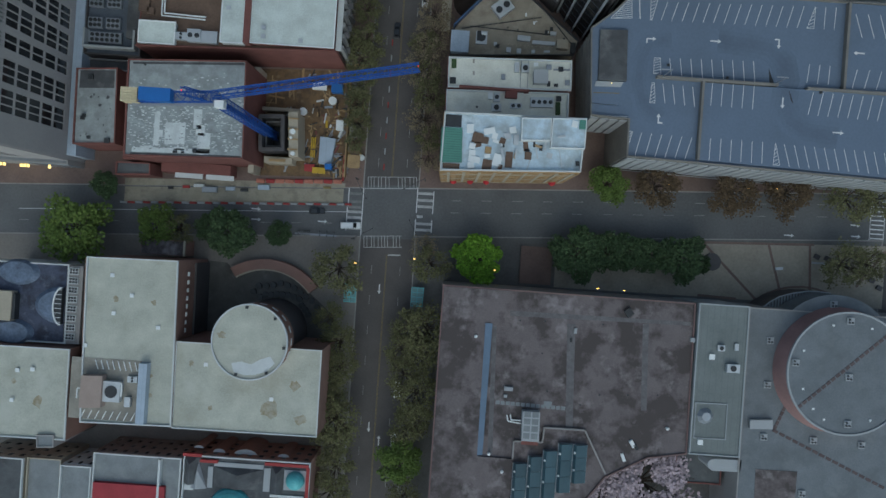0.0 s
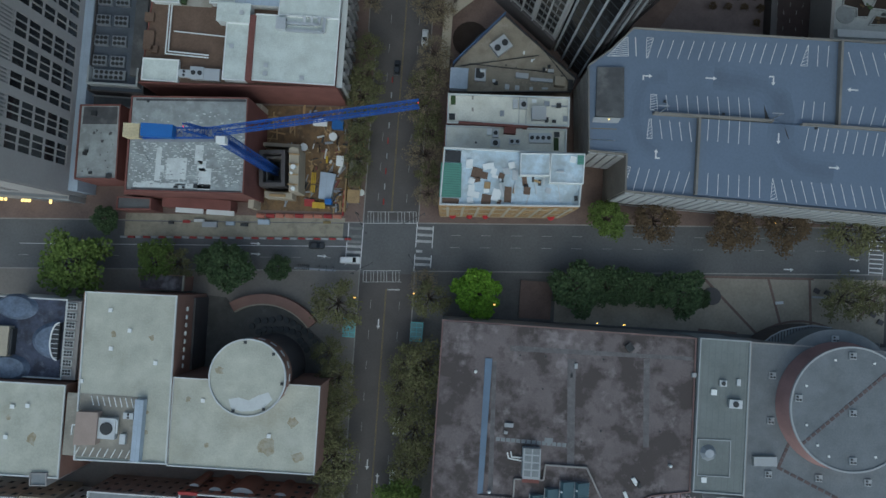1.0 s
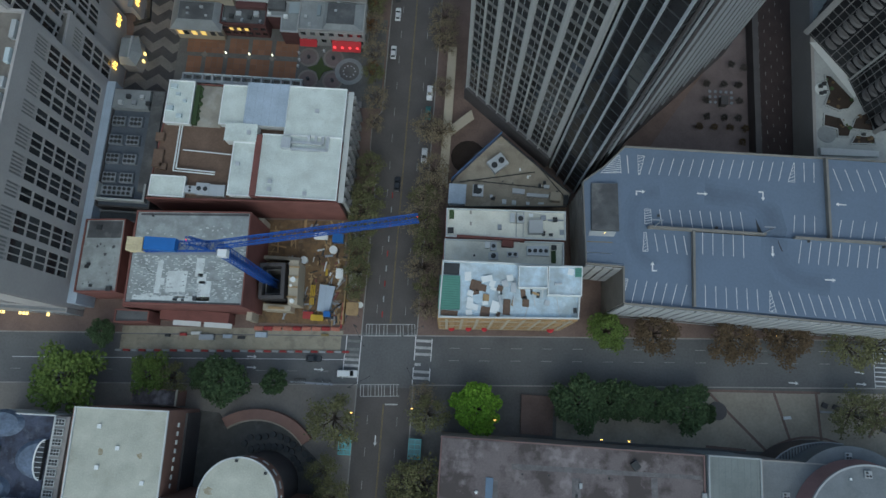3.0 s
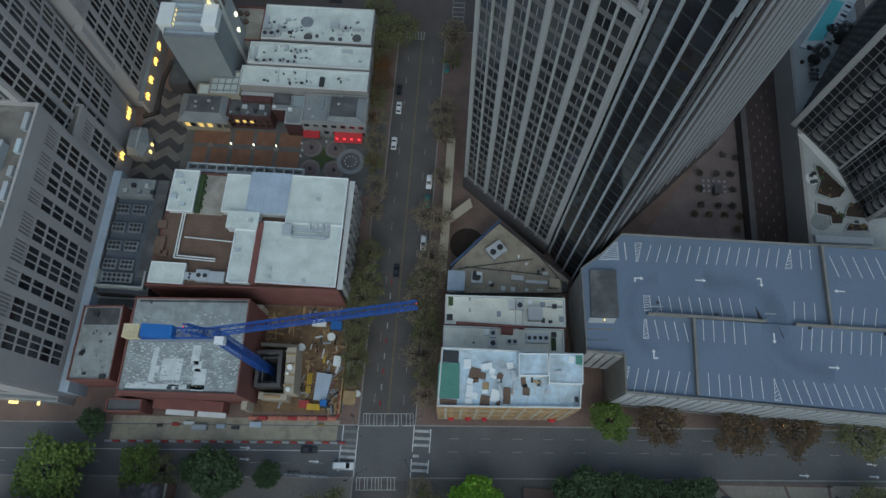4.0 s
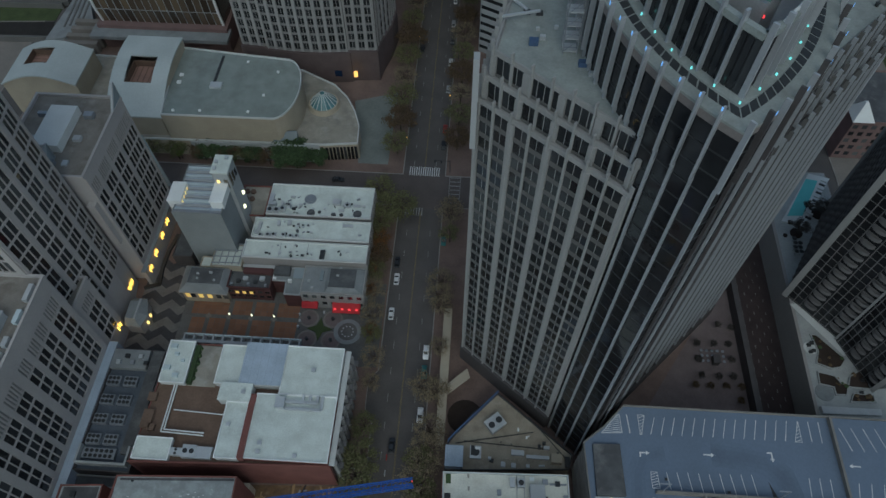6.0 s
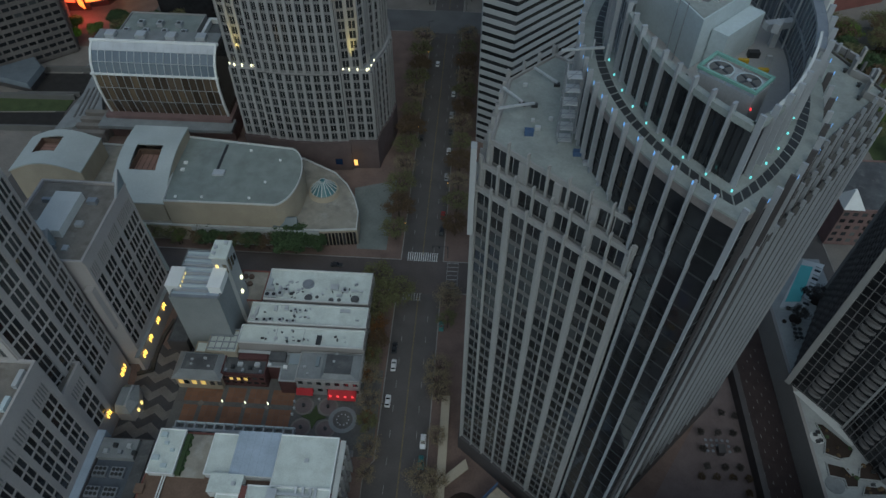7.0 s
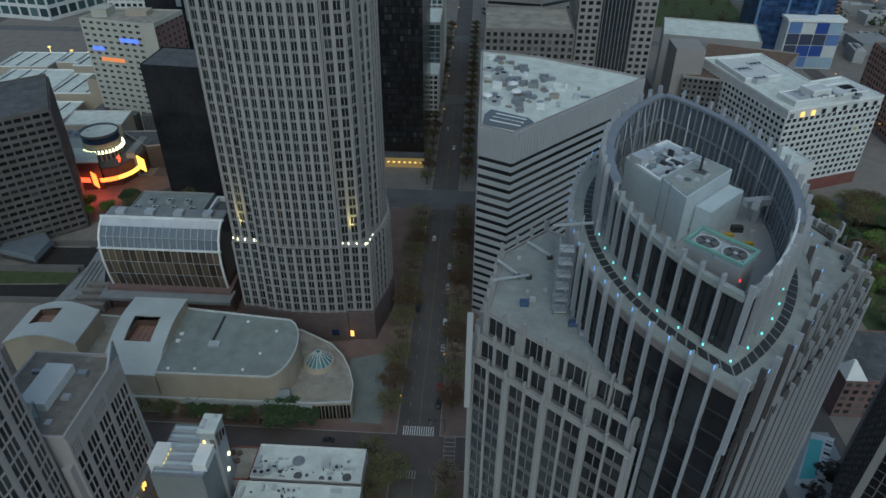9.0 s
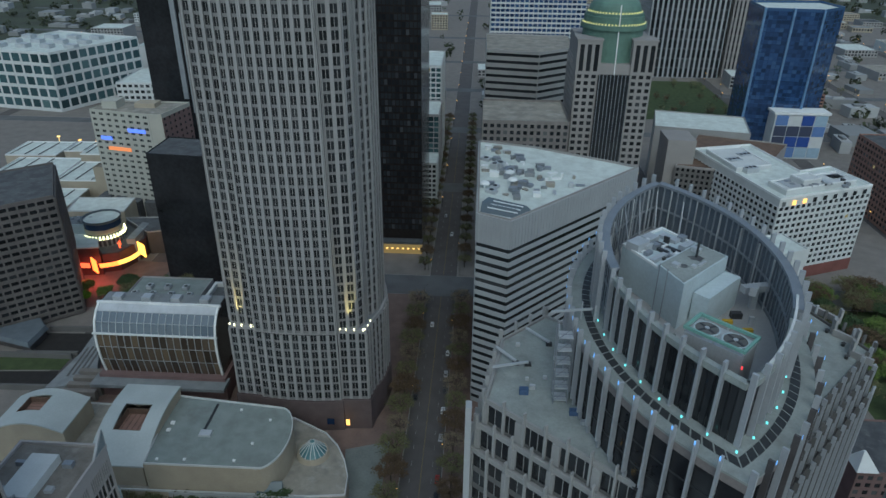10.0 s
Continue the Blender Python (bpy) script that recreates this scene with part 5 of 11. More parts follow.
# added dark base; the shade below the brick is put into its colour
part("dark_base", Solid().prism([(-52.6, -30.0), (-51.75, -30.0), (-52.15, -9.9), (-52.8, -9.9)], 0, 10.5), STONE_DARK, L1, "dark base below the brick, shade in its colour")
part("north_wing", Solid().box(-70, -57.2, -8.4, -4.0, 0, 7), BRICK_ROSE, L1)
part("north_wing_roof", Solid().box(-69.8, -57.6, -8.3, -4.2, 7, 7.15), ROOF_STAIN, L1)
part("north_wing_edge", Solid().box(-57.6, -57.1, -8.4, -3.9, 6.8, 7.5), STUCCO, L1)
for k in range(8):
    part("window", Solid().box(-52.4, -51.95 - .019 * k, -13.3 - k * 2.2, -12.2 - k * 2.2, 15.6, 16.2), WHITE_WALL, L1)
R = thing("rotunda", "round brick rotunda with a flat pale roof", "building", (-31.2, -28.3, 0))
# lower drum darkened: the shade under the brick ring is painted
part("glazed_drum", Solid().cyl(-31.2, -28.3, 0, 19.5, 9.1, 48), STONE_DARK, R, "dark lower drum, shade in its colour")
part("drum", Solid().cyl(-31.2, -28.3, 19.5, 27, 9.6, 48), BRICK_ROSE, R)
part("roof", Solid().cyl(-31.2, -28.3, 27, 27.2, 9.7, 48), ROOF_CREAM, R)
part("roof_patch", Solid().prism(outward([(-35.6, -34.0), (-33, -33.4), (-30.5, -34.0), (-28.2, -32.6), (-25.6, -31.6), (-24.4, -33.4), (-26.4, -35.6), (-29.2, -36.6), (-32, -36.9), (-34.8, -36.2)]), 27.2, 27.22), WHITE_WALL, R, "white worn roof coating")
rim = [(-31.2 + 9.9 * math.cos(i * math.tau / 48), -28.3 + 9.9 * math.sin(i * math.tau / 48)) for i in range(48)]
part("rim", parapet(rim, 26.7, 0.9, 0.35), GALV, R)
for i in range(18):
    a = i * math.tau / 18
    part("window", Solid().box(-0.9, 0.9, -0.1, 0.02, 0, 1.0, m=pose(-31.2 + 9.62 * math.cos(a), -28.3 + 9.62 * math.sin(a), 22, 0, 0, math.degrees(a) + 90)), WHITE_WALL, R)
for i in range(5):
    a = -1.9 + i * 0.9
    vent(-31.2 + 9 * math.cos(a), -28.3 + 9 * math.sin(a), 27.2, 0.6, 0.4, DARK)
L2 = block("library_west_wing", "cream-roofed wing with rose brick walls", "building", rect(-106, -80.4, -59, -34.6, 0.5), 0, 21, BRICK_ROSE, ROOF_CREAM, cap=WHITE_WALL, lip=0.5)
block("library_south_link", "low cream-roofed link beside the plant court", "building", rect(-79.6, -76.7, -53.2, -10, 1.2), 0, 17, BRICK_ROSE, ROOF_TAN, lip=0.4)
# sunken plant court on the library roof
C = thing("plant_court", "sunken rooftop plant court with pipes and louvred walls", "plant court", (-68, -44, 22), "", "")
part("floor", Solid().box(-79.4, -60.6, -52.4, -36.2, 22.02, 22.1), ROOF_TAN, C)
part("louvre_wall", Solid().box(-60.6, -58.4, -52.4, -36.4, 22.05, 24.2), SEAMED_BLUE, C)
for i in range(9):
    part("strut", Solid().bar((-73 + i * 1.5, -36.6, 22.3), (-72.2 + i * 1.5, -39.0, 22.3), 0.2), WHITE, C)
    part("strut", Solid().bar((-76 + i * 1.9, -52.2, 22.3), (-75 + i * 1.9, -50.0, 22.3), 0.2), WHITE, C)
part("vault", Solid().prism([(-75.5, -49.0), (-69.8, -48.6), (-69.8, -40.3), (-75.3, -40.5)], 22.1, 24.6), mat("pinkish_vault_panels", (0.34, 0.27, 0.235), 0.8, vary=0.12), C)
part("white_pipe", Solid().bar((-76.4, -46.6, 24), (-76.4, -44, 24), .3).bar((-76.4, -44, 24), (-75, -44, 24), .3).bar((-65.0, -42.4, 23.6), (-65, -45.6, 23.6), .35).bar((-65, -42.2, 23.6), (-66.6, -42.0, 23.6), .35), WHITE, C)
hvac(-67.6, -44.4, 22.1, 4.6, 5.4, 1.8, 0, 1)
hvac(-63.5, -47, 22.1, 1.5, 2.6, 1.2, 0, 0)
hvac(-62.6, -41, 22.1, 1.6, 2.6, 1.0, 90, 2)
# rusty drain stains on the cream roofs
for x, y, r, z in ((-68.9, -20.3, 1.0, 22), (-58.6, -20.4, .9, 22), (-88.6, -49.1, 2.0, 21), (-26.6, -46.4, 3.0, 21.3), (-38.5, -27.0, 1.4, 27.2), (-58.2, -45.2, .8, 22), (-58.4, -40, .8, 22), (-42.1, -47.5, .9, 21.3), (-48, -36, .8, 21.3), (-95, -44, .8, 21), (-20, -40, 1.6, 21.3), (-18, -49, 2.0, 21.3)):
    rr = random.Random(int(x * 7))
    pts = [(x + r * rr.uniform(.45, 1.15) * math.cos(i * math.tau / 11), y + r * rr.uniform(.45, 1.15) * math.sin(i * math.tau / 11)) for i in range(11)]
    single("roof_stain", Solid().prism(pts, z, z + .03), RUST_STAIN, "rusty brown drain stain on the cream roof", kind="structure")
for x, y in ((-76, -33), (-70, -14), (-64.5, -19), (-57, -27), (-69, -24), (-94, -41), (-90, -40.5), (-95, -49), (-26, -44), (-44, -36)):
    vent(x, y, 22.0 if x > -78 and x < -52 else 21.2, 0.9, 0.35)
# atrium roof painted blue with curved glass
BLUE_DOME = mat("blue_painted_vault", (0.115, 0.145, 0.205), 0.6, vary=0.5, grain=(0.6, 3))
AT = block("atrium", "atrium with a dark blue painted roof and rounded skylights", "building", rect(-106, -84.2, -34, -12.4, 0.5), 0, 17, WHITE_WALL, pooled("blue_mural", (0.07, 0.08, 0.12), (0.035, 0.037, 0.052), (0.14, 0.16, 0.2), 3.0, 0.42, 0.6), lip=0.5)
for k in range(8):
    f = part("clerestory_window", Solid().box(-84.2, -81.6, -32.8 + k * 2.55, -31.0 + k * 2.55, 17.0, 17.5), WHITE_WALL, AT)
    for a in range(3):
        for b in range(2):
            part("pane", Solid().box(-84.0 + a * .78, -83.35 + a * .78, -32.6 + k * 2.55 + b * .8, -31.95 + k * 2.55 + b * .8, 17.5, 17.53), DARK, f)
part("clerestory", Solid().box(-85.0, -80.6, -33.9, -12.6, 15.6, 17.0), CONCRETE_WARM, AT)
for cx, cy, r in ((-85.4, -23.6, 5.2), (-98.0, -15.2, 4.4), (-98.6, -31.6, 4.4)):
    half = [(cx + (r * 1.5 if cx > -90 else r) * math.cos(radians(a)), cy + r * math.sin(radians(a))) for a in range(90, 271, 12)] if cx > -90 else [(cx + 1.3 * r * math.cos(i * math.tau / 24), cy + r * .8 * math.sin(i * math.tau / 24)) for i in range(24)]
    part("painted_vault", Solid().prism(outward(half), 17, 18.2, 0, [(cx + (x - cx) * .8, cy + (y - cy) * .8) for x, y in outward(half)]), BLUE_DOME, AT)
arc = [(-85.2 - 2.2 * math.sin(radians(a)), -23.6 + 5.0 * math.cos(radians(a))) for a in range(0, 181, 15)]
sky_ = part("skylight", Solid().prism(outward(arc), 17.1, 18.5), DARK, AT, "half-round glazed skylight")
for i in range(len(arc) - 1):
    part("rim", Solid().bar((*arc[i], 18.55), (*arc[i + 1], 18.55), .35), WHITE, sky_)
for i in range(8):
    y = -28 + i * 1.25
    part("glazing_bar", Solid().bar((-85.2, y, 18.55), (-85.3 - 2.1 * math.sqrt(max(0.05, 1 - ((y + 23.6) / 5) ** 2)), y, 18.55), .12), WHITE, sky_)
part("white_box", Solid().box(-106, -98.2, -28.4, -20.4, 17, 19.4), STUCCO, AT)
part("white_box_glass", Solid().box(-98.2, -97.4, -28.0, -21, 17, 19.0), DARK, AT)
CH = block("stair_head", "grey stair head with a small skylight", "building", rect(-87.6, -83, -61.0, -57.6, 4), 0, 21.5, CONCRETE_WARM, ROOF_GREY, lip=.4)
# curved brick seat wall and dark court
court = [(-34.4 + 19.3 * math.cos(radians(a)), -27 + 19.3 * math.sin(radians(a))) for a in range(39, 125, 5)]
inner = [(-34.4 + 16.4 * math.cos(radians(a)), -27 + 16.4 * math.sin(radians(a))) for a in range(39, 125, 5)]
ledge = [(-34.4 + 16.0 * math.cos(radians(a)), -27 + 16.0 * math.sin(radians(a))) for a in range(39, 125, 5)]
single("curved_wall", Solid().prism(outward(court + inner[::-1]), 0.165, 3.0), BRICK_ROSE, "curved brick seat wall round the court", "wall")
single("court_ledge", Solid().prism(outward(inner + ledge[::-1]), 0.165, 2.6), STUCCO, "pale stone ledge inside the curved wall", "ledge")
COURT_DARK = pooled("dark_court_paving", (0.1, 0.097, 0.09), (0.07, 0.067, 0.062), (0.15, 0.147, 0.138), 5, 0.45, 0.7)
single("court_floor", Solid().prism([(-56, -31), (-13.5, -31), (-13.5, -24)] + ledge + [(-47, -9.6), (-56, -9.2)], 0.165, 0.18), COURT_DARK, "dark paved court between the wings", kind="structure")
rng = random.Random(8)
# dark round spots of the court, built as low drums
for i in range(22):
    a, r = radians(28 + i * 4.6), (10.8, 13.4)[i % 2] + rng.uniform(-.5, .5)
    single("court_table", Solid().cyl(-31.2 + r * math.cos(a), -28.3 + r * math.sin(a), 0.18, 1.0, 0.9, 10), DARK, "low dark drum for a round spot in the court", "table", "court tables")
SHELTER_GLASS = mat("teal_shelter_glass", (0.12, 0.24, 0.25), 0.3, vary=0.25)
# teal kiosk roofs beside the street
for x, y in ((-9.7, -15.8), (10.0, -15.7)):
    k = thing("bus_shelter", "bus shelter with a teal glass roof of four panes", "bus shelter", (x, y, 0.165), "bus shelters")
    part("roof_frame", Solid().box(x - 1.8, x + 1.8, y - 2.8, y + 2.8, 2.7, 2.8), TEAL, k)
    for i in range(2):
        for j in range(4):
            part("roof_pane", Solid().box(x - 1.65 + i * 1.7, x - 0.1 + i * 1.7, y - 2.6 + j * 1.33, y - 1.45 + j * 1.33, 2.805, 2.83), SHELTER_GLASS, k)
    for dx, dy in ((-1.6, -2.6), (1.6, -2.6), (1.6, 2.6), (-1.6, 2.6)):
        part("post", Solid().box(x + dx - .06, x + dx + .06, y + dy - .06, y + dy + .06, 0.165, 2.7), STEEL, k)

# ---- museum block south-east ----
SKY_TEAL = mat("skylight_glass_teal", (0.05, 0.09, 0.11), 0.35, vary=0.4, grain=(0.5, 3), per=0.4)
D1 = block("museum", "large flat-roofed museum with a stained dark roof and pale dried puddles", "museum",
           [(17.3, -90), (17.3, -10.5), (84.8, -10.8), (85.2, -51.2), (75, -53), (64, -59), (56, -70), (52, -90)], 0, 20, CONCRETE_WARM, ROOF_STAIN, lip=0.5, cap=DULL_ROSE)
part("raised_field", Solid().prism([(17.8, -89), (17.8, -11), (35.3, -11), (35.5, -19.4), (29.2, -19.7), (29.7, -55.5), (39.0, -55.6), (39, -89)], 20, 20.6), ROOF_STAIN, D1)
part("step_wall", Solid().prism([(29.5, -55.3), (30.9, -55.0), (31.2, -19.9), (29.3, -19.9)], 20.6, 20.72), mat("slate_blue_strip", (0.12, 0.17, 0.245), 0.6, vary=0.15), D1, "slate-blue metal strip roof")
WALK = pooled("worn_roof_walk", (0.15, 0.142, 0.148), (0.1, 0.095, 0.097), (0.2, 0.185, 0.185), 2.5, .4, .65)
for poly in ([(51.1, -18.7), (53.3, -18.6), (54.5, -46.4), (52.6, -46.4)], [(71.2, -17.3), (72.8, -17.2), (73.8, -40.3), (72.3, -40.4)], [(35.8, -17.6), (84, -16.9), (84, -15.9), (35.7, -16.2)], [(31.3, -20.5), (32.4, -20.5), (33.6, -55.1), (32.3, -55.1)]):
    part("roof_walk", Solid().prism(outward(poly), 20, 20.02), WALK, D1)
for i in range(14):
    part("walk_pad", Solid().box(33.5 + i * 1.35, 34.6 + i * 1.35, -41.4 - i * .03, -40.4 - i * .03, 20, 20.06), ROOF_GREY, D1)
PH = thing("plant_unit", "long pale roof plant unit with rows of grilles", "rooftop unit", (43, -46, 20))
part("casing", Solid().prism([(40.8, -50.1), (45.4, -50.1), (45.2, -42.2), (40.6, -42.3)], 20, 22.4), BAND_WHITE, PH)
for i in range(4):
    for k in range(2):
        part("grille", Solid().box(41.1 + k * 2.1, 42.8 + k * 2.1, -49.4 + i * 1.9, -47.9 + i * 1.9, 22.4, 22.45), ROOF_GREY, PH)
part("brick_base", Solid().box(40.9, 45.3, -51.2, -50.1, 20, 21.8), BRICK, PH)
single("white_pipe", Solid().bar((36.7, -44.0, 20.5), (37.1, -45.6, 20.5), .3).bar((37.1, -45.6, 20.5), (40.6, -46.0, 20.5), .3).bar((37.6, -43.8, 20.5), (37.9, -45.2, 20.5), .3).bar((37.9, -45.2, 20.5), (40.6, -45.2, 20.5), .3), WHITE, "bent white pipes on the museum roof", "pipe")
for x, y, sx, sy, h, tn, mt, lb in ((67.2, -14.5, 1.9, 2.2, .8, 40, DARK, "dark square roof hatch with a pale frame"), (36.7, -37.0, 2.3, 1.1, .7, 0, BAND_WHITE, "pale blue roof box"), (36.0, -39.0, .9, .8, .6, 0, BAND_WHITE, "small pale roof box"), (70.6, -49.4, 1.0, 2.2, .5, 35, WHITE, "white cable drum frame"),
                                    (71.6, -50.2, 1.0, 1.6, .5, 35, DARK, "dark cable drum"), (68.4, -53.2, .8, 2.2, .5, 25, WHITE, "white board on the roof"), (53.4, -20.4, .8, 1.4, .5, 0, BAND_WHITE, "pale roof box"), (52.4, -23, .6, 1.0, .4, 0, DARK, "dark roof fitting"), (84.6, -20.6, 1.2, 1.2, .7, 0, BAND_WHITE, "pale roof box"), (47.4, -40.4, 2.2, 1.4, .15, 0, ROOF_GREY, "grey walk slab")):
    single("roof_fitting", Solid().box(-sx / 2, sx / 2, -sy / 2, sy / 2, 0, h * .8, m=pose(x, y, 20, 0, 0, tn)).box(-sx / 2 + .08, sx / 2 - .08, -sy / 2 + .08, sy / 2 - .08, h * .8, h, m=pose(x, y, 20, 0, 0, tn)), mt, lb + " beside others", "roof fitting", "roof fittings")
for x, y in ((36.4, -59.1), (27.0, -23.6), (79.5, -44.6), (32.6, -54.6)):
    single("dome_vent", Solid().cyl(x, y, 20, 20.9, .4, 10).dome(x, y, 20.9, .45, .3, 10, 3), WHITE, "small white domed roof vent", "vent", "domed vents")
for x, y in ((38.5, -18.6), (45.2, -18.4), (60.6, -18.2), (47, -37), (61, -37), (68.5, -36.5), (76.4, -36), (45, -27), (56, -40)):
    single("roof_drain", Solid().cyl(x, y, 20, 20.25, .25, 8), DARK, "small dark roof drain", "drain", "roof drains")
part("light_well_edge", Solid().bar((39.0, -50.8, 20.4), (46.6, -50.6, 20.4), .4, .8).bar((39.0, -55.6, 20.4), (39.0, -50.8, 20.4), .4, .8).bar((46.6, -50.6, 20.4), (46.9, -46.6, 20.4), .4, .8).bar((46.9, -46.6, 20.4), (57.7, -46.6, 20.4), .4, .8).bar((57.7, -46.6, 20.4), (63.9, -57.8, 20.4), .4, .8), CONCRETE_WARM, D1)
for x, ya, yb in ((39.2, -56.4, -67), (43.1, -54.3, -66.4), (47.0, -52.5, -65.2), (50.9, -50.4, -63.4), (54.8, -50.4, -60.6)):
    k = part("skylight", Solid().prism([(x, yb), (x + 3.8, yb), (x + 3.8, ya), (x, ya)], 20, 20.9), STEEL, D1)
    n = 3
    for q in range(n):
        a, b = yb + (ya - yb) * q / n + .05, yb + (ya - yb) * (q + 1) / n - .05
        part("skylight_glass", Solid().add([(x + .1, a, 20.95), (x + .7, a, 22.0), (x + .7, b, 22.0), (x + .1, b, 20.95), (x + 3.75, a, 20.95), (x + 3.75, b, 20.95)], [(0, 1, 2, 3), (1, 4, 5, 2), (3, 2, 5), (0, 4, 1)]), SKY_TEAL, k)
    for y in (yb + (ya - yb) * .35, yb + (ya - yb) * .8):
        part("ridge_ball", Solid().dome(x + .4, y, 21.6, .32, .4, 8, 3), WHITE, k)
SEAMED_DULL = striped("dull_seamed_roof", (0.16, 0.178, 0.175), 1.6, 0.12, 0, 0.85, 0.6)
D2 = block("museum_hall", "hall with a pale grey seamed metal roof", "building", rect(85.4, 98.8, -50.8, -10.6), 0, 21, TOWER_GREY, SEAMED_DULL, lip=0.4)
hvac(95.1, -27.2, 21, 3.4, 2.2, 1.3, 0, 1)
hvac(91.8, -22.1, 21, 1.8, 1.6, 0.9, 0, 1)
hvac(95.9, -21.6, 21, 1.0, 1.8, 0.6, 0, 0)
vent(89.6, -24.6, 21, 1.3, .5)
vent(88.1, -47.4, 21, 1.2, .5)
part("hatch_frame", parapet([(86.3, -46.5), (94.9, -46.4), (94.8, -36.8), (86.2, -36.9)], 21, 0.25, 0.25), BAND_WHITE, D2)
part("lantern", Solid().cyl(89.0, -40.4, 21, 22.2, 2.2, 8, 1.2), STEEL, D2)
ROOF_THEATRE = pooled("theatre_grey_roof", (0.165, 0.18, 0.195), (0.13, 0.14, 0.15), (0.2, 0.215, 0.225), 8, 0.5, 0.7)
D3 = block("museum_theatre", "grey-roofed museum wing below a round theatre roof", "building", rect(100.2, 150, -92, -11), 0, 17.5, CONCRETE_WARM, ROOF_THEATRE, lip=0.4)
T = thing("round_theatre", "round grey theatre roof with a rose brick ring", "theatre", (124.7, -26.7, 0))
part("outer_terrace", Solid().cyl(123.7, -22.9, 0, 17.54, 16.8, 56), ROOF_THEATRE, T)
part("drum", Solid().cyl(124.6, -26.3, 17.5, 23.2, 17.0, 64, 15.9), mat("theatre_rose_brick", (0.3, 0.185, 0.175), 0.9, vary=0.2, grain=(0.3, 5)), T, "dull rose brick drum")
part("roof", Solid().cyl(124.6, -26.3, 23.2, 23.3, 16.0, 64), ROOF_THEATRE, T)
part("rim", parapet([(124.6 + 16.1 * math.cos(i * math.tau / 64), -26.3 + 16.25 * math.sin(i * math.tau / 64)) for i in range(64)], 23.0, .6, .45), BAND_WHITE, T)
# near-black strips paint the shade under the rim on the north-west
for i in range(9):
    a = 112 + i * 6.5
    part("dark_window", Solid().box(-.82, .82, -.06, .04, 0, 1.6, m=pose(124.6 + 15.92 * math.cos(radians(a)), -26.3 + 15.92 * math.sin(radians(a)), 21.0, 0, 0, a + 90)), DARK, T)
WALK_BOARD = mat("purple_brown_walk_board", (0.115, 0.088, 0.088), 0.85, vary=0.3, per=0.3)
# low curved gallery with slats between the hall and the theatre
CG = thing("curved_gallery", "low curved gallery roof of dark slats with a pale edge", "gallery", (115, -9, 0))
edge_ = [(107.0, -11.7), (109.3, -9.6), (112.0, -7.9), (115.6, -6.7), (119.7, -5.9), (123, -5.8), (126.1, -6.0)]
part("wall", Solid().prism(outward(edge_ + [(126, -13), (107, -13)]), 0, 9.6), STONE_DARK, CG)
for p, q in zip(edge_[:-1], edge_[1:]):
    part("edge", Solid().bar((*p, 10), (*q, 10), .3, .3), BAND_WHITE, CG)
for i in range(22):
    x = 107.6 + i * .82
    part("slat", Solid().box(x, x + .4, -12.9, -11.3 + 5.2 * math.sin(min(1, (i + 1) / 15) * math.pi / 2), 9.6, 9.85), ROOF_GREY, CG)
for i in range(19):
    part("walk_board", Solid().box(-0.62, 0.62, -0.4, 0.4, 23.3, 23.42, m=Matrix.Translation((112.6 + i * 1.17, -35.6 + i * 1.09, 0)) @ pose(0, 0, 0, 0, 0, 43)), WALK_BOARD, T)
for i in range(17):
    part("walk_board", Solid().box(-0.75, 0.75, -0.4, 0.4, 17.5, 17.62, m=Matrix.Translation((109.6 + i * 1.85, -44 - i * .81, 0)) @ pose(0, 0, 0, 0, 0, -24)), WALK_BOARD, D3)
for i in range(5):
    part("walk_board", Solid().box(-0.62, 0.62, -0.4, 0.4, 17.5, 17.62, m=Matrix.Translation((109.5 + i * .5, -43 + i * 1.3, 0)) @ pose(0, 0, 0, 0, 0, 68)), WALK_BOARD, D3)
for x, y, z in ((106.4, -19.6, 17.5), (106.5, -31.6, 17.5), (106.5, -45.7, 17.5), (119.9, -45.8, 17.5), (132.9, -46.1, 17.5), (122.7, -8.7, 17.6), (117.8, -60.3, 17.5), (124.1, -12.5, 23.3), (110.6, -24.3, 23.3), (124.7, -27.2, 23.3), (125.2, -39.4, 23.3)):
    v = thing("roof_ventilator", "pale square roof ventilator with four dark caps", "roof ventilator", (x, y, z), "roof ventilators")
    part("base", Solid().box(x - .9, x + .9, y - .9, y + .9, z, z + .45), BAND_WHITE, v)
    for k in range(3):
        part("cap", Solid().cyl(x - .4 + (k % 2) * .8, y - .4 + (k // 2) * .8, z + .45, z + .75, .26, 8), DARK, v)
for x, y in ((119.7, -13.9), (112.5, -21.0), (129.8, -14.1), (113, -31), (116, -36), (131, -38), (119, -38.6)):
    vent(x, y, 23.3, .4, .3)
single("roof_tank", Solid().prism([(102.2, -43.6), (108.4, -43.3), (108.2, -40.8), (102.2, -41.2)], 17.5, 18.6), BAND_WHITE, "long pale roof tank on the museum wing", "tank")
single("plant_yard", Solid().prism([(105.0, -54.6), (116.3, -54.5), (116.1, -64.3), (105.3, -64.6)], 17.5, 17.6), ROOF_STAIN, "dark stained plant yard on the wing", kind="structure")
# near-black slab puts the narrow gap's shade into colour
single("gap_shadow_joint", Solid().box(98.9, 100.1, -50, -11, 3.5, 4.0), DARK, "near-black slab painting the shade between hall and wing", kind="structure")
block("museum_entrance", "low brick entrance with a pale rounded canopy", "building", rect(86, 99, -62, -52), 0, 10, BRICK, ROOF_DARK, lip=0.4)
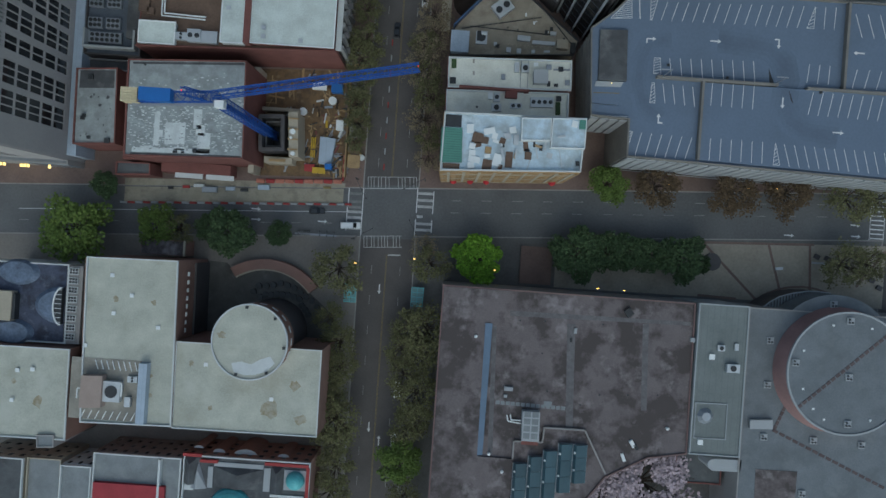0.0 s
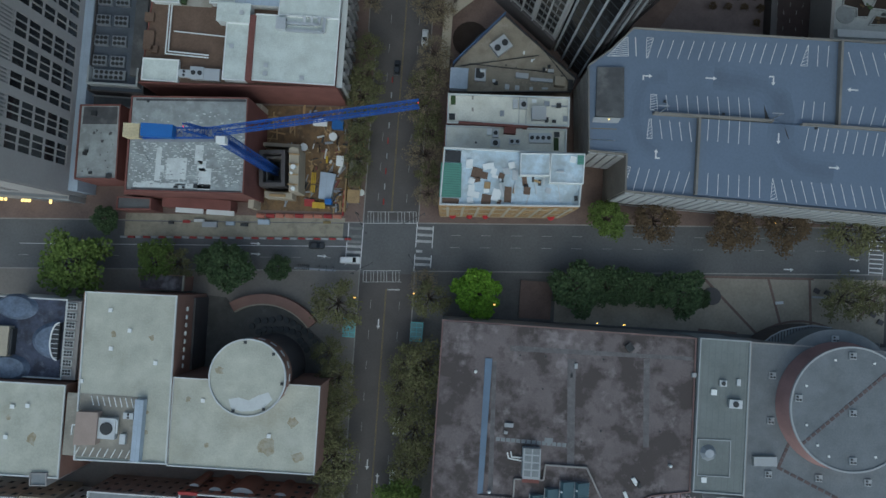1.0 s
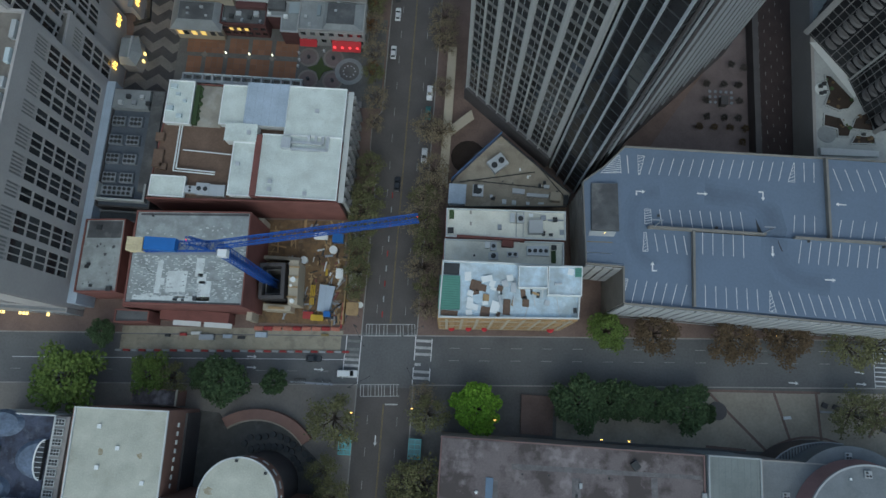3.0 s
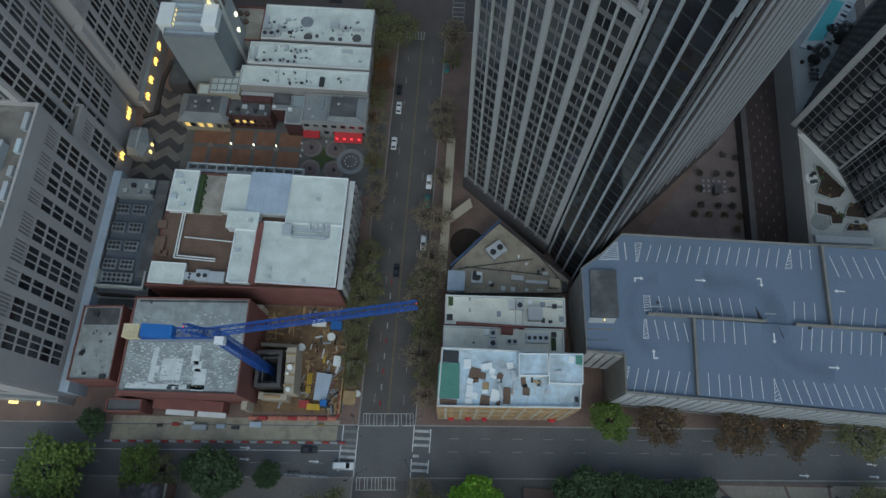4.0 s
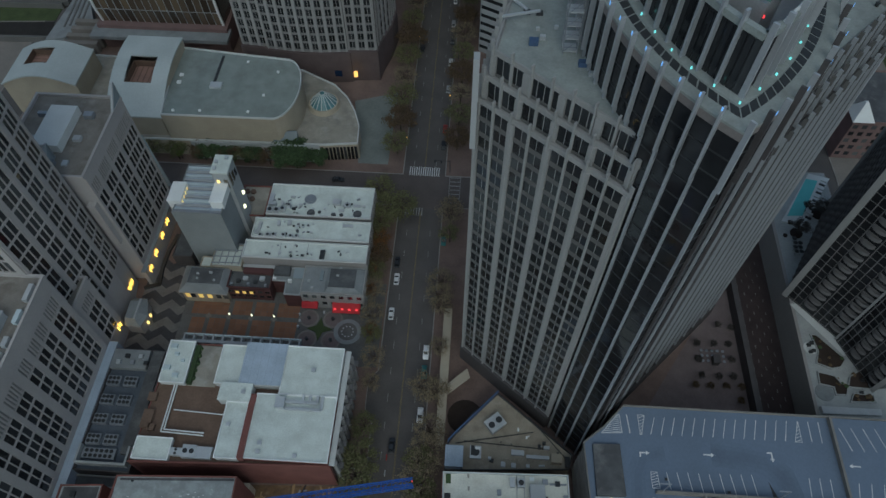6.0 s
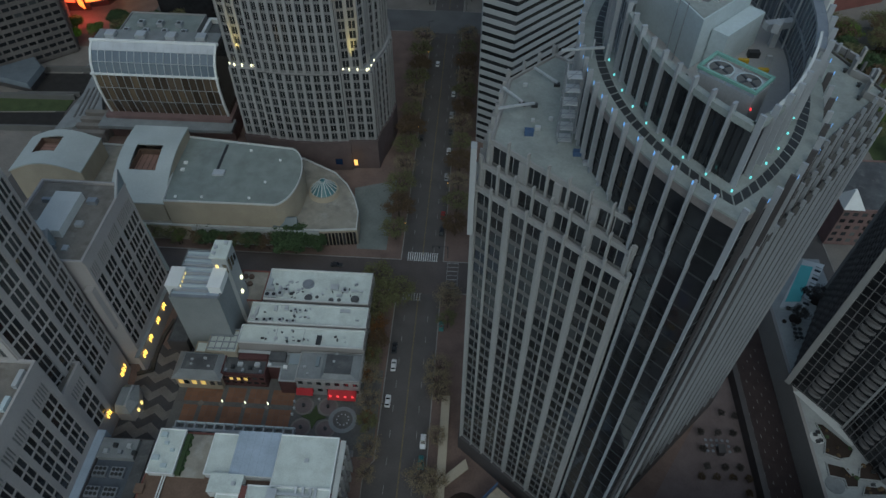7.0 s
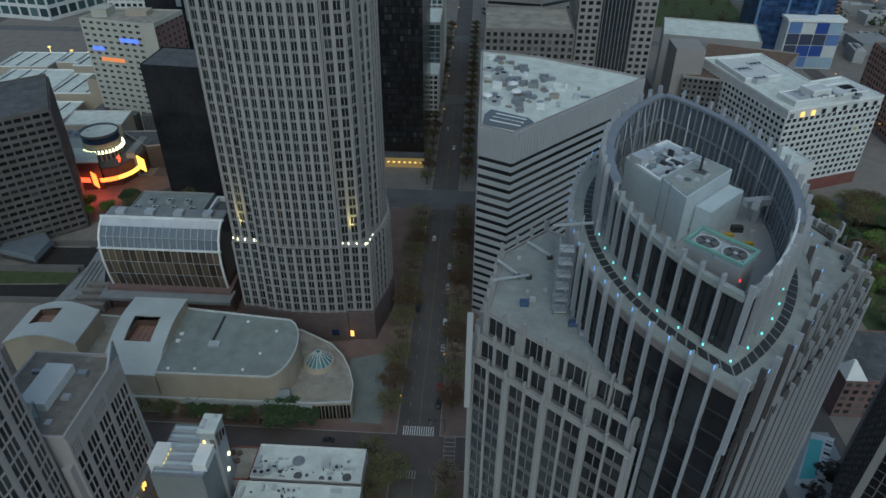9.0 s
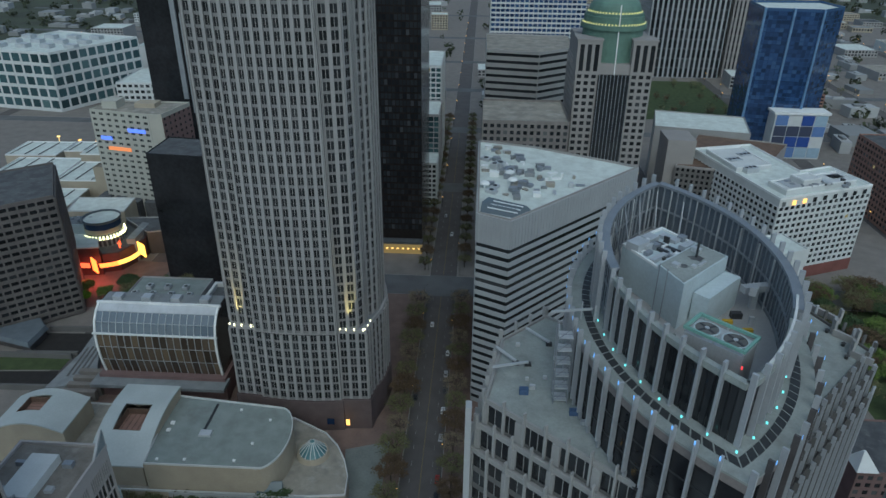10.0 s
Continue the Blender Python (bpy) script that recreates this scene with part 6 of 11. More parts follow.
single("rounded_canopy", Solid().prism(outward([(93.4, -52.7), (101.2, -52.5), (101.0, -55.7), (93.4, -55.9), (92.4, -55.2), (92.0, -54.3), (92.4, -53.3)]), 10.4, 17.5), BAND_WHITE, "pale rounded entrance canopy", "canopy")

# ---- row south of the library ----
for x0, x1, y1, z, wall, roof, nm in ((-108, -94.5, -66.5, 15, STUCCO, ROOF_DARK, "dark-roofed"), (-94, -84.5, -66.4, 14, STUCCO, ROOF_GREY, "grey-roofed"),
                                     (-84.2, -75.6, -67.5, 15, WHITE_WALL, ROOF_GREY, "grey-roofed"), (-75.2, -51, -63.4, 15, mat("taupe_brick", (0.22, 0.19, 0.175), 0.9, vary=0.25), ROOF_GREY, "grey-roofed"),
                                     (-50.4, -15.5, -62.2, 15, BRICK_ROSE, ROOF_DARK, "dark slate-roofed")):
    t = block("terrace_building", f"{nm} older street building with parapets", "building", rect(x0, x1, -95, y1), 0, z, wall, roof, lip=0.8, cap=WHITE_WALL if z == 15 else None,
              faces=[2], bay=3.2, floor=4, pier=1.9, span=2.4, deep=0.15)
    if x0 == -75.2:
        part("red_roof", Solid().box(-74.6, -55, -90, -71.4, 15, 16.2), ROOF_RED, t, "bright red roof field")
        part("divider", Solid().box(-57, -56.4, -90, -64, 15, 16.4), WHITE_WALL, t)
    if x0 == -50.4:
        for a, b, c, e, mt, nm_ in ((-50.6, -45.4, -62.6, -61.8, RED_DULL, "red_parapet"), (-45.8, -41.0, -64.0, -63.2, RED_DULL, "red_parapet"), (-28.0, -16.0, -63.6, -62.8, RED_DULL, "red_parapet"), (-16.5, -15.6, -73, -63.6, RED_DULL, "red_parapet"),
                                    (-43.6, -42.2, -71, -65.2, BAND_WHITE, "lead_gutter"), (-28.2, -26.4, -71, -64.6, BAND_WHITE, "lead_gutter"), (-42.0, -28.4, -65.0, -63.8, BAND_WHITE, "lead_gutter"), (-50.2, -47.4, -72, -70.4, WHITE_WALL, "stair_box"), (-22.6, -16.6, -70.2, -64.6, BAND_WHITE, "dome_base"), (-26.2, -17, -72.4, -71.7, WHITE_WALL, "rear_lip")):
            part(nm_, Solid().box(a, b, c, e, 14.9, 15.9 if mt is RED_DULL else 15.3), mt, t)
        for a, b, c, e in ((-50.2, -46.6, -70.2, -62.8), (-42.0, -28.3, -70.6, -65.1), (-26.3, -22.8, -71, -63.8)):
            m_ = (a + b) / 2
            part("slate_slope", Solid().prism([(a, c), (b, c), (b, e), (a, e)], 15, 16.6, 0, [(m_ - .2, c), (m_ + .2, c), (m_ + .2, e - 1.6), (m_ - .2, e - 1.6)]), ROOF_DARK, t)
        part("pale_gable", Solid().prism(outward([(-46.3, -64.2), (-48.6, -71.4), (-43.8, -71.4)]), 15, 16.4, 0, outward([(-46.3, -66), (-46.5, -71.3), (-46.1, -71.3)])), BAND_WHITE, t)
        for x, y, r in ((-41.8, -62.0, 1.7), (-34.4, -62.6, 3.4), (-23.8, -62.2, 1.6), (-47.6, -61.2, 1.3)):
            half = [(x + r * math.cos(radians(a)), y + r * .55 * math.sin(radians(a))) for a in range(0, 181, 15)]
            part("round_bay", Solid().prism(outward(half), 0, 12.2), BRICK_ROSE, t)
            part("round_bay_roof", Solid().prism(outward(half), 12.2, 12.5), WHITE_WALL, t)
        part("teal_dome", Solid().dome(-19.5, -67.4, 15.3, 2.6, 2.4, 22, 5), TEAL, t, "round teal glass dome")
        part("teal_dome", Solid().dome(-36.9, -76.6, 15, 6.0, 3.4, 28, 5), TEAL, t)

# ---- block west of the street, north of the crossing ----
F1 = block("warehouse", "red brick warehouse with a patched grey-white roof", "warehouse", [(-70.2, 18.0), (-38.2, 19.2), (-39.0, 45.4), (-70.6, 43.8)], 0, 20, BRICK, ROOF_PATCHED, lip=0.5)
for x0, x1, y0, y1 in ((-62.6, -61.2, 21.2, 30.2), (-59.6, -54.2, 21.8, 27.6), (-52.2, -50.0, 26.4, 31.6), (-50.8, -47.4, 19.4, 25.4), (-68.2, -47.4, 19.2, 20.4), (-61.2, -60.2, 23.5, 25.5), (-51.4, -49.0, 24.6, 27.4), (-66, -62.6, 20.4, 21.0), (-57, -54, 20.4, 21.2)):
    part("clean_patch", Solid().prism([(x0, y0), (x1, y0 + .04 * (x1 - x0)), (x1, y1 + .04 * (x1 - x0)), (x0, y1)], 20, 20.02), SHINGLE_PALE, F1, "pale new roofing patch")
rng = random.Random(21)
bits, dark_bits = Solid(), Solid()
for i in range(700):
    x, y = rng.uniform(-69.6, -39.6), rng.uniform(19.6, 33.5 + 8 * rng.random() ** 3)
    w = rng.uniform(.25, .8)
    (bits if i % 5 else dark_bits).box(x, x + w, y + .045 * (x + 70), y + .045 * (x + 70) + rng.uniform(.12, .3), 20.0, 20.026)
part("shingle_patch", bits, SHINGLE_PALE, F1)["kind"] = "stuff"
part("moss_streak", dark_bits, ROOF_GREY, F1)["kind"] = "stuff"
for x, y, sx, sy in ((-56.5, 19.9, 1.1, .6), (-54.5, 19.9, .6, .5), (-51.3, 20.5, 1.0, 1.1), (-66, 42.6, .5, .5)):
    single("roof_hatch", Solid().box(x - sx / 2, x + sx / 2, y - sy / 2, y + sy / 2, 20, 20.5), DARK, "small dark roof hatch on the warehouse", "roof hatch", "roof hatches")
# darker strips along the north and south roof edges
part("moss_edge", Solid().prism([(-69.4, 42.6), (-39.6, 44.2), (-39.6, 44.9), (-69.4, 43.2)], 20, 20.03), ROOF_DARK, F1)
part("moss_edge", Solid().prism([(-68.6, 18.5), (-39, 19.6), (-39, 20.0), (-68.6, 19.0)], 20, 20.031), ROOF_DARK, F1)
part("lintel", Solid().box(-66, -46, 15.6, 18.6, 0, 6), BRICK, F1)
for i in range(2):
    part("canopy", Solid().box(-62 + i * 9, -54 + i * 9, 14.2, 15.6, 5.4, 5.8), WHITE_WALL, F1)
block("brick_annex", "small red brick annex with a stained grey roof", "building", [(-87.4, 20.8), (-75.6, 21.6), (-76.2, 42.6), (-87.6, 41.8)], 0, 14, BRICK, ROOF_PATCHED, lip=0.6)
single("stained_field", Solid().prism([(-86.7, 36.4), (-77.0, 37.0), (-77.2, 41.9), (-86.6, 41.3)], 14, 14.03), ROOF_DARK, "dark brown stained field of the annex roof", kind="structure")
rng = random.Random(4)
for i in range(12):
    x, y, r = rng.uniform(-86, -77.5), rng.uniform(22.5, 35.6), rng.uniform(.15, .5)
    single("roof_stain", Solid().prism([(x + r * rng.uniform(.5, 1.2) * math.cos(k * math.tau / 9), y + r * rng.uniform(.6, 1.5) * math.sin(k * math.tau / 9)) for k in range(9)], 14, 14.02 + i * .0005), ROOF_DARK, "dark stain on the annex roof", kind="structure")
for x, y, w in ((-85.1, 28.2, .5), (-77.9, 22.3, .7), (-83.1, 22.9, .4), (-84.7, 28.9, .4), (-83.5, 39.6, .7)):
    single("roof_fitting", Solid().box(x - w, x + w, y - w, y + w, 14, 14.6), DARK, "dark roof fitting on the annex", "roof fitting", "roof fittings")
block("brick_link", "red brick lower link building", "building", [(-75.4, 18), (-70.4, 18.4), (-70.8, 42), (-76, 42)], 0, 10, BRICK, BRICK, lip=0)
block("brick_shop", "red brick shop with a dark flat roof", "shop", [(-78, 13.6), (-68, 14.2), (-68.2, 17.6), (-78, 17.4)], 0, 8, BRICK, ROOF_DARK, lip=0.6)
# building with the long white roofs
G1 = block("white_roof_complex", "red brick complex with several white membrane roofs", "building", [(-70, 48.2), (-15.6, 50.2), (-15.4, 84.0), (-68, 83.6)], 0, 17.5, BRICK, ROOF_BROWN, lip=0.3)
for x0, x1, y0, y1, z, roof in ((-38.6, -16.2, 50.4, 68.4, 20, ROOF_WHITE), (-32.5, -16.2, 68.6, 83.2, 20.4, ROOF_WHITE), (-46.4, -40.4, 50, 65.4, 20.2, ROOF_WHITE), (-49.0, -40.2, 65.6, 70.6, 21.4, ROOF_WHITE),
                                (-68.8, -59.2, 48.8, 54.6, 19, ROOF_WHITE), (-51.6, -44.6, 70.8, 82.6, 20.0, ROOF_WHITE), (-67.6, -60.4, 70.4, 83.2, 19.6, ROOF_WHITE), (-44.4, -32.7, 70.8, 83.4, 21.0, SEAMED_BLUE)):
    part("upper_wall", Solid().box(x0, x1, y0, y1, 17.4, z - 0.2), WHITE_WALL if x0 != -38.6 else BRICK, G1)
    part("white_roof_field", Solid().box(x0 - .15, x1 + .15, y0 - .15, y1 + .15, z - 0.2, z), roof, G1)
part("red_firewall", Solid().box(-40.3, -38.6, 50.0, 68.0, 17.4, 20.8), BRICK, G1, "red brick fire wall")
part("south_wall", Solid().slab((-70, 48.2), (-15.6, 50.2), 0.3, 0, 18.6), BRICK, G1)
part("green_court", Solid().box(-60.2, -52, 70.4, 83, 17.5, 17.7), ROOF_TAN, G1)
part("hedge", Solid().box(-60.1, -58.8, 70.6, 82.6, 17.5, 19.0), LEAF[2], G1)
for d in (0, .7):
    part("white_pipe", Solid().bar((-62.6 - d, 70.2, 18.4), (-62.6 - d, 57.2 - d, 18.4), .3).bar((-62.6 - d, 57.2 - d, 18.4), (-51.4, 56.8 - d, 18.4), .3), WHITE, G1, "thin white roof pipe")
part("white_pipe", Solid().bar((-61.6, 63.0, 18.0), (-47.2, 62.4, 18.0), .25), WHITE, G1)
for x, y, w, d in ((-68.2, 60, 1.4, 2.6), (-68.6, 66.4, 1.2, 1.2), (-66.4, 57.6, .9, .9)):
    part("brown_flue", Solid().box(x - w, x + w, y - d, y + d, 17.5, 18.6), ROOF_BROWN, G1)
part("duct_unit", Solid().box(-32.8, -30.2, 64.2, 67.4, 20, 21.8), GALV, G1)
for y, e in ((64.4, -20.0), (66.4, -21.4)):
    part("duct", Solid().bar((-30.2, y, 20.6), (e, y, 20.6), .8, .7).bar((e, y, 20.6), (e, 68.4, 20.6), .8, .7), GALV, G1)
for x in (-25.4, -23.4):
    part("duct", Solid().bar((x, 66.8, 20.6), (x, 68.6, 20.9), .7, .6), GALV, G1)
for x0, x1, y0, y1, z in ((-38.6, -16.2, 50.4, 68.4, 20), (-32.5, -16.2, 68.6, 83.2, 20.4), (-46.4, -40.4, 50, 65.4, 20.2), (-68.8, -59.2, 48.8, 54.6, 19), (-51.6, -44.6, 70.8, 82.6, 20.0), (-67.6, -60.4, 70.4, 83.2, 19.6)):
    part("roof_lip", parapet([(x0 - .2, y0 - .2), (x1 + .2, y0 - .2), (x1 + .2, y1 + .2), (x0 - .2, y1 + .2)], z - .05, .35, .3), WHITE, G1)
for x, y, w in ((-66, 81.4, .9), (-64.6, 79, .6), (-66.4, 74.6, 1.0), (-63.4, 72.4, .8), (-62.4, 77, .5)):
    part("roof_box", Solid().box(x - w, x + w, y - w * .7, y + w * .7, 19.6, 20.4), PLANT_WALL, G1)
for k in range(10):
    single("shrub", Solid().dome(-59.4 + (k % 2) * .5, 71.6 + k * 1.15, 17.7, .6 + (k % 3) * .15, .9, 8, 3), LEAF[2], "clipped green shrub in the roof court", "shrub", "roof court shrubs")
hvac(-54, 51.5, 17.5, 3.6, 3.4, 1.8, 0, 2)
hvac(-57.5, 51.2, 17.5, 2, 3.4, 1.6, 90, 2)
hvac(-50, 51.4, 17.5, 4.4, 3.2, 1.4, 0, 0)
for x, y, z in ((-35, 52.2, 20), (-35, 54.5, 20), (-25, 51.6, 20), (-24, 76, 20.4), (-44.6, 59, 20.2), (-42.2, 68, 21.4)):
    vent(x, y, z, 1.0, 0.5, GALV)
part("curtain_wall", Solid().box(-15.5, -14.9, 50.6, 83.6, 1, 17.4), BLACK_GLASS, G1, "dark glass street front")
part("front_cornice", Solid().box(-16.0, -14.5, 50.4, 83.8, 17.4, 18.0), WHITE_WALL, G1)
for i in range(11):
    part("front_pier", Solid().box(-14.9, -14.1, 51.0 + i * 3.1, 52.2 + i * 3.1, .165, 16.6), STONE, G1)
    part("balcony", Solid().box(-14.8, -13.5, 52.3 + i * 3.1, 53.9 + i * 3.1, 8.2 + (i % 2) * 4, 9.3 + (i % 2) * 4), BALCONY, G1)
SB = thing("skybridge", "covered pale footbridge of framed bays along the plaza", "footbridge", (-52, 87, 0))
part("deck", Solid().box(-67, -31, 85.4, 88.4, 11.6, 12.2), SPANDREL, SB)
part("roof", Solid().box(-67.2, -30.8, 85.6, 86.6, 14.0, 14.4), BAND_WHITE, SB)
for k in range(13):
    part("frame", Solid().box(-67 + k * 2.95, -66.5 + k * 2.95, 85.5, 88.6, 12.2, 14.3), BAND_WHITE, SB)
part("rail", Solid().box(-67, -31, 88.3, 88.7, 13.2, 14.2), PLANT_WALL, SB)
for k in range(5):
    part("column", Solid().cyl(-64 + k * 7.6, 87, .19, 11.6, .4, 12), STONE, SB)
# fan court between the towers and the complex
K = block("plant_roof", "dark blue-grey plant roof with rows of round fans", "building", rect(-88.4, -72.4, 47, 84), 0, 9, STONE_DARK, mat("blue_grey_roof", (0.09, 0.105, 0.13), 0.9), lip=1.2)
for y, x, half, nx_ in [(y, x, 2.0, 3) for y in (55.9, 61.8, 67.7, 73.6) for x in (-85.6, -80.5)] + [(51.8, -82.6, 4.7, 6)]:
    u = thing("fan_bank", "grey bank of round cooling fans", "cooling unit", (x, y, 9), "cooling fan banks")
    part("casing", Solid().box(x - half, x + half, y - 1.5, y + 1.5, 9, 10.2), STEEL, u)
    for i in range(nx_):
        for j in range(2):
            part("fan", Solid().cyl(x + (i - (nx_ - 1) / 2) * half * 1.8 / nx_, y - .7 + j * 1.4, 10.2, 10.4, 0.52, 12), DARK, u)
part("screen_wall", Solid().box(-88.2, -73.6, 48.6, 49.2, 9, 11.4).box(-88.2, -87.7, 49.2, 54, 9, 11.4).box(-74.2, -73.6, 49.2, 54, 9, 11.4), TOWER_GREY, K)
part("side_roof", Solid().box(-76.4, -72.8, 52, 83.6, 9, 10.6), ROOF_DARK, K)
part("north_roof", Solid().box(-88, -77, 77.4, 83.4, 9, 11), ROOF_GREY, K)
for k in range(5):
    part("roof_gear", Solid().box(-86 + k * 2.1, -84.8 + k * 2.1, 78.4 + (k % 2) * 2, 79.6 + (k % 2) * 2, 11, 12), (GALV, DARK, STEEL)[k % 3], K)
block("plant_wall", "low dark-walled court beside the complex", "building", rect(-90.6, -74.4, 43.4, 46.6), 0, 6, CONCRETE, ROOF_DARK, lip=1)

# ---- the two precast towers ----


def strips(walls, louvres, places, p, q, cols, z0, pitch, rows, z1, top=0.0):
    """A precast face p-q up to z1: upright strips of panes. cols: place of a strip along the face, how many panes, their width.
    rows of panes begin at z0; top: height of the louvred vents over the last row."""
    g = math.hypot(q[0] - p[0], q[1] - p[1])
    at = lambda s: (p[0] + (q[0] - p[0]) * s / g, p[1] + (q[1] - p[1]) * s / g)  # noqa: E731
    turn = math.degrees(math.atan2(q[1] - p[1], q[0] - p[0]))
    edge = 0.0
    head = z0 + rows * pitch + (top + .5 if top else 0)
    for s0, n, w in cols:
        walls.slab(at(edge), at(s0), 0.42, 0, z1)
        edge = s0 + n * w
        walls.slab(at(s0), at(edge), 0.42, 0, z0).slab(at(s0), at(edge), 0.42, head, z1)
        for r in range(1, rows + 1):
            walls.slab(at(s0), at(edge), 0.36, z0 + r * pitch - .6, z0 + r * pitch)
        for k in range(1, n):
            walls.slab(at(s0 + k * w - .14), at(s0 + k * w + .14), 0.38, z0, z0 + rows * pitch)
        for r in range(rows):
            for k in range(n):
                x, y = at(s0 + (k + .5) * w)
                places.append((x, y, z0 + r * pitch, turn, w - .28, pitch - .6))
        if top:
            for k in range(n * 2):
                louvres.slab(at(s0 + k * w / 2 + .12), at(s0 + (k + 1) * w / 2 - .3), 0.1, head - top, head - .3)
                walls.slab(at(s0 + (k + 1) * w / 2 - .3), at(s0 + (k + 1) * w / 2 + .12), 0.38, head - top - .5, head)
    walls.slab(at(edge), at(g), 0.42, 0, z1)


def precast(label, poly, z1, faces, most=130):
    poly = outward(poly)
    t = thing("precast_tower", label, "skyscraper", (sum(p[0] for p in poly) / len(poly), sum(p[1] for p in poly) / len(poly), 0))
    part("wall", Solid().prism(poly, 0, z1), PRECAST, t)
    part("parapet", parapet(inset(poly, -.42), z1 - .02, 1.1, .7), PRECAST, t)
    part("roof", Solid().prism(inset(poly, .3), z1, z1 + .1), ROOF_DUSTY, t)
    walls, louvres, places = Solid(), Solid(), []
    for p, q, cols, z0, pitch, rows, top in faces:
        strips(walls, louvres, places, p, q, cols, z0, pitch, rows, z1, top)
    part("precast_frame", walls, PRECAST, t)["kind"] = "stuff"
    if louvres.v:
        part("vent_louvre", louvres, STONE_MID, t)["kind"] = "stuff"
    places.sort(key=lambda w: w[2])
    panes(t, places, GLASS_DARK, most)
    return t


ROOF_DUSTY = pooled("dusty_tower_roof", (0.2, 0.185, 0.165), (0.13, 0.115, 0.1), (0.27, 0.26, 0.24), 5, 0.48, 0.7)
W1 = 1.93
TA = precast("beige precast office tower with deep window grid, low part", [(-126, 17), (-91.6, 17), (-91.6, 84.7), (-126, 84.7)], 50,
             [((-91.6, 17), (-91.6, 84.7), [(24.6 - 17, 3, W1), (31.8 - 17, 3, W1), (39.9 - 17, 2, W1), (45.4 - 17, 3, W1), (52.6 - 17, 3, W1), (61.0 - 17, 2, W1), (66.6 - 17, 2, W1), (71.2 - 17, 2, W1), (76.9 - 17, 3, W1)], 12.4, 5.45, 5, 4.8),
              ((-126, 17), (-91.6, 17), [(4, 3, W1), (12, 3, W1), (20, 2, W1)], 12.4, 5.45, 5, 4.8)], 70)
TS = precast("low beige precast shoulder between the two tower parts", [(-108, 84.8), (-92.2, 84.8), (-92.2, 95.4), (-108, 95.4)], 32,
             [((-92.2, 84.8), (-92.2, 95.4), [(2.4, 3, 2.1)], 8.6, 5.45, 3, 4.2)], 20)
bow = [(-95.6, 85), (-94.4, 92), (-93.7, 99), (-93.9, 106.2), (-95.0, 113.2)]
TB = precast("tall beige precast tower with a gently bowed window front", [(-150, 85)] + bow + [(-150, 113.2)], 118,
             [(bow[i], bow[i + 1], [(0.9, 3, 1.8)], 17.2, 5.6, 17, 0) for i in range(4)] + [((-150, 85), bow[0], [(4 + k * 7.2, 3, 1.8) for k in range(7)], 52, 5.6, 11, 0)], 90)
TC = precast("beige precast tower wing with glass gables on its roof", [(-116, 115), (-90.4, 115), (-90.4, 146.5), (-116, 146.5)], 54,
             [((-90.4, 115), (-90.4, 146.5), [(0.9, 2, 1.9), (6.3, 3, 1.9), (13.6, 3, 1.9), (20.9, 3, 1.9), (27.0, 2, 1.9)], 11, 5.7, 6, 4.8)], 60)
part("roof_box", Solid().box(-93.4, -91.0, 112.9, 115.4, 24, 43.5), PRECAST, TC)
for k in range(9):
    part("edge_unit", Solid().box(-93.6, -92.4, 26 + k * 6.4, 28.6 + (k % 3) * 1.1 + k * 6.4, 50.1, 51.6), (BAND_WHITE, PLANT_WALL, GALV)[k % 3], TA, "pale unit along the roof edge")
part("roof_shed", Solid().box(-99.5, -96, 66, 73, 50.1, 52.8).box(-99.7, -95.8, 65.8, 73.2, 52.8, 53.0), BAND_WHITE, TA)
for x, y0, y1, h in ((-90.6, 139.8, 146.6, 6.4), (-101.5, 116.0, 122.0, 5.6)):
    gb = part("glass_gable", Solid().add([(x + d, y, z) for d in (0, .5) for y, z in ((y0, 54.1), (y1, 54.1), (y1, 54.1 + h), (y1 - .6, 54.1 + h))], [(3, 2, 1, 0), (4, 5, 6, 7), (0, 1, 5, 4), (1, 2, 6, 5), (2, 3, 7, 6), (3, 0, 4, 7)]), GLASS_PALE, TC, "pale glass gable with a white edge")
    part("gable_frame", Solid().bar((x + .25, y0 - .2, 54.2), (x + .25, y1 - .4, 54.4 + h), .7).bar((x + .25, y1, 54), (x + .25, y1, 54.4 + h), .5), BAND_WHITE, gb)
gl = part("glass_fin", Solid().prism([(-90.0, 146.6), (-88.6, 146.6), (-88.6, 147.0), (-90.0, 147.0)], 12, 38, 0, [(-90.0, 146.6), (-89.8, 146.6), (-89.8, 147.0), (-90.0, 147.0)]), GLASS_PALE, TC, "pale glass corner fin")
for i in range(12):
    part("roof_gear", Solid().box(-112 + (i % 4) * 4.6, -110.4 + (i % 4) * 4.6 + (i % 3) * .6, 119 + (i // 4) * 9.2, 120.2 + (i // 4) * 9.2 + (i % 2) * .7, 54.1, 54.7 + (i % 3) * .5), (GALV, BAND_WHITE, STEEL)[i % 3], TC)
part("vaulted_plant", Solid().box(-108, -100, 124, 140, 54, 57), WHITE_WALL, TC)
part("gallery", Solid().box(-90.2, -88.9, 112.5, 148, 0, 8.5), PRECAST, TC)
part("gallery_roof", Solid().box(-90.2, -88.7, 112.3, 148.3, 8.5, 8.8), ROOF_GREY, TC)
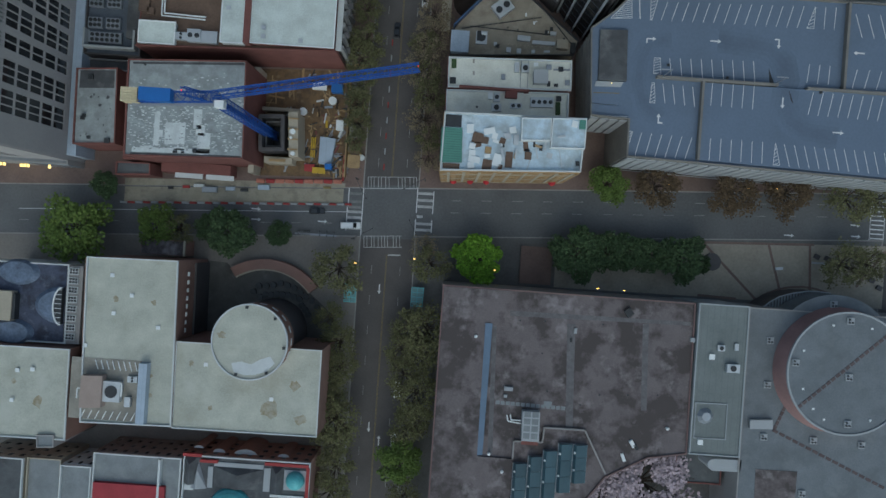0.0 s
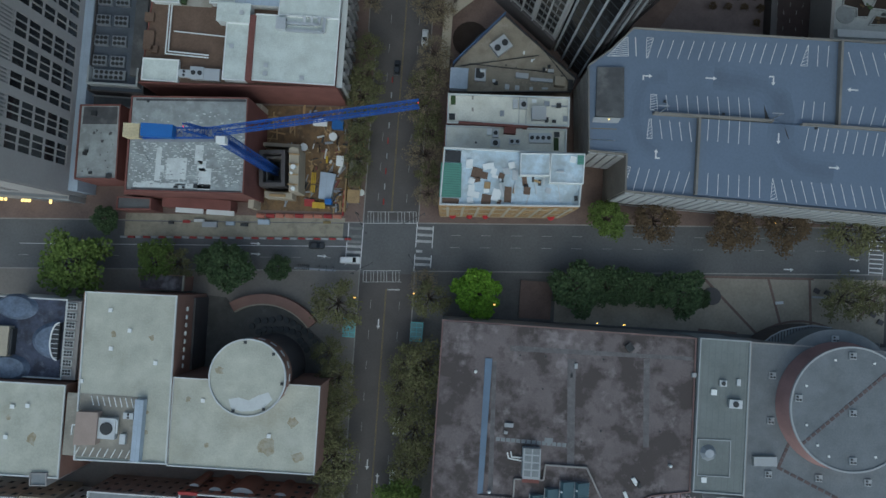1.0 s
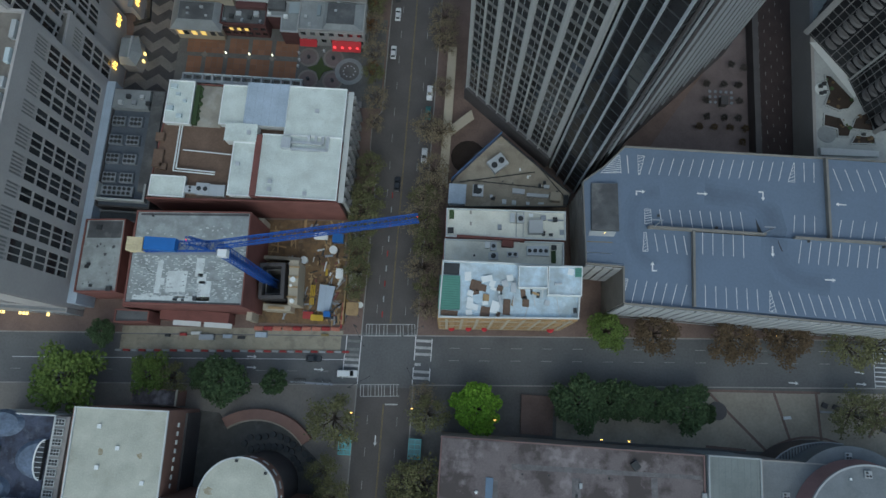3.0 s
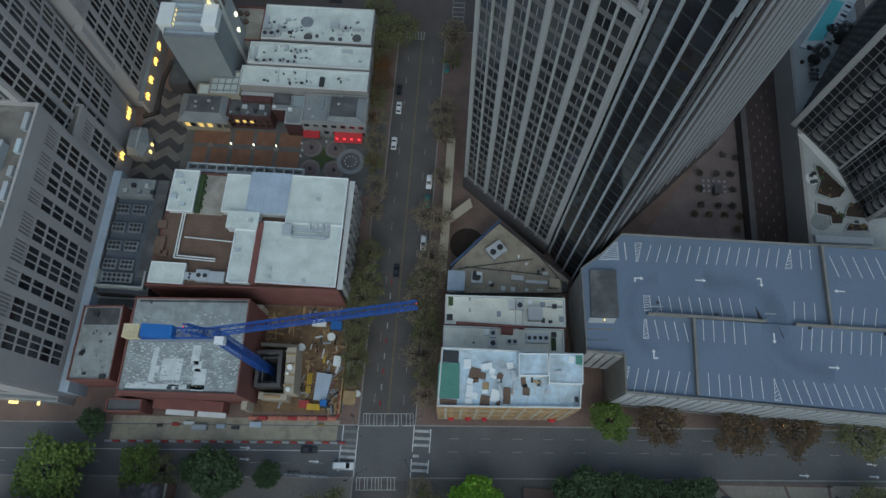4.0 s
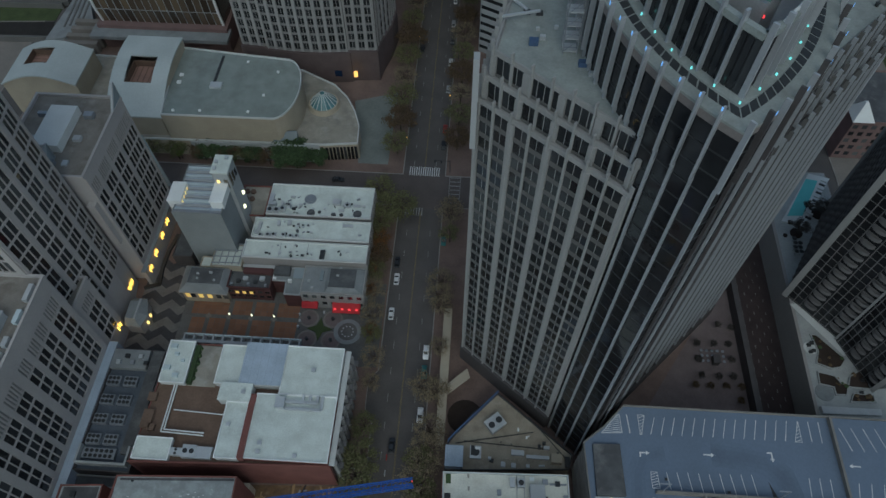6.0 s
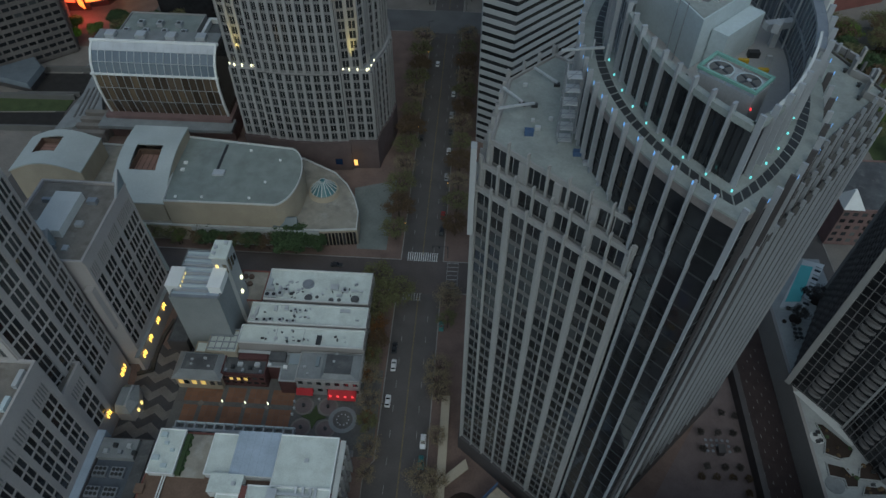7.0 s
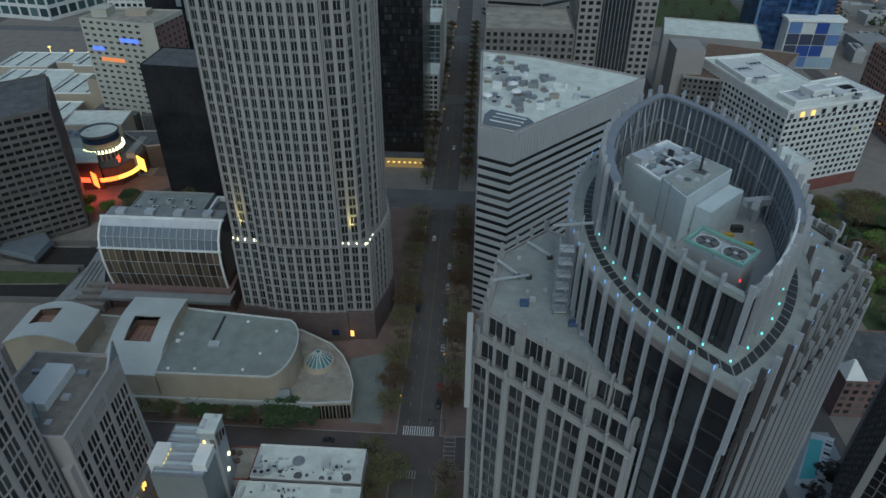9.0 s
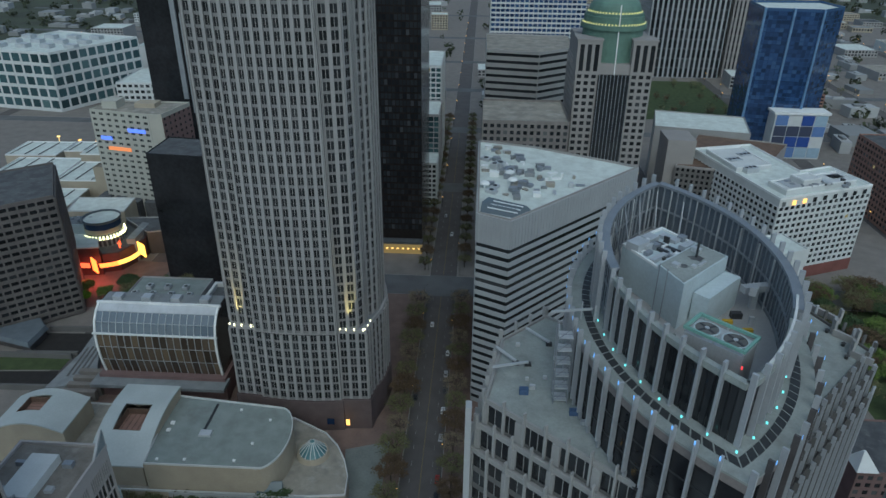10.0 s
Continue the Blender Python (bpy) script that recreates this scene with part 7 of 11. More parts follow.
for x, y, z, owner, n in ((-88.9, 115.9, 5.2, TC, 3), (-88.9, 121.9, 5.6, TC, 3), (-88.9, 129.2, 5.6, TC, 3), (-88.9, 135.1, 5.9, TC, 3), (-94.0, 109.6, 4.6, TB, 4), (-94.0, 107.4, 4.6, TB, 3), (-91.7, 93.0, 6.4, TS, 3)):
    for k in range(n):
        yk = y + (k - n / 2) * .85
        part("wall_lamp", Solid().cyl(x + .35, yk + .15, z + (k % 2) * .5, z + 1.9 + (k % 2) * .5, .13, 8), LAMP_WALL, owner, "warm glowing tube lamp")
    part("lamp_bracket", Solid().box(x, x + .25, y - n * .45, y + n * .42, z + .8, z + 1.1), STEEL, owner)
VE = thing("vestibule", "small grey hip-roofed vestibule beside the tower foot", "vestibule", (-88, 99, 0.165))
part("wall", Solid().prism(outward([(-90.9, 103.8), (-87.0, 103.8), (-85.0, 98), (-86.2, 94.2), (-90.9, 94.4)]), 0.165, 5.6), PRECAST, VE)
part("roof", Solid().prism(outward([(-90.9, 104.2), (-86.6, 104.2), (-84.5, 98), (-85.9, 93.8), (-90.9, 94)]), 5.6, 7.4, 0, outward([(-90.9, 102.2), (-88.2, 102.2), (-87.0, 98), (-87.8, 95.8), (-90.9, 96)])), ROOF_GREY, VE)
part("glass_front", Solid().box(-88.0, -87.4, 95.6, 103.0, 7.0, 7.7), BAND_WHITE, VE)
for y in (96.6, 99.2):
    part("lit_pane", Solid().box(-85.3, -84.9, y, y + .7, 2.2, 3.4), LAMP_WARM, VE)
podium = block("precast_podium", "glazed podium strip below the precast tower", "building", rect(-126, -91.3, 15.4, 16.8), 0, 9, CONCRETE_WARM, ROOF_GREY, lip=0.3)
for i in range(7):
    part("podium_panel", Solid().prism([(-103 + i * 1.7, 15.2), (-101.5 + i * 1.7, 15.2), (-101.5 + i * 1.7, 15.4), (-103 + i * 1.7, 15.4)], .5, 8.6), GLASS_PALE, podium)
for x in (-114.2, -113, -108, -107, -106, -99.7):
    part("canopy_lamp", Solid().box(x - .3, x + .3, 14.4, 15.2, 3.4, 3.8), LAMP_WARM, podium)


single("podium_ledge", Solid().box(-91.1, -88.5, 18, 86, 0, 10.4), SEAMED_BLUE, "grey-blue ledge along the precast tower foot", kind="structure")

# ---- building site with the luffing crane ----
DUSTY = pooled("dusty_paving", (0.285, 0.262, 0.205), (0.175, 0.16, 0.13), (0.33, 0.31, 0.26), 3, 0.5, 0.7)
single("dusty_pavement", Solid().prism([(-79, 11.3), (-13.6, 14.9), (-13.6, 16.2), (-40, 15.2), (-79, 13.4)], 0.165, 0.176), DUSTY, "pale dusty pavement beside the building site", kind="structure")
single("closed_lane", Solid().prism([(-79, 6.3), (-14, 10.0), (-14, 14.6), (-79, 10.9)], 0.03, 0.04), DUSTY, "dusty closed traffic lane beside the building site", kind="structure")
single("site_floor", Solid().prism([(-41.5, 16.8), (-13.8, 18.0), (-16, 49.4), (-41.5, 48.4)], 0, 0.2), SITE_FLOOR, "muddy tan building-site floor", kind="structure")
pit = thing("concrete_core", "square grey concrete core with a dark shaft", "building core", (-34, 27, 0.2))
part("wall", parapet([(-37.9, 33.2), (-30.6, 33.7), (-29.9, 23.4), (-37.2, 22.9)], 0.2, 9.8, 1.0), STONE_DARK, pit)
part("shaft_floor", Solid().prism([(-37, 24), (-31, 24.4), (-31.5, 32.6), (-37, 32.2)], 0.2, 0.6), DARK, pit)
part("inner_lining", parapet([(-36.4, 31.8), (-31.8, 32.2), (-31.3, 24.8), (-36, 24.5)], 0.2, 7.5, .4), SPANDREL, pit)
part("side_slab", Solid().prism([(-28.7, 21.9), (-26.0, 22.0), (-26.9, 34.7), (-29.6, 34.5)], 0.2, 9.6), STUCCO, pit)
for k in range(4):
    part("slab_joint", Solid().box(-29.2 + k * -.1, -26.4, 23.8 + k * 2.9, 24.2 + k * 2.9, 9.6, 9.9), WOOD, pit)
part("low_slab", Solid().prism([(-36.6, 20.2), (-28.6, 20.3), (-28.6, 22.0), (-36.6, 22.0)], 0.2, 6.0), STUCCO, pit)
part("low_slab", Solid().prism([(-35, 20.6), (-30.4, 20.7), (-30.4, 21.4), (-35, 21.3)], 6.0, 6.6), WOOD, pit)
part("tan_wall", Solid().box(-40.6, -39.0, 16.8, 47, 0.2, 7.5), STUCCO, pit)
part("tan_wall", Solid().box(-40.6, -28, 35.6, 36.6, 0.2, 4), STUCCO, pit)
for x, y, r in ((-27.9, 29.0, .75), (-27.5, 22.8, .6), (-28.3, 27.2, .4)):
    part("drum", Solid().cyl(x, y, 9.6, 10.5, r, 14), WHITE, pit)
crane = thing("tower_crane", "blue luffing tower crane with cream counterweight blocks", "crane", (-35.4, 28.6, 0.2))


def truss(p, q, w, h, bays, material, parent, name):
    """A lattice of four chords with diagonals."""
    p, q = Vector(p), Vector(q)
    d = (q - p).normalized()
    side = d.cross(Vector((0, 0, 1)))
    side = side.normalized() if side.length > 0.01 else Vector((1, 0, 0))
    up = side.cross(d)
    s = Solid()
    corner = [(-1, -1), (1, -1), (1, 1), (-1, 1)]
    at = lambda f, c: p + (q - p) * f + side * (c[0] * w / 2) + up * (c[1] * h / 2)  # noqa: E731
    for c in corner:
        s.bar(at(0, c), at(1, c), 0.2)
    for i in range(bays):
        a, b = i / bays, (i + 1) / bays
        for j in range(4):
            c, e = corner[j], corner[(j + 1) % 4]
            s.bar(at(a, c), at(b, e) if i % 2 else at(b, e), 0.11)
            s.bar(at(a, c), at(a, e), 0.1)
    return part(name, s, material, parent)


truss((-35.4, 28.6, 0.2), (-35.4, 28.6, 52), 2.2, 2.2, 20, CRANE_BLUE, crane, "mast")
part("mast_cladding", Solid().box(-35.9, -34.9, 28.1, 29.1, 0.2, 51), CRANE_BLUE, crane)
truss((-35.0, 28.8, 54.5), (9.2, 37.6, 55.5), 1.7, 1.4, 20, CRANE_BLUE, crane, "jib")
part("jib_walk", Solid().bar((-35, 28.8, 53.9), (9, 37.5, 54.8), .35, .1), CRANE_BLUE, crane)
truss((-35.4, 28.6, 54), (-52, 27.4, 54), 2.2, 1.2, 8, CRANE_BLUE, crane, "counter_jib")
part("counter_deck", Solid().bar((-36, 27.9, 53.3), (-53, 26.8, 53.3), 2.4, 0.25), STEEL, crane)
part("winch_cover", Solid().box(-50.5, -43.6, 26.6, 29.4, 54, 56.0), TARP_BLUE, crane, "blue winch housing")
for i in range(5):
    part("counterweight", Solid().box(-54.6, -51.0, 26.2 + i * .62, 26.75 + i * .62, 52.6, 55.4), BLOCKS, crane)
part("slewing_ring", Solid().cyl(-35.4, 28.6, 52, 53.4, 1.7, 18), STEEL, crane)
part("cab", Solid().box(-34.4, -32.4, 26.2, 27.8, 53.0, 55.0), WHITE, crane)
truss((-37, 28.5, 54), (-39.5, 28.3, 60), 1.6, 1.0, 4, CRANE_BLUE, crane, "a_frame")
part("tip_lamp", Solid().cyl(9.0, 37.6, 56.3, 56.6, .12, 8), LAMP_RED, crane)
part("mast_lamp", Solid().cyl(-39.5, 28.3, 60.2, 60.5, .12, 8), LAMP_RED, crane)
# hoardings and barriers along the cross street
for i in range(9):
    x, y = -40 + i * 2.85, 14.6 + .17 * i
    single("barrier", Solid().box(x, x + 2.55, y, y + 1.3, 0.165, .35).box(x + .1, x + 2.45, y + .35, y + .95, .35, 1.05), (ORANGE, ORANGE, RED_DULL, ORANGE, ORANGE, WHITE_WALL)[(i * 2) % 6 if i % 3 else i % 6], "pinkish orange plastic barrier with broad feet by the site", "barrier", "site barriers")
for i in range(6):
    single("barrier", Solid().box(-14.6, -14.1, 16.8 + i * 1.3, 17.9 + i * 1.3, 0.165, 1.0), (RED_DULL, ORANGE)[i % 2], "red plastic barrier at the site corner", "barrier", "site barriers")
single("site_hoarding", Solid().box(-14.0, -13.6, 18, 49, 0.165, 2.6), WOOD, "brown plywood hoarding along the site", "hoarding")
for i in range(30):
    x = -80 + i * 2.3
    y = 5.9 + .058 * (x + 80)
    single("road_barrier", Solid().box(x, x + 1.95, y, y + .62, 0.03, .4).box(x + .1, x + 1.85, y + .15, y + .47, .4, .8), RED_DULL if i % 2 else BAND_WHITE, "red or white plastic barrier on the road", "barrier", "road barriers")
for i in range(9):
    y = 21 + i * 4.6
    single("road_barrier", Solid().box(-2.7 - i * .0, -2.4, y, y + 1.7, 0.03, .7), BAND_WHITE if i % 2 else RED_DULL, "red or white plastic barrier on the road", "barrier", "street barriers")
# plant and stacks along the closed lane, and racked cycles on the pavement
for x, y, sx, sy, h, mt, lb in ((-53.5, 11.6, 4.4, 1.6, 1.4, STEEL, "blue-grey steel skip standing in the closed lane"), (-47.5, 12.3, 2.6, 1.1, .9, SEAMED_BLUE, "blue-grey tool chest standing in the closed lane"), (-37.6, 13.4, 3.4, 1.5, 1.1, SEAMED_BLUE, "blue-grey tool chest standing in the closed lane"), (-43.4, 12.2, 2.2, .9, .7, DARK, "dark pallet stack standing in the closed lane"),
                                (-60.6, 12.0, 2.0, .8, .9, RED_DULL, "red equipment box standing in the closed lane"), (-65.2, 11.4, 1.4, .8, .9, DARK, "dark compressor standing in the closed lane"), (-56.8, 12.6, 3.0, .9, 1.0, WHITE_WALL, "pale board stack standing in the closed lane"), (-18.9, 14.6, 2.2, .7, .7, PAINT_YELLOW, "yellow and white striped board by the barriers")):
    single("site_box", Solid().box(-sx / 2, sx / 2, -sy / 2, sy / 2, 0, h * .8, m=pose(x, y, .05, 0, 0, 3)).box(-sx / 2 + .12, sx / 2 - .12, -sy / 2 + .1, sy / 2 - .1, h * .8, h, m=pose(x, y, .05, 0, 0, 3)), mt, lb, "site equipment", "closed lane equipment")
single("cycle_dock", Solid().box(-27.6, -15.2, .2, .75, .165, .3), STEEL, "long grey docking rail for hire cycles", "cycle dock")
for i in range(9):
    x = -26.4 + i * .62 if i < 6 else -20.2 + (i - 6) * 2.1
    b = thing("bicycle", "dark hire bicycle standing in its dock", "bicycle", (x, .9, .165), "docked bicycles")
    for dy in (-.5, .5):
        part("wheel", Solid().box(x - .04, x + .04, .9 + dy - .32, .9 + dy + .32, .2, .82).box(x - .04, x + .04, .9 + dy - .2, .9 + dy + .2, .165, .88), DARK, b)
    part("bicycle_frame", Solid().bar((x, .45, .85), (x, 1.3, .95), .09).bar((x, .75, .5), (x, 1.0, 1.05), .08), STEEL, b)
    part("handlebar", Solid().bar((x - .3, 1.3, 1.1), (x + .3, 1.3, 1.1), .07), DARK, b)
# scaffold along the site's street side
SC = thing("site_scaffold", "dusty timber-decked scaffold along the building site", "scaffold", (-11, 34, 0.165))
for i in range(7):
    for x in (-12.8, -9.4):
        part("standard", Solid().bar((x, 20.5 + i * 4.4, .165), (x, 20.5 + i * 4.4, 5.2), .12), YELLOW if i % 3 == 1 else STEEL, SC)
    part("deck_board", Solid().box(-12.9, -9.3, 20.5 + i * 4.4, 24.4 + i * 4.4, 3.6, 3.75), (WOOD, DIRT, ROOF_TAN)[i % 3], SC)
rng = random.Random(11)
for i in range(110):
    x, y = rng.uniform(-26, -14.6), rng.uniform(18.6, 48)
    if i > 90:
        x, y = rng.uniform(-13, -8.8), rng.uniform(20, 66)
    sx, sy, h = rng.uniform(0.4, 3.2), rng.uniform(0.15, 0.7), rng.uniform(0.1, 0.7)
    k = rng.randrange(7)
    mt = (WOOD, DIRT, STEEL, DARK, WHITE_WALL if i % 3 == 0 else DARK, YELLOW if i % 4 == 0 else MULCH, BRICK)[k]
    nm = ("timber plank pile", "brown earth heap", "grey steel pile", "dark rubble heap", "pale or dark sheet pile", "yellow or dark formwork pile", "reddish rubble heap")[k]
    single("building_material", Solid().box(-sx / 2, sx / 2, -sy / 2, sy / 2, 0, h, m=pose(x, y, 0.2, 0, 0, rng.choice((0, 90, 20, 75, 110)) + rng.uniform(-12, 12))), mt, nm + " on the site floor", "building material", "site material")
for i in range(60):
    x, y = rng.uniform(-39, -14.8), rng.uniform(18.4, 47.5)
    if -38.5 < x < -26 and 20 < y < 36:
        x = rng.uniform(-25.6, -15)
    w, d = rng.uniform(.8, 2.6), rng.uniform(.1, .25)
    k = i % 4
    single("loose_timber", Solid().box(-w, w, -d, d, 0, .12, m=pose(x, y, .2, 0, 0, rng.choice((0, 90, 60, 150)) + rng.uniform(-10, 10))).box(-w * .9, w * .8, -d + .25, d + .2, .12, .22, m=pose(x, y, .2, 0, 0, rng.choice((5, 95, 65)))), (WOOD, BRICK_TAN, WOOD, STEEL)[k], ("loose tan timbers", "ochre boards", "loose tan timbers", "grey steel bars")[k] + " lying on the site mud", "building material", "loose timbers")
for x, y, w, d, h, c, lab in ((-17.6, 43.6, 1.6, 1.2, 2.2, 1, "blue portable site toilet hut"), (-16.2, 33.0, 1.0, 1.4, 1.6, 0, "white site tool chest"), (-23.0, 44.2, 2.0, 1.0, 1.2, 0, "white covered material crate"), (-24.4, 20.0, 1.4, 1.0, 1.0, 2, "red fuel tank in the site corner"), (-21.6, 19.4, 1.8, .8, 1.1, 3, "yellow compressor in the site corner")):
    single("site_unit", Solid().box(x - w, x + w, y - d, y + d, .2, .2 + h).box(x - w - .08, x + w + .08, y - d - .08, y + d + .08, .2 + h, .3 + h), (WHITE, TARP_BLUE, RED_DULL, YELLOW)[c], lab, "site unit", "site units")
for i in range(14):
    y = 19.2 + i * 2.1
    single("fence_panel", Solid().bar((-13.2, y, .2), (-13.2, y, 2.0), .08).bar((-13.2, y, 1.9), (-13.2, y + 2.0, 1.9), .07).bar((-13.2, y, .5), (-13.2, y + 2.0, .5), .07), YELLOW if i % 3 else STEEL, "yellow tubular site fence panel", "fence panel", "site fence")
for x, y, r in ((-27.4, 36.5, 1.1), (-18.9, 40.2, 1.2), (-9.3, 24.1, .9)):
    single("round_tank", Solid().cyl(x, y, 0.2, 1.4, r, 18), WHITE, "round white water tank on the site", "tank", "site tanks")
single("site_pond", Solid().prism([(-21.8, 21.5), (-18.2, 21.1), (-17.1, 29.0), (-21.7, 29.4)], 0.2, 1.6), SEAMED_BLUE, "flat blue-grey covered pallet stack", "building material")
for i in range(3):
    single("steel_beam", Solid().box(-24.5 + i * .5, -24.2 + i * .5, 23.2, 29.2, 0.2, 0.6), YELLOW, "long yellow steel beam", "steel beam", "yellow beams")
ex = thing("excavator", "small dark excavator on the site", "excavator", (-18.5, 20.6, 0.2))
part("tracks", Solid().box(-20, -17, 19.4, 20.1, 0.2, 1.0).box(-20, -17, 21.1, 21.8, 0.2, 1.0), DARK, ex)
part("cab", Solid().box(-19.6, -17.6, 19.8, 21.4, 1.0, 2.8), TARP_BLUE, ex)
part("boom", Solid().bar((-18, 20.6, 2.4), (-15.4, 23, 3.8), 0.4).bar((-15.4, 23, 3.8), (-14.8, 24, 1.4), 0.35), DARK, ex)

# ---- plaza, restaurants and white-roofed row ----
single("plaza_floor", Solid().prism([(-76, 86.5), (-9, 87), (-9, 118), (-76, 118)], 0.1, 0.19), PAVING_DARK, "dark paved plaza", kind="structure")
plaza = thing("terracotta_plaza", "terracotta tile fields between dark paving strips", "plaza floor", (-55, 99, 0.19), "", "structure")
COLS = ((-72.6, -67.9), (-66.6, -60.9), (-59.5, -53.3), (-52.1, -45.8), (-44.4, -37.0))
for x0, x1, y0, y1 in [(-73.2, -61.0, 102.6, 108.0)] + [(a, b, 102.9, 108.2) for a, b in COLS[2:]] + [(a, b, 95.3, 101.3) for a, b in COLS] + [(a, b, 88.2, 94.0) for a, b in COLS]:
    n, m = max(2, round((x1 - x0) / 2.1)), max(2, round((y1 - y0) / 2.0))
    for a in range(n):
        for b in range(m):
            dx, dy = (x1 - x0) / n, (y1 - y0) / m
            part("tile", Solid().box(x0 + a * dx + .03, x0 + (a + 1) * dx - .03, y0 + b * dy + .03, y0 + (b + 1) * dy - .03, 0.19, 0.215), TERRACOTTA, plaza)
for x in (-67.2, -60.2, -52.7, -45.1):
    for y in (94.6, 102.0):
        part("diamond", Solid().box(-.8, .8, -.8, .8, 0.2, 0.22, m=Matrix.Translation((x, y, 0)) @ pose(0, 0, 0, 0, 0, 45)), PAVING, plaza)
CHEV_PALE = mat("pale_plaza_paving", (0.155, 0.147, 0.14), 0.9, vary=0.25)
CHEV_DARK = mat("dark_plaza_paving", (0.055, 0.054, 0.058), 0.85, vary=0.25)
chev = thing("chevron_paving", "grey and dark zigzag paving", "plaza floor", (-83, 105, 0.165), "", "structure")
for i in range(11):
    for j in range(5):
        x, y = -91.5 + j * 3.5, 85.0 + i * 3.3
        a, b = (0, 2.6) if j % 2 == 0 else (2.6, 0)
        part("zigzag", Solid().prism([(x, y + a), (x + 3.5, y + b), (x + 3.5, y + b + 3.3), (x, y + a + 3.3)], 0.165, 0.185), CHEV_PALE if i % 2 else CHEV_DARK, chev)
star = thing("star_garden", "star-shaped green bed between round paved circles", "garden bed", (-29.3, 99.4, 0.19))
pts = []
for i in range(8):
    a, r = radians(45 * i), (4.3 if i % 2 == 0 else 1.7)
    pts.append((-29.3 + r * math.cos(a), 99.4 + r * math.sin(a)))
part("bed", Solid().prism(outward(pts), 0.19, 0.45), GRASS, star)
for dx, dy in ((-4.1, 3.8), (3.9, 3.9), (-3.6, -3.9), (4.3, -3.9)):
    part("paved_circle", Solid().cyl(-29.3 + dx, 99.4 + dy, 0.19, 0.24, 3.3, 26), PAVING, star)
    part("inner_circle", Solid().cyl(-29.3 + dx, 99.4 + dy, 0.24, 0.25, 2.7, 22), PAVER_PINK, star)
    part("round_table", Solid().cyl(-29.3 + dx, 99.4 + dy, 0.25, 1.0, 0.55, 12), DARK, star)
part("fountain", Solid().cyl(-19.9, 99.0, 0.19, 0.3, 4.6, 30), ROOF_GREY, star)
part("fountain_ring", Solid().cyl(-19.9, 99.0, 0.3, 0.34, 3.2, 28), PAVING_DARK, star)
for k in range(10):
    a = k * math.tau / 10
    part("fountain_jet", Solid().cyl(-19.9 + 1.9 * math.cos(a), 99.0 + 1.9 * math.sin(a), 0.34, 0.42, 0.22, 8), GALV, star)
for x, y in ((-59.1, 101.3), (-51.6, 101.3), (-44.2, 101.4)):
    l = thing("plaza_lamp", "slim plaza lamp post with a lit warm head", "lamp", (x, y, 0.2), "plaza lamps")
    part("post", Solid().cyl(x, y, 0.2, 3.2, 0.07, 8), DARK, l)
    part("head", Solid().cyl(x, y, 3.2, 4.2, 0.22, 10, 0.18), LAMP_WHITE, l)
for x, y in ((-36.6, 104.2), (-36.4, 99.6), (-36.2, 101.8), (-28.6, 105.4)):
    single("litter_bin", Solid().cyl(x, y, .19, 1.1, .35, 12).cyl(x, y, 1.1, 1.2, .4, 12), GALV, "pale round litter bin on the plaza", "litter bin", "litter bins")
HEDGE = [(-85.6, 133.5), (-87.0, 126.6), (-87.2, 119.7), (-86.4, 112.4), (-91.4, 110.4)]
for k in range(4):
    single("hedge", Solid().slab(HEDGE[k], HEDGE[k + 1], 1.1, .165, 1.1), LEAF[7], "low dark hedge beside the zigzag paving", "hedge", "plaza hedges")
# restaurants along the plaza
RA = thing("restaurant", "low pavilion restaurant with a hipped grey roof and lit windows", "restaurant", (-68, 111.8, 0.165))
part("wall", Solid().prism(rect(-75.9, -60.9, 107.3, 116.4), 0, 6.6), STUCCO, RA)
part("eave", Solid().prism(rect(-76.6, -60.2, 106.6, 117.0), 6.6, 7.0), CONCRETE_WARM, RA)
part("roof_slope", Solid().prism(rect(-76.4, -60.4, 106.8, 116.8), 7.0, 9.6, 0, rect(-73.6, -62.4, 108.7, 115.0)), ROOF_GREY, RA)
part("flat_roof", Solid().prism(rect(-73.4, -62.6, 108.9, 114.8), 9.6, 9.66), ROOF_DARK, RA)
for x, y, r in ((-70.6, 112.4, .4), (-70.4, 110.6, .35), (-66.4, 113.0, .5), (-64.6, 110.2, .35)):
    part("roof_cowl", Solid().box(x - r, x + r, y - r * .7, y + r * .7, 9.66, 10.3), BAND_WHITE, RA)
for k, x in enumerate((-75.0, -73.2, -70.6, -67.6, -64.6, -62.2)):
    part("window", Solid().box(x, x + 1.5, 107.2, 107.32, 3.0, 5.2), LAMP_AMBER if k in (0, 2, 3) else GLASS, RA)
for y in (108.6, 111.0, 113.4):
    part("window", Solid().box(-76.0, -75.9, y, y + 1.5, 3.0, 5.4), LAMP_AMBER if y < 110 else GLASS, RA)
RB = block("restaurant", "dark red brick restaurant with a sunken dark roof and pale coping", "restaurant", rect(-60.9, -46.4, 109.2, 117.4), 0, 7, BRICK_DARK, ROOF_DARK, lip=0.9, faces=[0], bay=2.6, floor=3.4, pier=0.8, span=1.3, deep=0.2, low=0.4)
part("white_coping", Solid().box(-61.2, -46.2, 116.9, 118.1, 7.9, 8.3), BAND_WHITE, RB)
part("brick_upstand", Solid().box(-56.4, -46.8, 114.8, 116.8, 7.0, 8.4), BRICK_DARK, RB)
for k in range(7):
    part("roof_gear", Solid().box(-60 + k * 1.9, -59.2 + k * 1.9 + (k % 3) * .4, 110.2 + (k % 3) * 1.1, 111.2 + (k % 3) * 1.3, 7.0, 7.6 + (k % 2) * .4), (STEEL, DARK, GALV)[k % 3], RB)
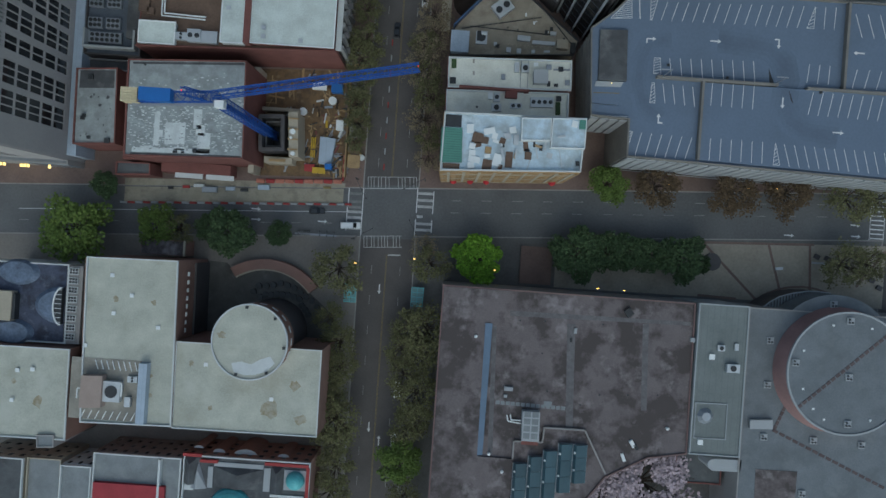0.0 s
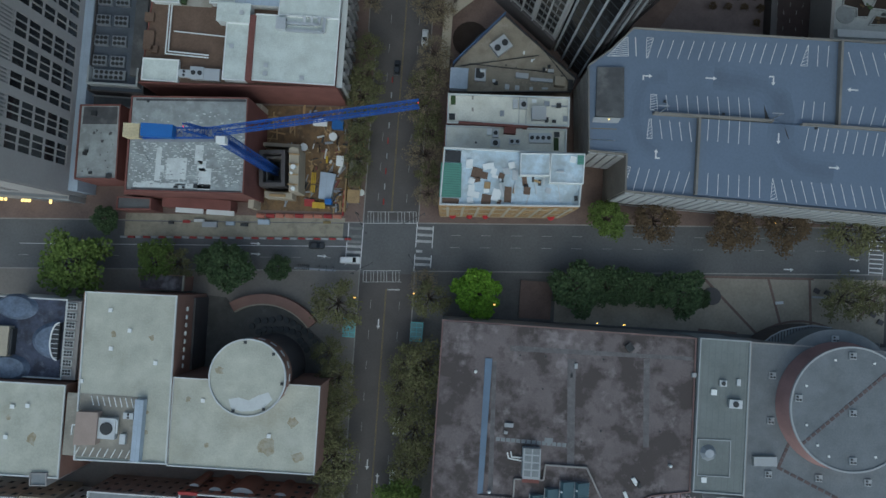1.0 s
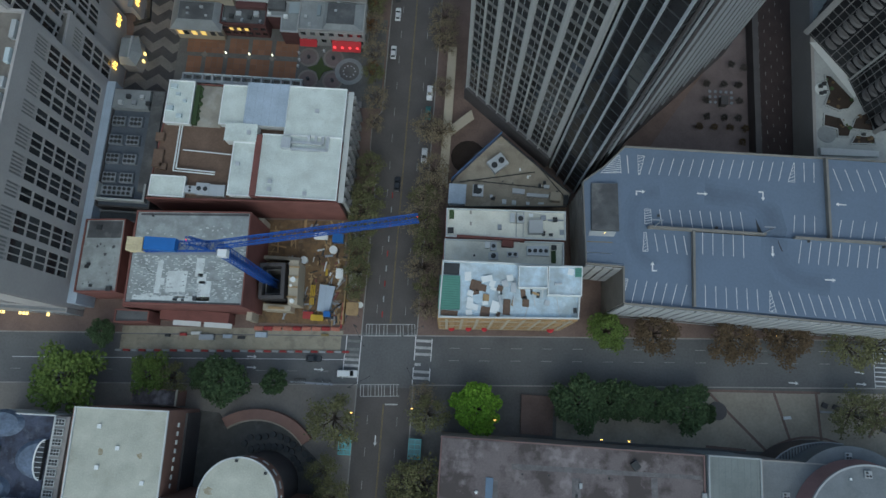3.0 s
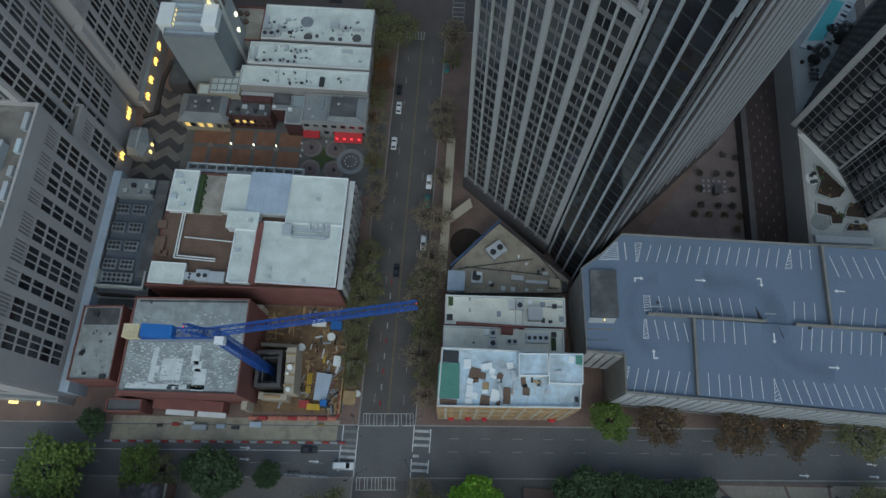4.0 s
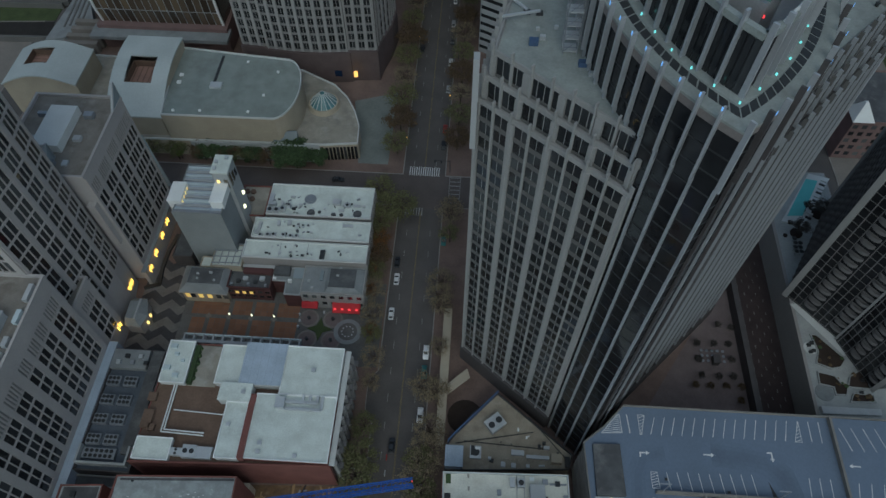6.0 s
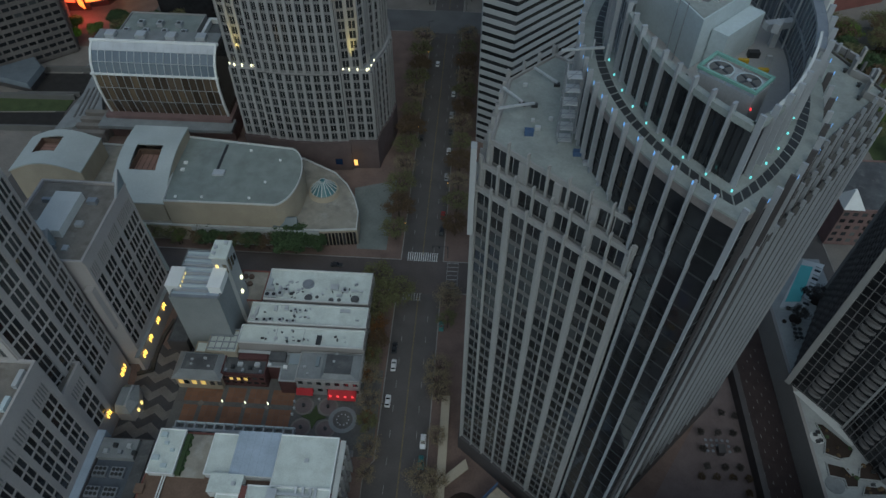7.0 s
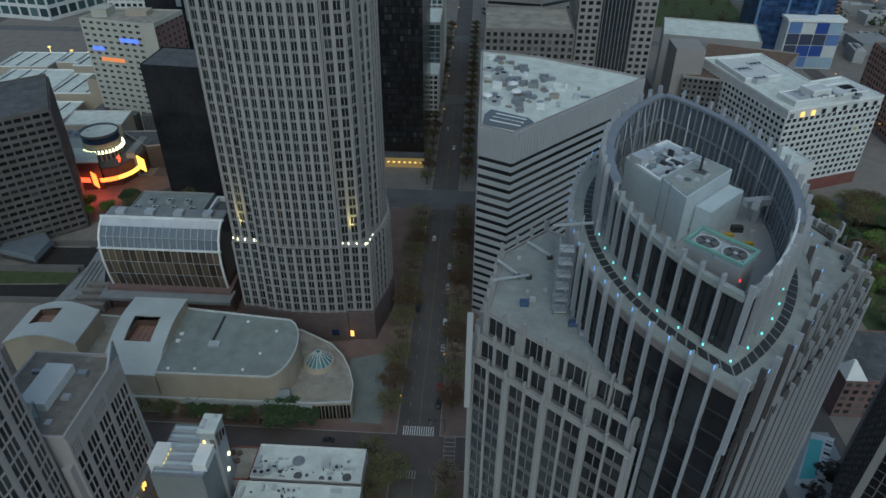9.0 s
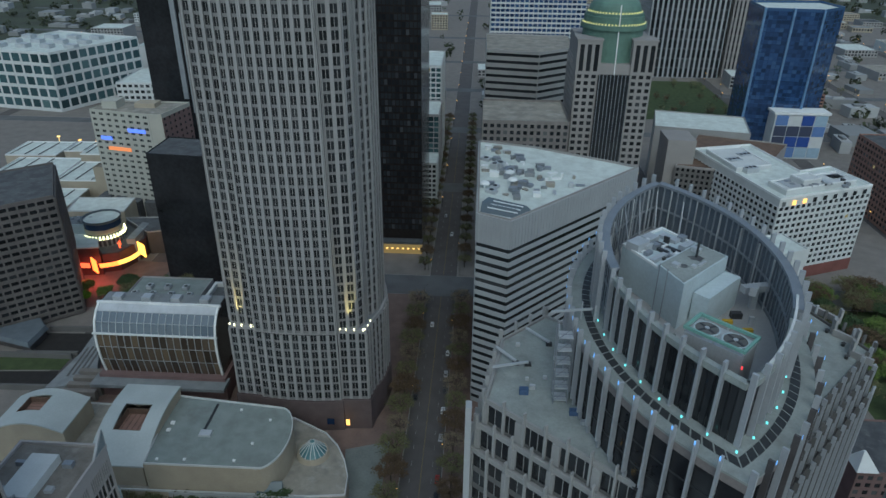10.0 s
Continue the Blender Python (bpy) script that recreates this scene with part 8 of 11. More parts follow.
for x in (-58.4, -56.0, -53.6):
    part("lit_window", Solid().box(x, x + 1.1, 108.9, 109.0, 4.2, 5.6), LAMP_AMBER, RB)
RD = block("restaurant_wing", "stepped grey-roofed wing with pale copings between the restaurants", "restaurant", [(-46.2, 112.4), (-41.6, 112.4), (-41.4, 107.4), (-35.9, 107.4), (-35.9, 118), (-46.2, 117.6)], 0, 7.6, BRICK_DARK, ROOF_GREY, lip=0.6, cap=BAND_WHITE)
part("upper_box", Solid().box(-46, -40.6, 114.4, 117.6, 7.6, 9.0), ROOF_DARK, RD)
part("skylight", Solid().box(-39.4, -35.8, 113.8, 117.6, 7.6, 8.3), GLASS_PALE, RD)
part("roof_unit", Solid().box(-40.8, -39.6, 112.0, 113.0, 7.6, 8.6), WHITE, RD)
part("roof_unit", Solid().box(-46.0, -45.0, 112.8, 113.6, 7.6, 8.5), WHITE, RD)
RC = block("restaurant", "pale stone corner restaurant with a hipped dark roof and red awnings", "restaurant", rect(-35.7, -15.0, 107.6, 118), 0, 9.4, STONE, ROOF_GREY, lip=0.5, faces=[0, 1], bay=3.0, floor=4.4, pier=1.3, span=2.0, deep=0.25, low=0.4)
part("hip_slope", Solid().prism(rect(-28.0, -15.4, 108.0, 117.4), 9.4, 11.0, 0, rect(-26.4, -18.4, 109.6, 116.2)), ROOF_GREY, RC)
part("hip_flat", Solid().prism(rect(-26.6, -18.0, 109.4, 116.4), 10.9, 11.06), ROOF_DARK, RC)
part("glass_strip", Solid().box(-30.0, -28.9, 112.4, 116.0, 9.4, 10.2), GLASS_PALE, RC)
for x, y in ((-33.4, 112), (-32.0, 109.4), (-24.0, 113.8), (-23.4, 116.8)):
    part("roof_cowl", Solid().box(x - .4, x + .4, y - .35, y + .35, 9.4, 11.3 if x > -28 else 10.2), BAND_WHITE, RC)
part("awning", Solid().prism([(-36.0, 105.6), (-30.6, 105.6), (-30.6, 107.5), (-36.0, 107.5)], 2.6, 4.2, 0, [(-36.0, 107.1), (-30.6, 107.1), (-30.6, 107.5), (-36.0, 107.5)]), AWNING, RC)
aw = part("awning", Solid().prism([(-25.6, 104.6), (-16.4, 104.6), (-16.4, 107.5), (-25.6, 107.5)], 2.4, 4.4, 0, [(-25.6, 107.1), (-16.4, 107.1), (-16.4, 107.5), (-25.6, 107.5)]), AWNING, RC, "bright red awning lit from within")
for i in range(4):
    part("awning_lamp", Solid().box(-25.0 + i * 2.4, -24.3 + i * 2.4, 105.3, 105.5, 3.1, 4.0), LAMP_RED, aw)
# row of white roofs
for x0, x1, y0, y1, z in ((-56.8, -15.2, 118.4, 125.4, 12), (-55.2, -15.2, 126.2, 134.4, 12.6), (-52.4, -15.8, 136.2, 149.8, 12.2), (-63.0, -53.0, 136.0, 149.4, 11)):
    block("white_roofed_shop", "row building with a stained white flat roof" if x0 > -60 else "small building with a rust-stained tan roof", "shop", rect(x0, x1, y0, y1), 0, z, CONCRETE_WARM, ROOF_WHITE if x0 > -60 else ROOF_TAN, lip=0.7, cap=WHITE_WALL if x0 > -60 else BRICK, faces=[1], bay=3, floor=4, pier=1, span=1.4, deep=0.25)
for x, y, w, d, h, k in ((-51.1, 137.8, 2.2, 2.0, 1.3, 0), (-48.9, 137.9, 1.8, 1.8, 1.2, 0), (-46.8, 138.4, 1.8, 1.6, 1.4, 0), (-44.8, 140, 1.2, 1.6, 1.6, 0), (-51.4, 143.2, 1.4, 3.6, 1.0, 2), (-50.6, 140.4, 2.6, 1.0, 1.5, 2), (-47.4, 140.6, .8, 3.0, .8, 2), (-44.2, 144, 1.6, .7, .8, 1), (-40.9, 140.8, 1.2, .9, .7, 1), (-28.4, 142.6, 2.8, 2.2, 1.2, 1), (-24.6, 141.4, 2.2, 1.4, 1.0, 0), (-21.2, 141.5, 2.6, .9, .7, 1), (-26.4, 139.4, 2.0, .9, .6, 1), (-18.8, 141.6, 1.0, .8, .6, 1),
                         (-52.1, 126.9, 1.2, 1.2, 1.0, 0), (-49.6, 127.0, 1.6, 1.3, 1.1, 0), (-47.6, 127.2, 1.5, 1.3, 1.1, 0), (-44.3, 127.2, 1.5, 1.3, 1.1, 0), (-41.8, 127.0, 1.5, 1.2, 1.0, 0), (-39.8, 127.1, 1.4, 1.2, 1.0, 0), (-40.1, 132, .8, 1.4, .7, 0), (-38.4, 131.7, .8, 1.2, .7, 0), (-36.6, 131.8, 1.2, .9, .6, 0), (-23.1, 132.6, 3.6, 1.2, .5, 2), (-46.8, 132.2, 1.0, 2.2, .7, 1), (-43.2, 132.6, 1.2, 2.0, .8, 2), (-53.0, 130.6, 1.0, 3.4, 1.0, 2), (-53.6, 128.2, 1.4, 1.4, .9, 1)):
    z = 12.2 if y > 135 else 12.6
    hvac(x, y, z, w, d, h, 0, 1 if k == 0 else 0, label=("grey condenser with one round fan", "grey flat roof unit", "long grey roof duct unit")[k] + " on the white roof")
for x, y, r in ((-38.0, 143.8, 2.1), (-36.9, 137.9, 1.4), (-20.7, 138.3, 1.5), (-28.9, 137.4, .9), (-26.2, 137.6, .7), (-34.0, 138.4, .6)):
    single("roof_stain", Solid().cyl(x, y, 12.2, 12.5, r, 18).cyl(x, y, 12.5, 12.8, r * .6, 14), ROOF_DARK if r < 1.6 else STEEL, "dark round roof ventilator on the white roof", "roof fitting", "roof fittings")
for x, y in ((-61.4, 146.6), (-59.2, 146.6), (-61.2, 143.4), (-59.0, 143.4)):
    single("roof_fan", Solid().cyl(x, y, 11, 11.7, .95, 16), ROOF_BROWN, "rusty round roof fan on the tan roof", "roof fitting", "rusty roof fans")
rng = random.Random(21)
for i in range(62):
    x = rng.uniform(-51, -18) if i % 3 else rng.uniform(-51, -38)
    y, z = rng.choice(((rng.uniform(137, 148), 12.2), (rng.uniform(137, 143), 12.2), (rng.uniform(128, 133.5), 12.6), (rng.uniform(119.4, 124.4), 12.0)))
    w, d, h = rng.uniform(.25, 1.3), rng.uniform(.2, .9), rng.uniform(.15, .7)
    single("roof_fitting", Solid().box(-w / 2, w / 2, -d / 2, d / 2, 0, h, m=pose(x, y, z, 0, 0, rng.choice((0, 0, 30)))), (DARK, STEEL, ROOF_DARK, GALV)[i % 4], "dark roof fitting on the white shop roof", "roof fitting", "roof fittings")
for x in (-44.6, -35.4):
    single("roof_pipe", Solid().bar((x, 119.6, 12.15), (x, 124.8, 12.15), .12), STEEL, "thin grey pipe across the white roof", "pipe", "roof pipes")
single("roof_hatch", Solid().box(-30.8, -29.3, 118.9, 122.4, 12, 12.9), DARK, "dark roof hatch on the white roof", "roof hatch")
LW = block("lower_white_roof", "low annex with a pale roof under a steel grid", "building", rect(-67.4, -57, 115.8, 124.8), 0, 9.4, STUCCO, ROOF_WHITE, lip=0.5)
for k in range(4):
    part("grid_beam", Solid().bar((-67, 116.6 + k * 2.5, 10.6), (-57.4, 116.9 + k * 2.5, 10.6), .3), STEEL, LW)
for k in range(5):
    part("grid_beam", Solid().bar((-66.6 + k * 2.2, 116.2, 10.6), (-66.4 + k * 2.2, 124.4, 10.6), .25), STEEL, LW)
block("small_white_roof", "small low annex with a stained white roof", "building", rect(-72, -67.6, 116.8, 121), 0, 7, STUCCO, ROOF_WHITE, lip=0.4)
# square grey tower
Q = block("square_tower", "windowless pale grey tower with a ribbed roof and lit corner turrets", "tower", rect(-75.4, -59.6, 122, 141.8), 0, 30, mat("slate_grey_panels", (0.235, 0.255, 0.265), 0.8, vary=0.18, grain=(0.5, 9)), SEAMED_BLUE, lip=0.5)
for i in range(11):
    part("roof_rib", Solid().box(-74.8, -63.8, 123 + i * 1.7, 123.7 + i * 1.7, 30, 30.7), (PLANT_WALL, BAND_WHITE)[i % 2], Q)
part("front_gutter", Solid().box(-74.6, -59.8, 122.1, 123.0, 30.5, 31.0), STEEL, Q)
part("turret", Solid().box(-63.3, -58.3, 132.4, 139.4, 0, 38), TOWER_GREY, Q)
part("turret_roof", Solid().box(-63.6, -58.0, 132.1, 139.7, 38, 38.5), ROOF_WHITE, Q)
for x, y in ((-62.4, 136.4), (-62.4, 133.8), (-59.6, 138.4)):
    part("roof_cowl", Solid().box(x - .5, x + .5, y - .6, y + .6, 38.5, 39.2), GALV, Q)
for k in range(3):
    part("turret_window", Solid().box(-58.3, -58.2, 133.0 + k * 2.1, 134.4 + k * 2.1, 31.2, 36.4 - k * 1.2), GLASS_AMBER if k < 2 else GLASS, Q)
part("turret_window", Solid().box(-62.4, -61.6, 132.28, 132.4, 32.6, 34.6), LAMP_WARM, Q)
part("turret_window", Solid().box(-60.2, -58.8, 132.28, 132.4, 31, 35), GLASS_AMBER, Q)
part("cube", Solid().box(-77.2, -73.0, 125.2, 132.8, 27, 32).box(-77.4, -72.8, 125.0, 133.0, 32, 32.2), WHITE, Q)
part("cube", Solid().box(-63.2, -59.2, 124.6, 132.2, 30, 33.2).box(-63.4, -59.0, 124.4, 132.4, 33.2, 33.4), WHITE, Q)
for k in range(4):
    part("cube_lamp", Solid().box(-73.0, -72.9, 126.2 + k * 1.7, 126.7 + k * 1.7, 30.2, 31.0), LAMP_WARM, Q)
for z, y in ((22, 137), (17.4, 134.6)):
    part("wall_lamp", Solid().box(-58.3, -57.7, y, y + .9, z, z + 1.2), LAMP_WHITE, Q)
block("dark_arcade", "dark low arcade beside the square tower", "building", rect(-83, -76.2, 121, 146), 0, 6, STONE_DARK, ROOF_DARK, lip=0.4)

# ---- performing-arts block ----
single("arts_forecourt", Solid().prism([(-26.2, 172), (-14.5, 172), (-14.5, 212), (-32, 206)], 0.165, 0.18), mat("grey_green_paving", (0.17, 0.19, 0.185), 0.9, vary=0.22, grain=(0.7, 7)), "grey-green paved forecourt of the arts block", kind="structure")
P0 = block("arts_centre_base", "tan low base of the arts centre with a terrace wall", "building", [(-150, 171.5), (-38.9, 173.0), (-25.8, 174.6), (-26.4, 183.8), (-29.2, 192), (-33.3, 199.5), (-39.2, 206), (-54, 214), (-150, 218)], 0, 8, STUCCO, ROOF_TAN, lip=0.9, cap=WHITE_WALL)
for i in range(9):
    part("glazed_bay", Solid().box(-38.2 + i * 1.36, -37.2 + i * 1.36, 172.7 + i * .165, 172.85 + i * .165, .4, 7.2), GLASS_DARK, P0)
arc = [(-57 + 8.2 * math.cos(radians(a)), 190 + 16.5 * math.sin(radians(a))) for a in range(-80, 81, 10)]
P1 = block("arts_hall", "hall with a flat pale grey-green roof and bowed end wall", "theatre", [(-98.0, 173.4), *arc, (-101.8, 211)], 0, 20, STUCCO, ROOF_ARTS, lip=0.8, cap=WHITE_WALL)
part("roof_channel", Solid().box(-83, -82, 192, 207, 20, 20.3), DARK, P1)
part("roof_hatch", Solid().box(-83.5, -79, 188.5, 191.5, 20, 20.9), GALV, P1)
for x, y in ((-94, 176), (-84, 176.4), (-66, 177), (-62, 186), (-59, 199), (-72, 204), (-96, 195), (-96, 191)):
    vent(x, y, 20, 1.4 if y > 190 and x < -90 else 0.8, 0.5)


def curved_roof(label, u0, u1, v0, v1, z0, z1, rise, across, holes):
    """A house under a segment vault with a square opening. The vault's curve runs along u; across: u is x, else y."""
    at = (lambda u, v, z: (u, v, z)) if across else (lambda u, v, z: (v, u, z))
    t = thing("arts_vault", label, "theatre", at((u0 + u1) / 2, (v0 + v1) / 2, 0), "arts centre vaults")
    n = 12
    prof = [(u0 + (u1 - u0) * i / n, z0 + (z1 - z0) * i / n + rise * math.sin(math.pi * i / n)) for i in range(n + 1)]
    m = 2 * n + 2
    f = []
    for i in range(n):
        f += [(2 * i, 2 * i + 2, m + 2 * i + 2, m + 2 * i), (2 * i + 3, 2 * i + 1, m + 2 * i + 1, m + 2 * i + 3)]
    f += [(1, 0, m, m + 1), (2 * n, 2 * n + 1, m + 2 * n + 1, m + 2 * n)]
    part("wall", Solid().add([at(u, v, 0) for u, z in prof for v in (v0, v1)] + [at(u, v, z) for u, z in prof for v in (v0, v1)], f), STUCCO, t)
    a, b, h0, h1 = holes
    for i in range(n):
        (ua, za), (ub, zb) = prof[i], prof[i + 1]
        for p, q in ((v0 - .5, h0), (h1, v1 + .5)) if a <= i < b else ((v0 - .5, v1 + .5),):
            part("roof_sheet", Solid().add([at(ua, p, za), at(ua, q, za), at(ub, q, zb), at(ub, p, zb), at(ua, p, za + .6), at(ua, q, za + .6), at(ub, q, zb + .6), at(ub, p, zb + .6)],
                 [(3, 2, 1, 0), (4, 5, 6, 7), (0, 1, 5, 4), (1, 2, 6, 5), (2, 3, 7, 6), (3, 0, 4, 7)]), ROOF_VAULT, t)
    ua, ub = prof[a][0], prof[b][0]
    low = min(prof[a][1], prof[b][1])
    box = [at(u, v, 0)[:2] for u, v in ((ua, h0), (ub, h0), (ub, h1), (ua, h1))]
    part("opening_floor", Solid().prism(outward(box), low - 2.4, low - 2.0), BRICK_ROSE, t, "rust-red floor in the roof opening")
    part("opening_wall", parapet(box, low - 2.0, 2.6, 0.3), ROOF_BROWN, t)
    for k in range(5):
        v = h0 + (h1 - h0) * (k + .5) / 5
        part("floor_batten", Solid().bar(at(ua + .3, v, low - 1.95), at(ub - .3, v, low - 1.95), .3, .1), ROOF_BROWN, t)
    return t


curved_roof("arts centre house with a pale vaulted roof and square opening", 174.5, 211, -120, -99.2, 17, 24.5, 3.6, False, (4, 8, -115.1, -104.6))
curved_roof("arts centre house with a low pale vaulted roof and opening", -168, -138, 190.5, 210.5, 15.5, 16.5, 4.5, True, (3, 7, 197.6, 207))
cone = thing("glass_cone", "ribbed conical glass skylight on a round base", "skylight", (-42.0, 194.6, 8))
part("base", Solid().cyl(-42.0, 194.6, 8, 10, 6.4, 30, 5.8), STUCCO, cone)
part("glass", Solid().cyl(-42.0, 194.6, 10, 14.5, 5.2, 24, 1.0), ROOF_TEAL, cone)
for i in range(16):
    a = i * math.tau / 16
    part("rib", Solid().bar((-42.0 + 5.3 * math.cos(a), 194.6 + 5.3 * math.sin(a), 10), (-42.0 + 1.0 * math.cos(a), 194.6 + 1.0 * math.sin(a), 14.7), 0.22), WHITE_WALL, cone)
single("terrace_screen", Solid().slab((-89.4, 171.3), (-40, 172.0), 0.5, 0, 9.4, 0.1), TOWER_GREY, "long pale terrace wall along the street", "wall")
single("glazed_gable", Solid().prism([(-58, 173), (-49, 174), (-49, 176.5), (-58, 175.5)], 8, 12.0, 0, [(-58, 175), (-49, 176), (-49, 176.5), (-58, 175.5)]), GLASS_PALE, "small glazed gable beside the hall", "skylight")
# glass hall
H = thing("glass_hall", "curved glass hall with white ribs and amber light inside", "hall", (-108, 235, 0))
prof = [(236, 12), (234.7, 19), (234.2, 26), (234.6, 32.6), (236.4, 37.4), (239.4, 41), (243, 43.2), (252, 43.2)]
xs = [-145 + 53 * i / 17 for i in range(18)]
for k in range(6):
    (ya, za), (yb, zb) = prof[k], prof[k + 1]
    for i in range(17):
        q = Solid().add([(xs[i] + .15, ya, za), (xs[i + 1] - .15, ya, za), (xs[i + 1] - .15, yb, zb), (xs[i] + .15, yb, zb)], [(0, 1, 2, 3)])
        part("pane", q, GLASS_BRONZE if k < 3 else HALL_GLASS, H)
for i, x in enumerate(xs):
    s = Solid()
    big = i in (0, 17)
    for k in range(6):
        s.bar((x, prof[k][0] - .1, prof[k][1]), (x, prof[k + 1][0] - .1, prof[k + 1][1]), 0.9 if big else 0.22, 0.9 if big else 0.3)
    part("rib", s, WHITE if big else GALV, H)
part("ledge", Solid().box(-146, -91, 233.8, 234.8, 32.4, 33.0), WHITE, H)
for k in (1, 2, 4, 5):
    part("glazing_bar", Solid().bar((-145, prof[k][0] - .1, prof[k][1]), (-92, prof[k][0] - .1, prof[k][1]), .16, .2), GALV, H)
part("top_panel", Solid().add([(-145, 239.3, 41.05), (-92, 239.3, 41.05), (-92, 242.9, 43.3), (-145, 242.9, 43.3)], [(0, 1, 2, 3)]), GALV, H, "pale metal top strip")
part("ridge", Solid().box(-146, -91, 242.6, 243.6, 42.9, 43.9), WHITE, H)
for x in (-145.4, -91.6):
    part("end_wall", Solid().add([(x, y, z) for y, z in prof] + [(x, 252, 0), (x, 236, 0)], [tuple(range(10))]), GLASS_BRONZE, H)
part("roof", Solid().box(-145, -92, 243.6, 252, 42.6, 43.2), ROOF_GREY, H)
part("base", Solid().box(-147, -90, 233, 252, 0, 11.8), DULL_ROSE, H)
part("base_ledge", Solid().box(-149, -89, 227.5, 235.8, 8.6, 10.2), ROOF_GREY, H)
for i in range(4):
    hvac(-138 + i * 13, 247, 43.2, 4, 4, 1.8, 0, 0)
block("hall_annex", "grey-roofed annex behind the glass hall", "building", rect(-146, -110.4, 252.4, 283), 0, 33, CONCRETE, ROOF_ARTS, lip=0.8)
for i in range(7):
    hvac(-142 + i * 4.4, 266 + (i * 7) % 14, 33, 2.6, 3.4, 1.8, 0, 1)
CR = block("court_roof", "dark framed roof court beside the tower", "building", rect(-109.8, -84, 252.4, 283), 0, 31, CONCRETE, ROOF_DARK, lip=0.5)
part("white_frame", Solid().box(-108.6, -107.2, 255, 281, 31, 33.2).box(-107.2, -85, 279.6, 281, 31, 33.2), WHITE_WALL, CR, "white upstand round the court")
for i in range(6):
    part("stair_step", Solid().box(-166 + i * 1.1, -150 + i * .8, 221 + i * 3.6, 223.4 + i * 3.6, 0.165, 3 + i), PAVING, H)

# ---- the tall stepped tower ----


def tall_tower():
    t = thing("stepped_tower", "very tall grey stone tower with close vertical piers, lit setback lamps", "skyscraper", (-50, 243, 0))
    low = outward([(-79.0, 231), (-78.8, 220.2), (-68.2, 219.4), (-68, 218.3), (-57, 217.1), (-46, 217.1), (-35, 218.2), (-34.8, 219.2), (-23.6, 219.9), (-22.6, 226), (-19.6, 236), (-18.6, 246), (-21, 258), (-27, 268), (-73, 268), (-79, 258)])
    base = inset(low, -0.9)
    part("granite_base", Solid().prism(base, 0, 15.5), mat("rose_granite", (0.115, 0.09, 0.09), 0.6, vary=0.2), t, "dark granite base")
    for k, (z0, z1, d) in enumerate(((15.5, 49, 0.0), (49, 262, 3.4))):
        poly = low
        if k:
            # corners cut back above the setback
            poly = outward([(-80.4, 226), (-78.4, 222), (-67.8, 219.8), (-67.4, 217.6), (-58, 216.8), (-45, 216.8), (-35, 217.6), (-34.6, 219.8), (-27.2, 221.6), (-25.2, 225), (-24.8, 231), (-21.4, 236), (-20, 246), (-22, 258), (-28, 266), (-74, 266), (-80.4, 258)])
        part("wall", Solid().prism(poly, z0, z1), CONCRETE, t)
        walls, places, bands = Solid(), [], Solid()
        for i in range(len(poly)):
            p, q = poly[i], poly[(i + 1) % len(poly)]
            g = math.hypot(q[0] - p[0], q[1] - p[1])
            mid = (p[1] + q[1]) / 2
            if mid > 262 or g < 1.5:
                continue
            grid_face(walls, places, p, q, z0 + .3, z1 - .8, 3.67 if g > 12 else 3.4, 4.1, 1.25, 1.1, 0.14, 2, pier_deep=0.5, bands=bands)
        places.sort(key=lambda w: (w[1] > 224, w[2]))
        part("pier_grid", walls, CONCRETE, t)["kind"] = "stuff"
        part("spandrel", bands, STONE_MID, t)
        panes(t, places, GLASS_DARK, (60, 120)[k])
        part("setback", parapet(poly, z1 - .1, 0.8, .8), CONCRETE, t)
        part("setback_floor", Solid().prism(inset(poly, .8), z1 - .05, z1 + .1), ROOF_GREY, t)
    for x, y in ((-78.4, 220.0), (-76.4, 219.6), (-73.4, 219.4), (-69.6, 219.2), (-68.5, 219.2), (-78.9, 223), (-33.9, 219.1), (-31.6, 219.2), (-28.4, 219.4), (-24.8, 219.6), (-24.1, 219.8), (-23.4, 222.5), (-22.9, 226)):
        part("setback_lamp", Solid().box(x - .25, x + .25, y + .2, y + .6, 49.2, 50.4), LAMP_WHITE, t)
    for x, w, m in ((-41, 3, SIGN_BLUE), (-33, 1.5, LAMP_ORANGE)):
        part("entrance_screen", Solid().box(x, x + w, 215.0, 215.2, 5, 8), m if m is LAMP_ORANGE else GLASS_BLUE, t)
    return t


tall_tower()
# floodlights on the setback, shining up the corner bays
for x, y, tx in ((-73.8, 219.4, -73.2), (-29.4, 219.2, -30.0)):
    FL = bpy.data.lights.new("setback_floodlight", "SPOT")
    FL.energy, FL.color, FL.spot_size, FL.spot_blend, FL.shadow_soft_size = 60000, (1.0, 0.68, 0.2), radians(26), 0.8, 0.3
    flood = new("setback_floodlight", FL)
    flood.matrix_world = look((x, y, 50.2), (tx, 221.8, 104))

# ---- the banded block with the sloping corner ----
I = thing("banded_building", "pale precast office block with dark ribbon windows and ribbed top", "office building", (50, 285, 0))
ipoly = outward([(18.7, 241), (31.4, 234.6), (92, 298), (84, 303), (46, 323), (18.7, 331)])
part("wall", Solid().prism(ipoly, 0, 92), CONCRETE, I)
part("roof", Solid().prism(inset(ipoly, .5), 91.9, 92.1), ROOF_WHITE, I)
part("parapet", parapet(ipoly, 91.8, 1.2, .6), CONCRETE_WARM, I)
ribs = Solid()
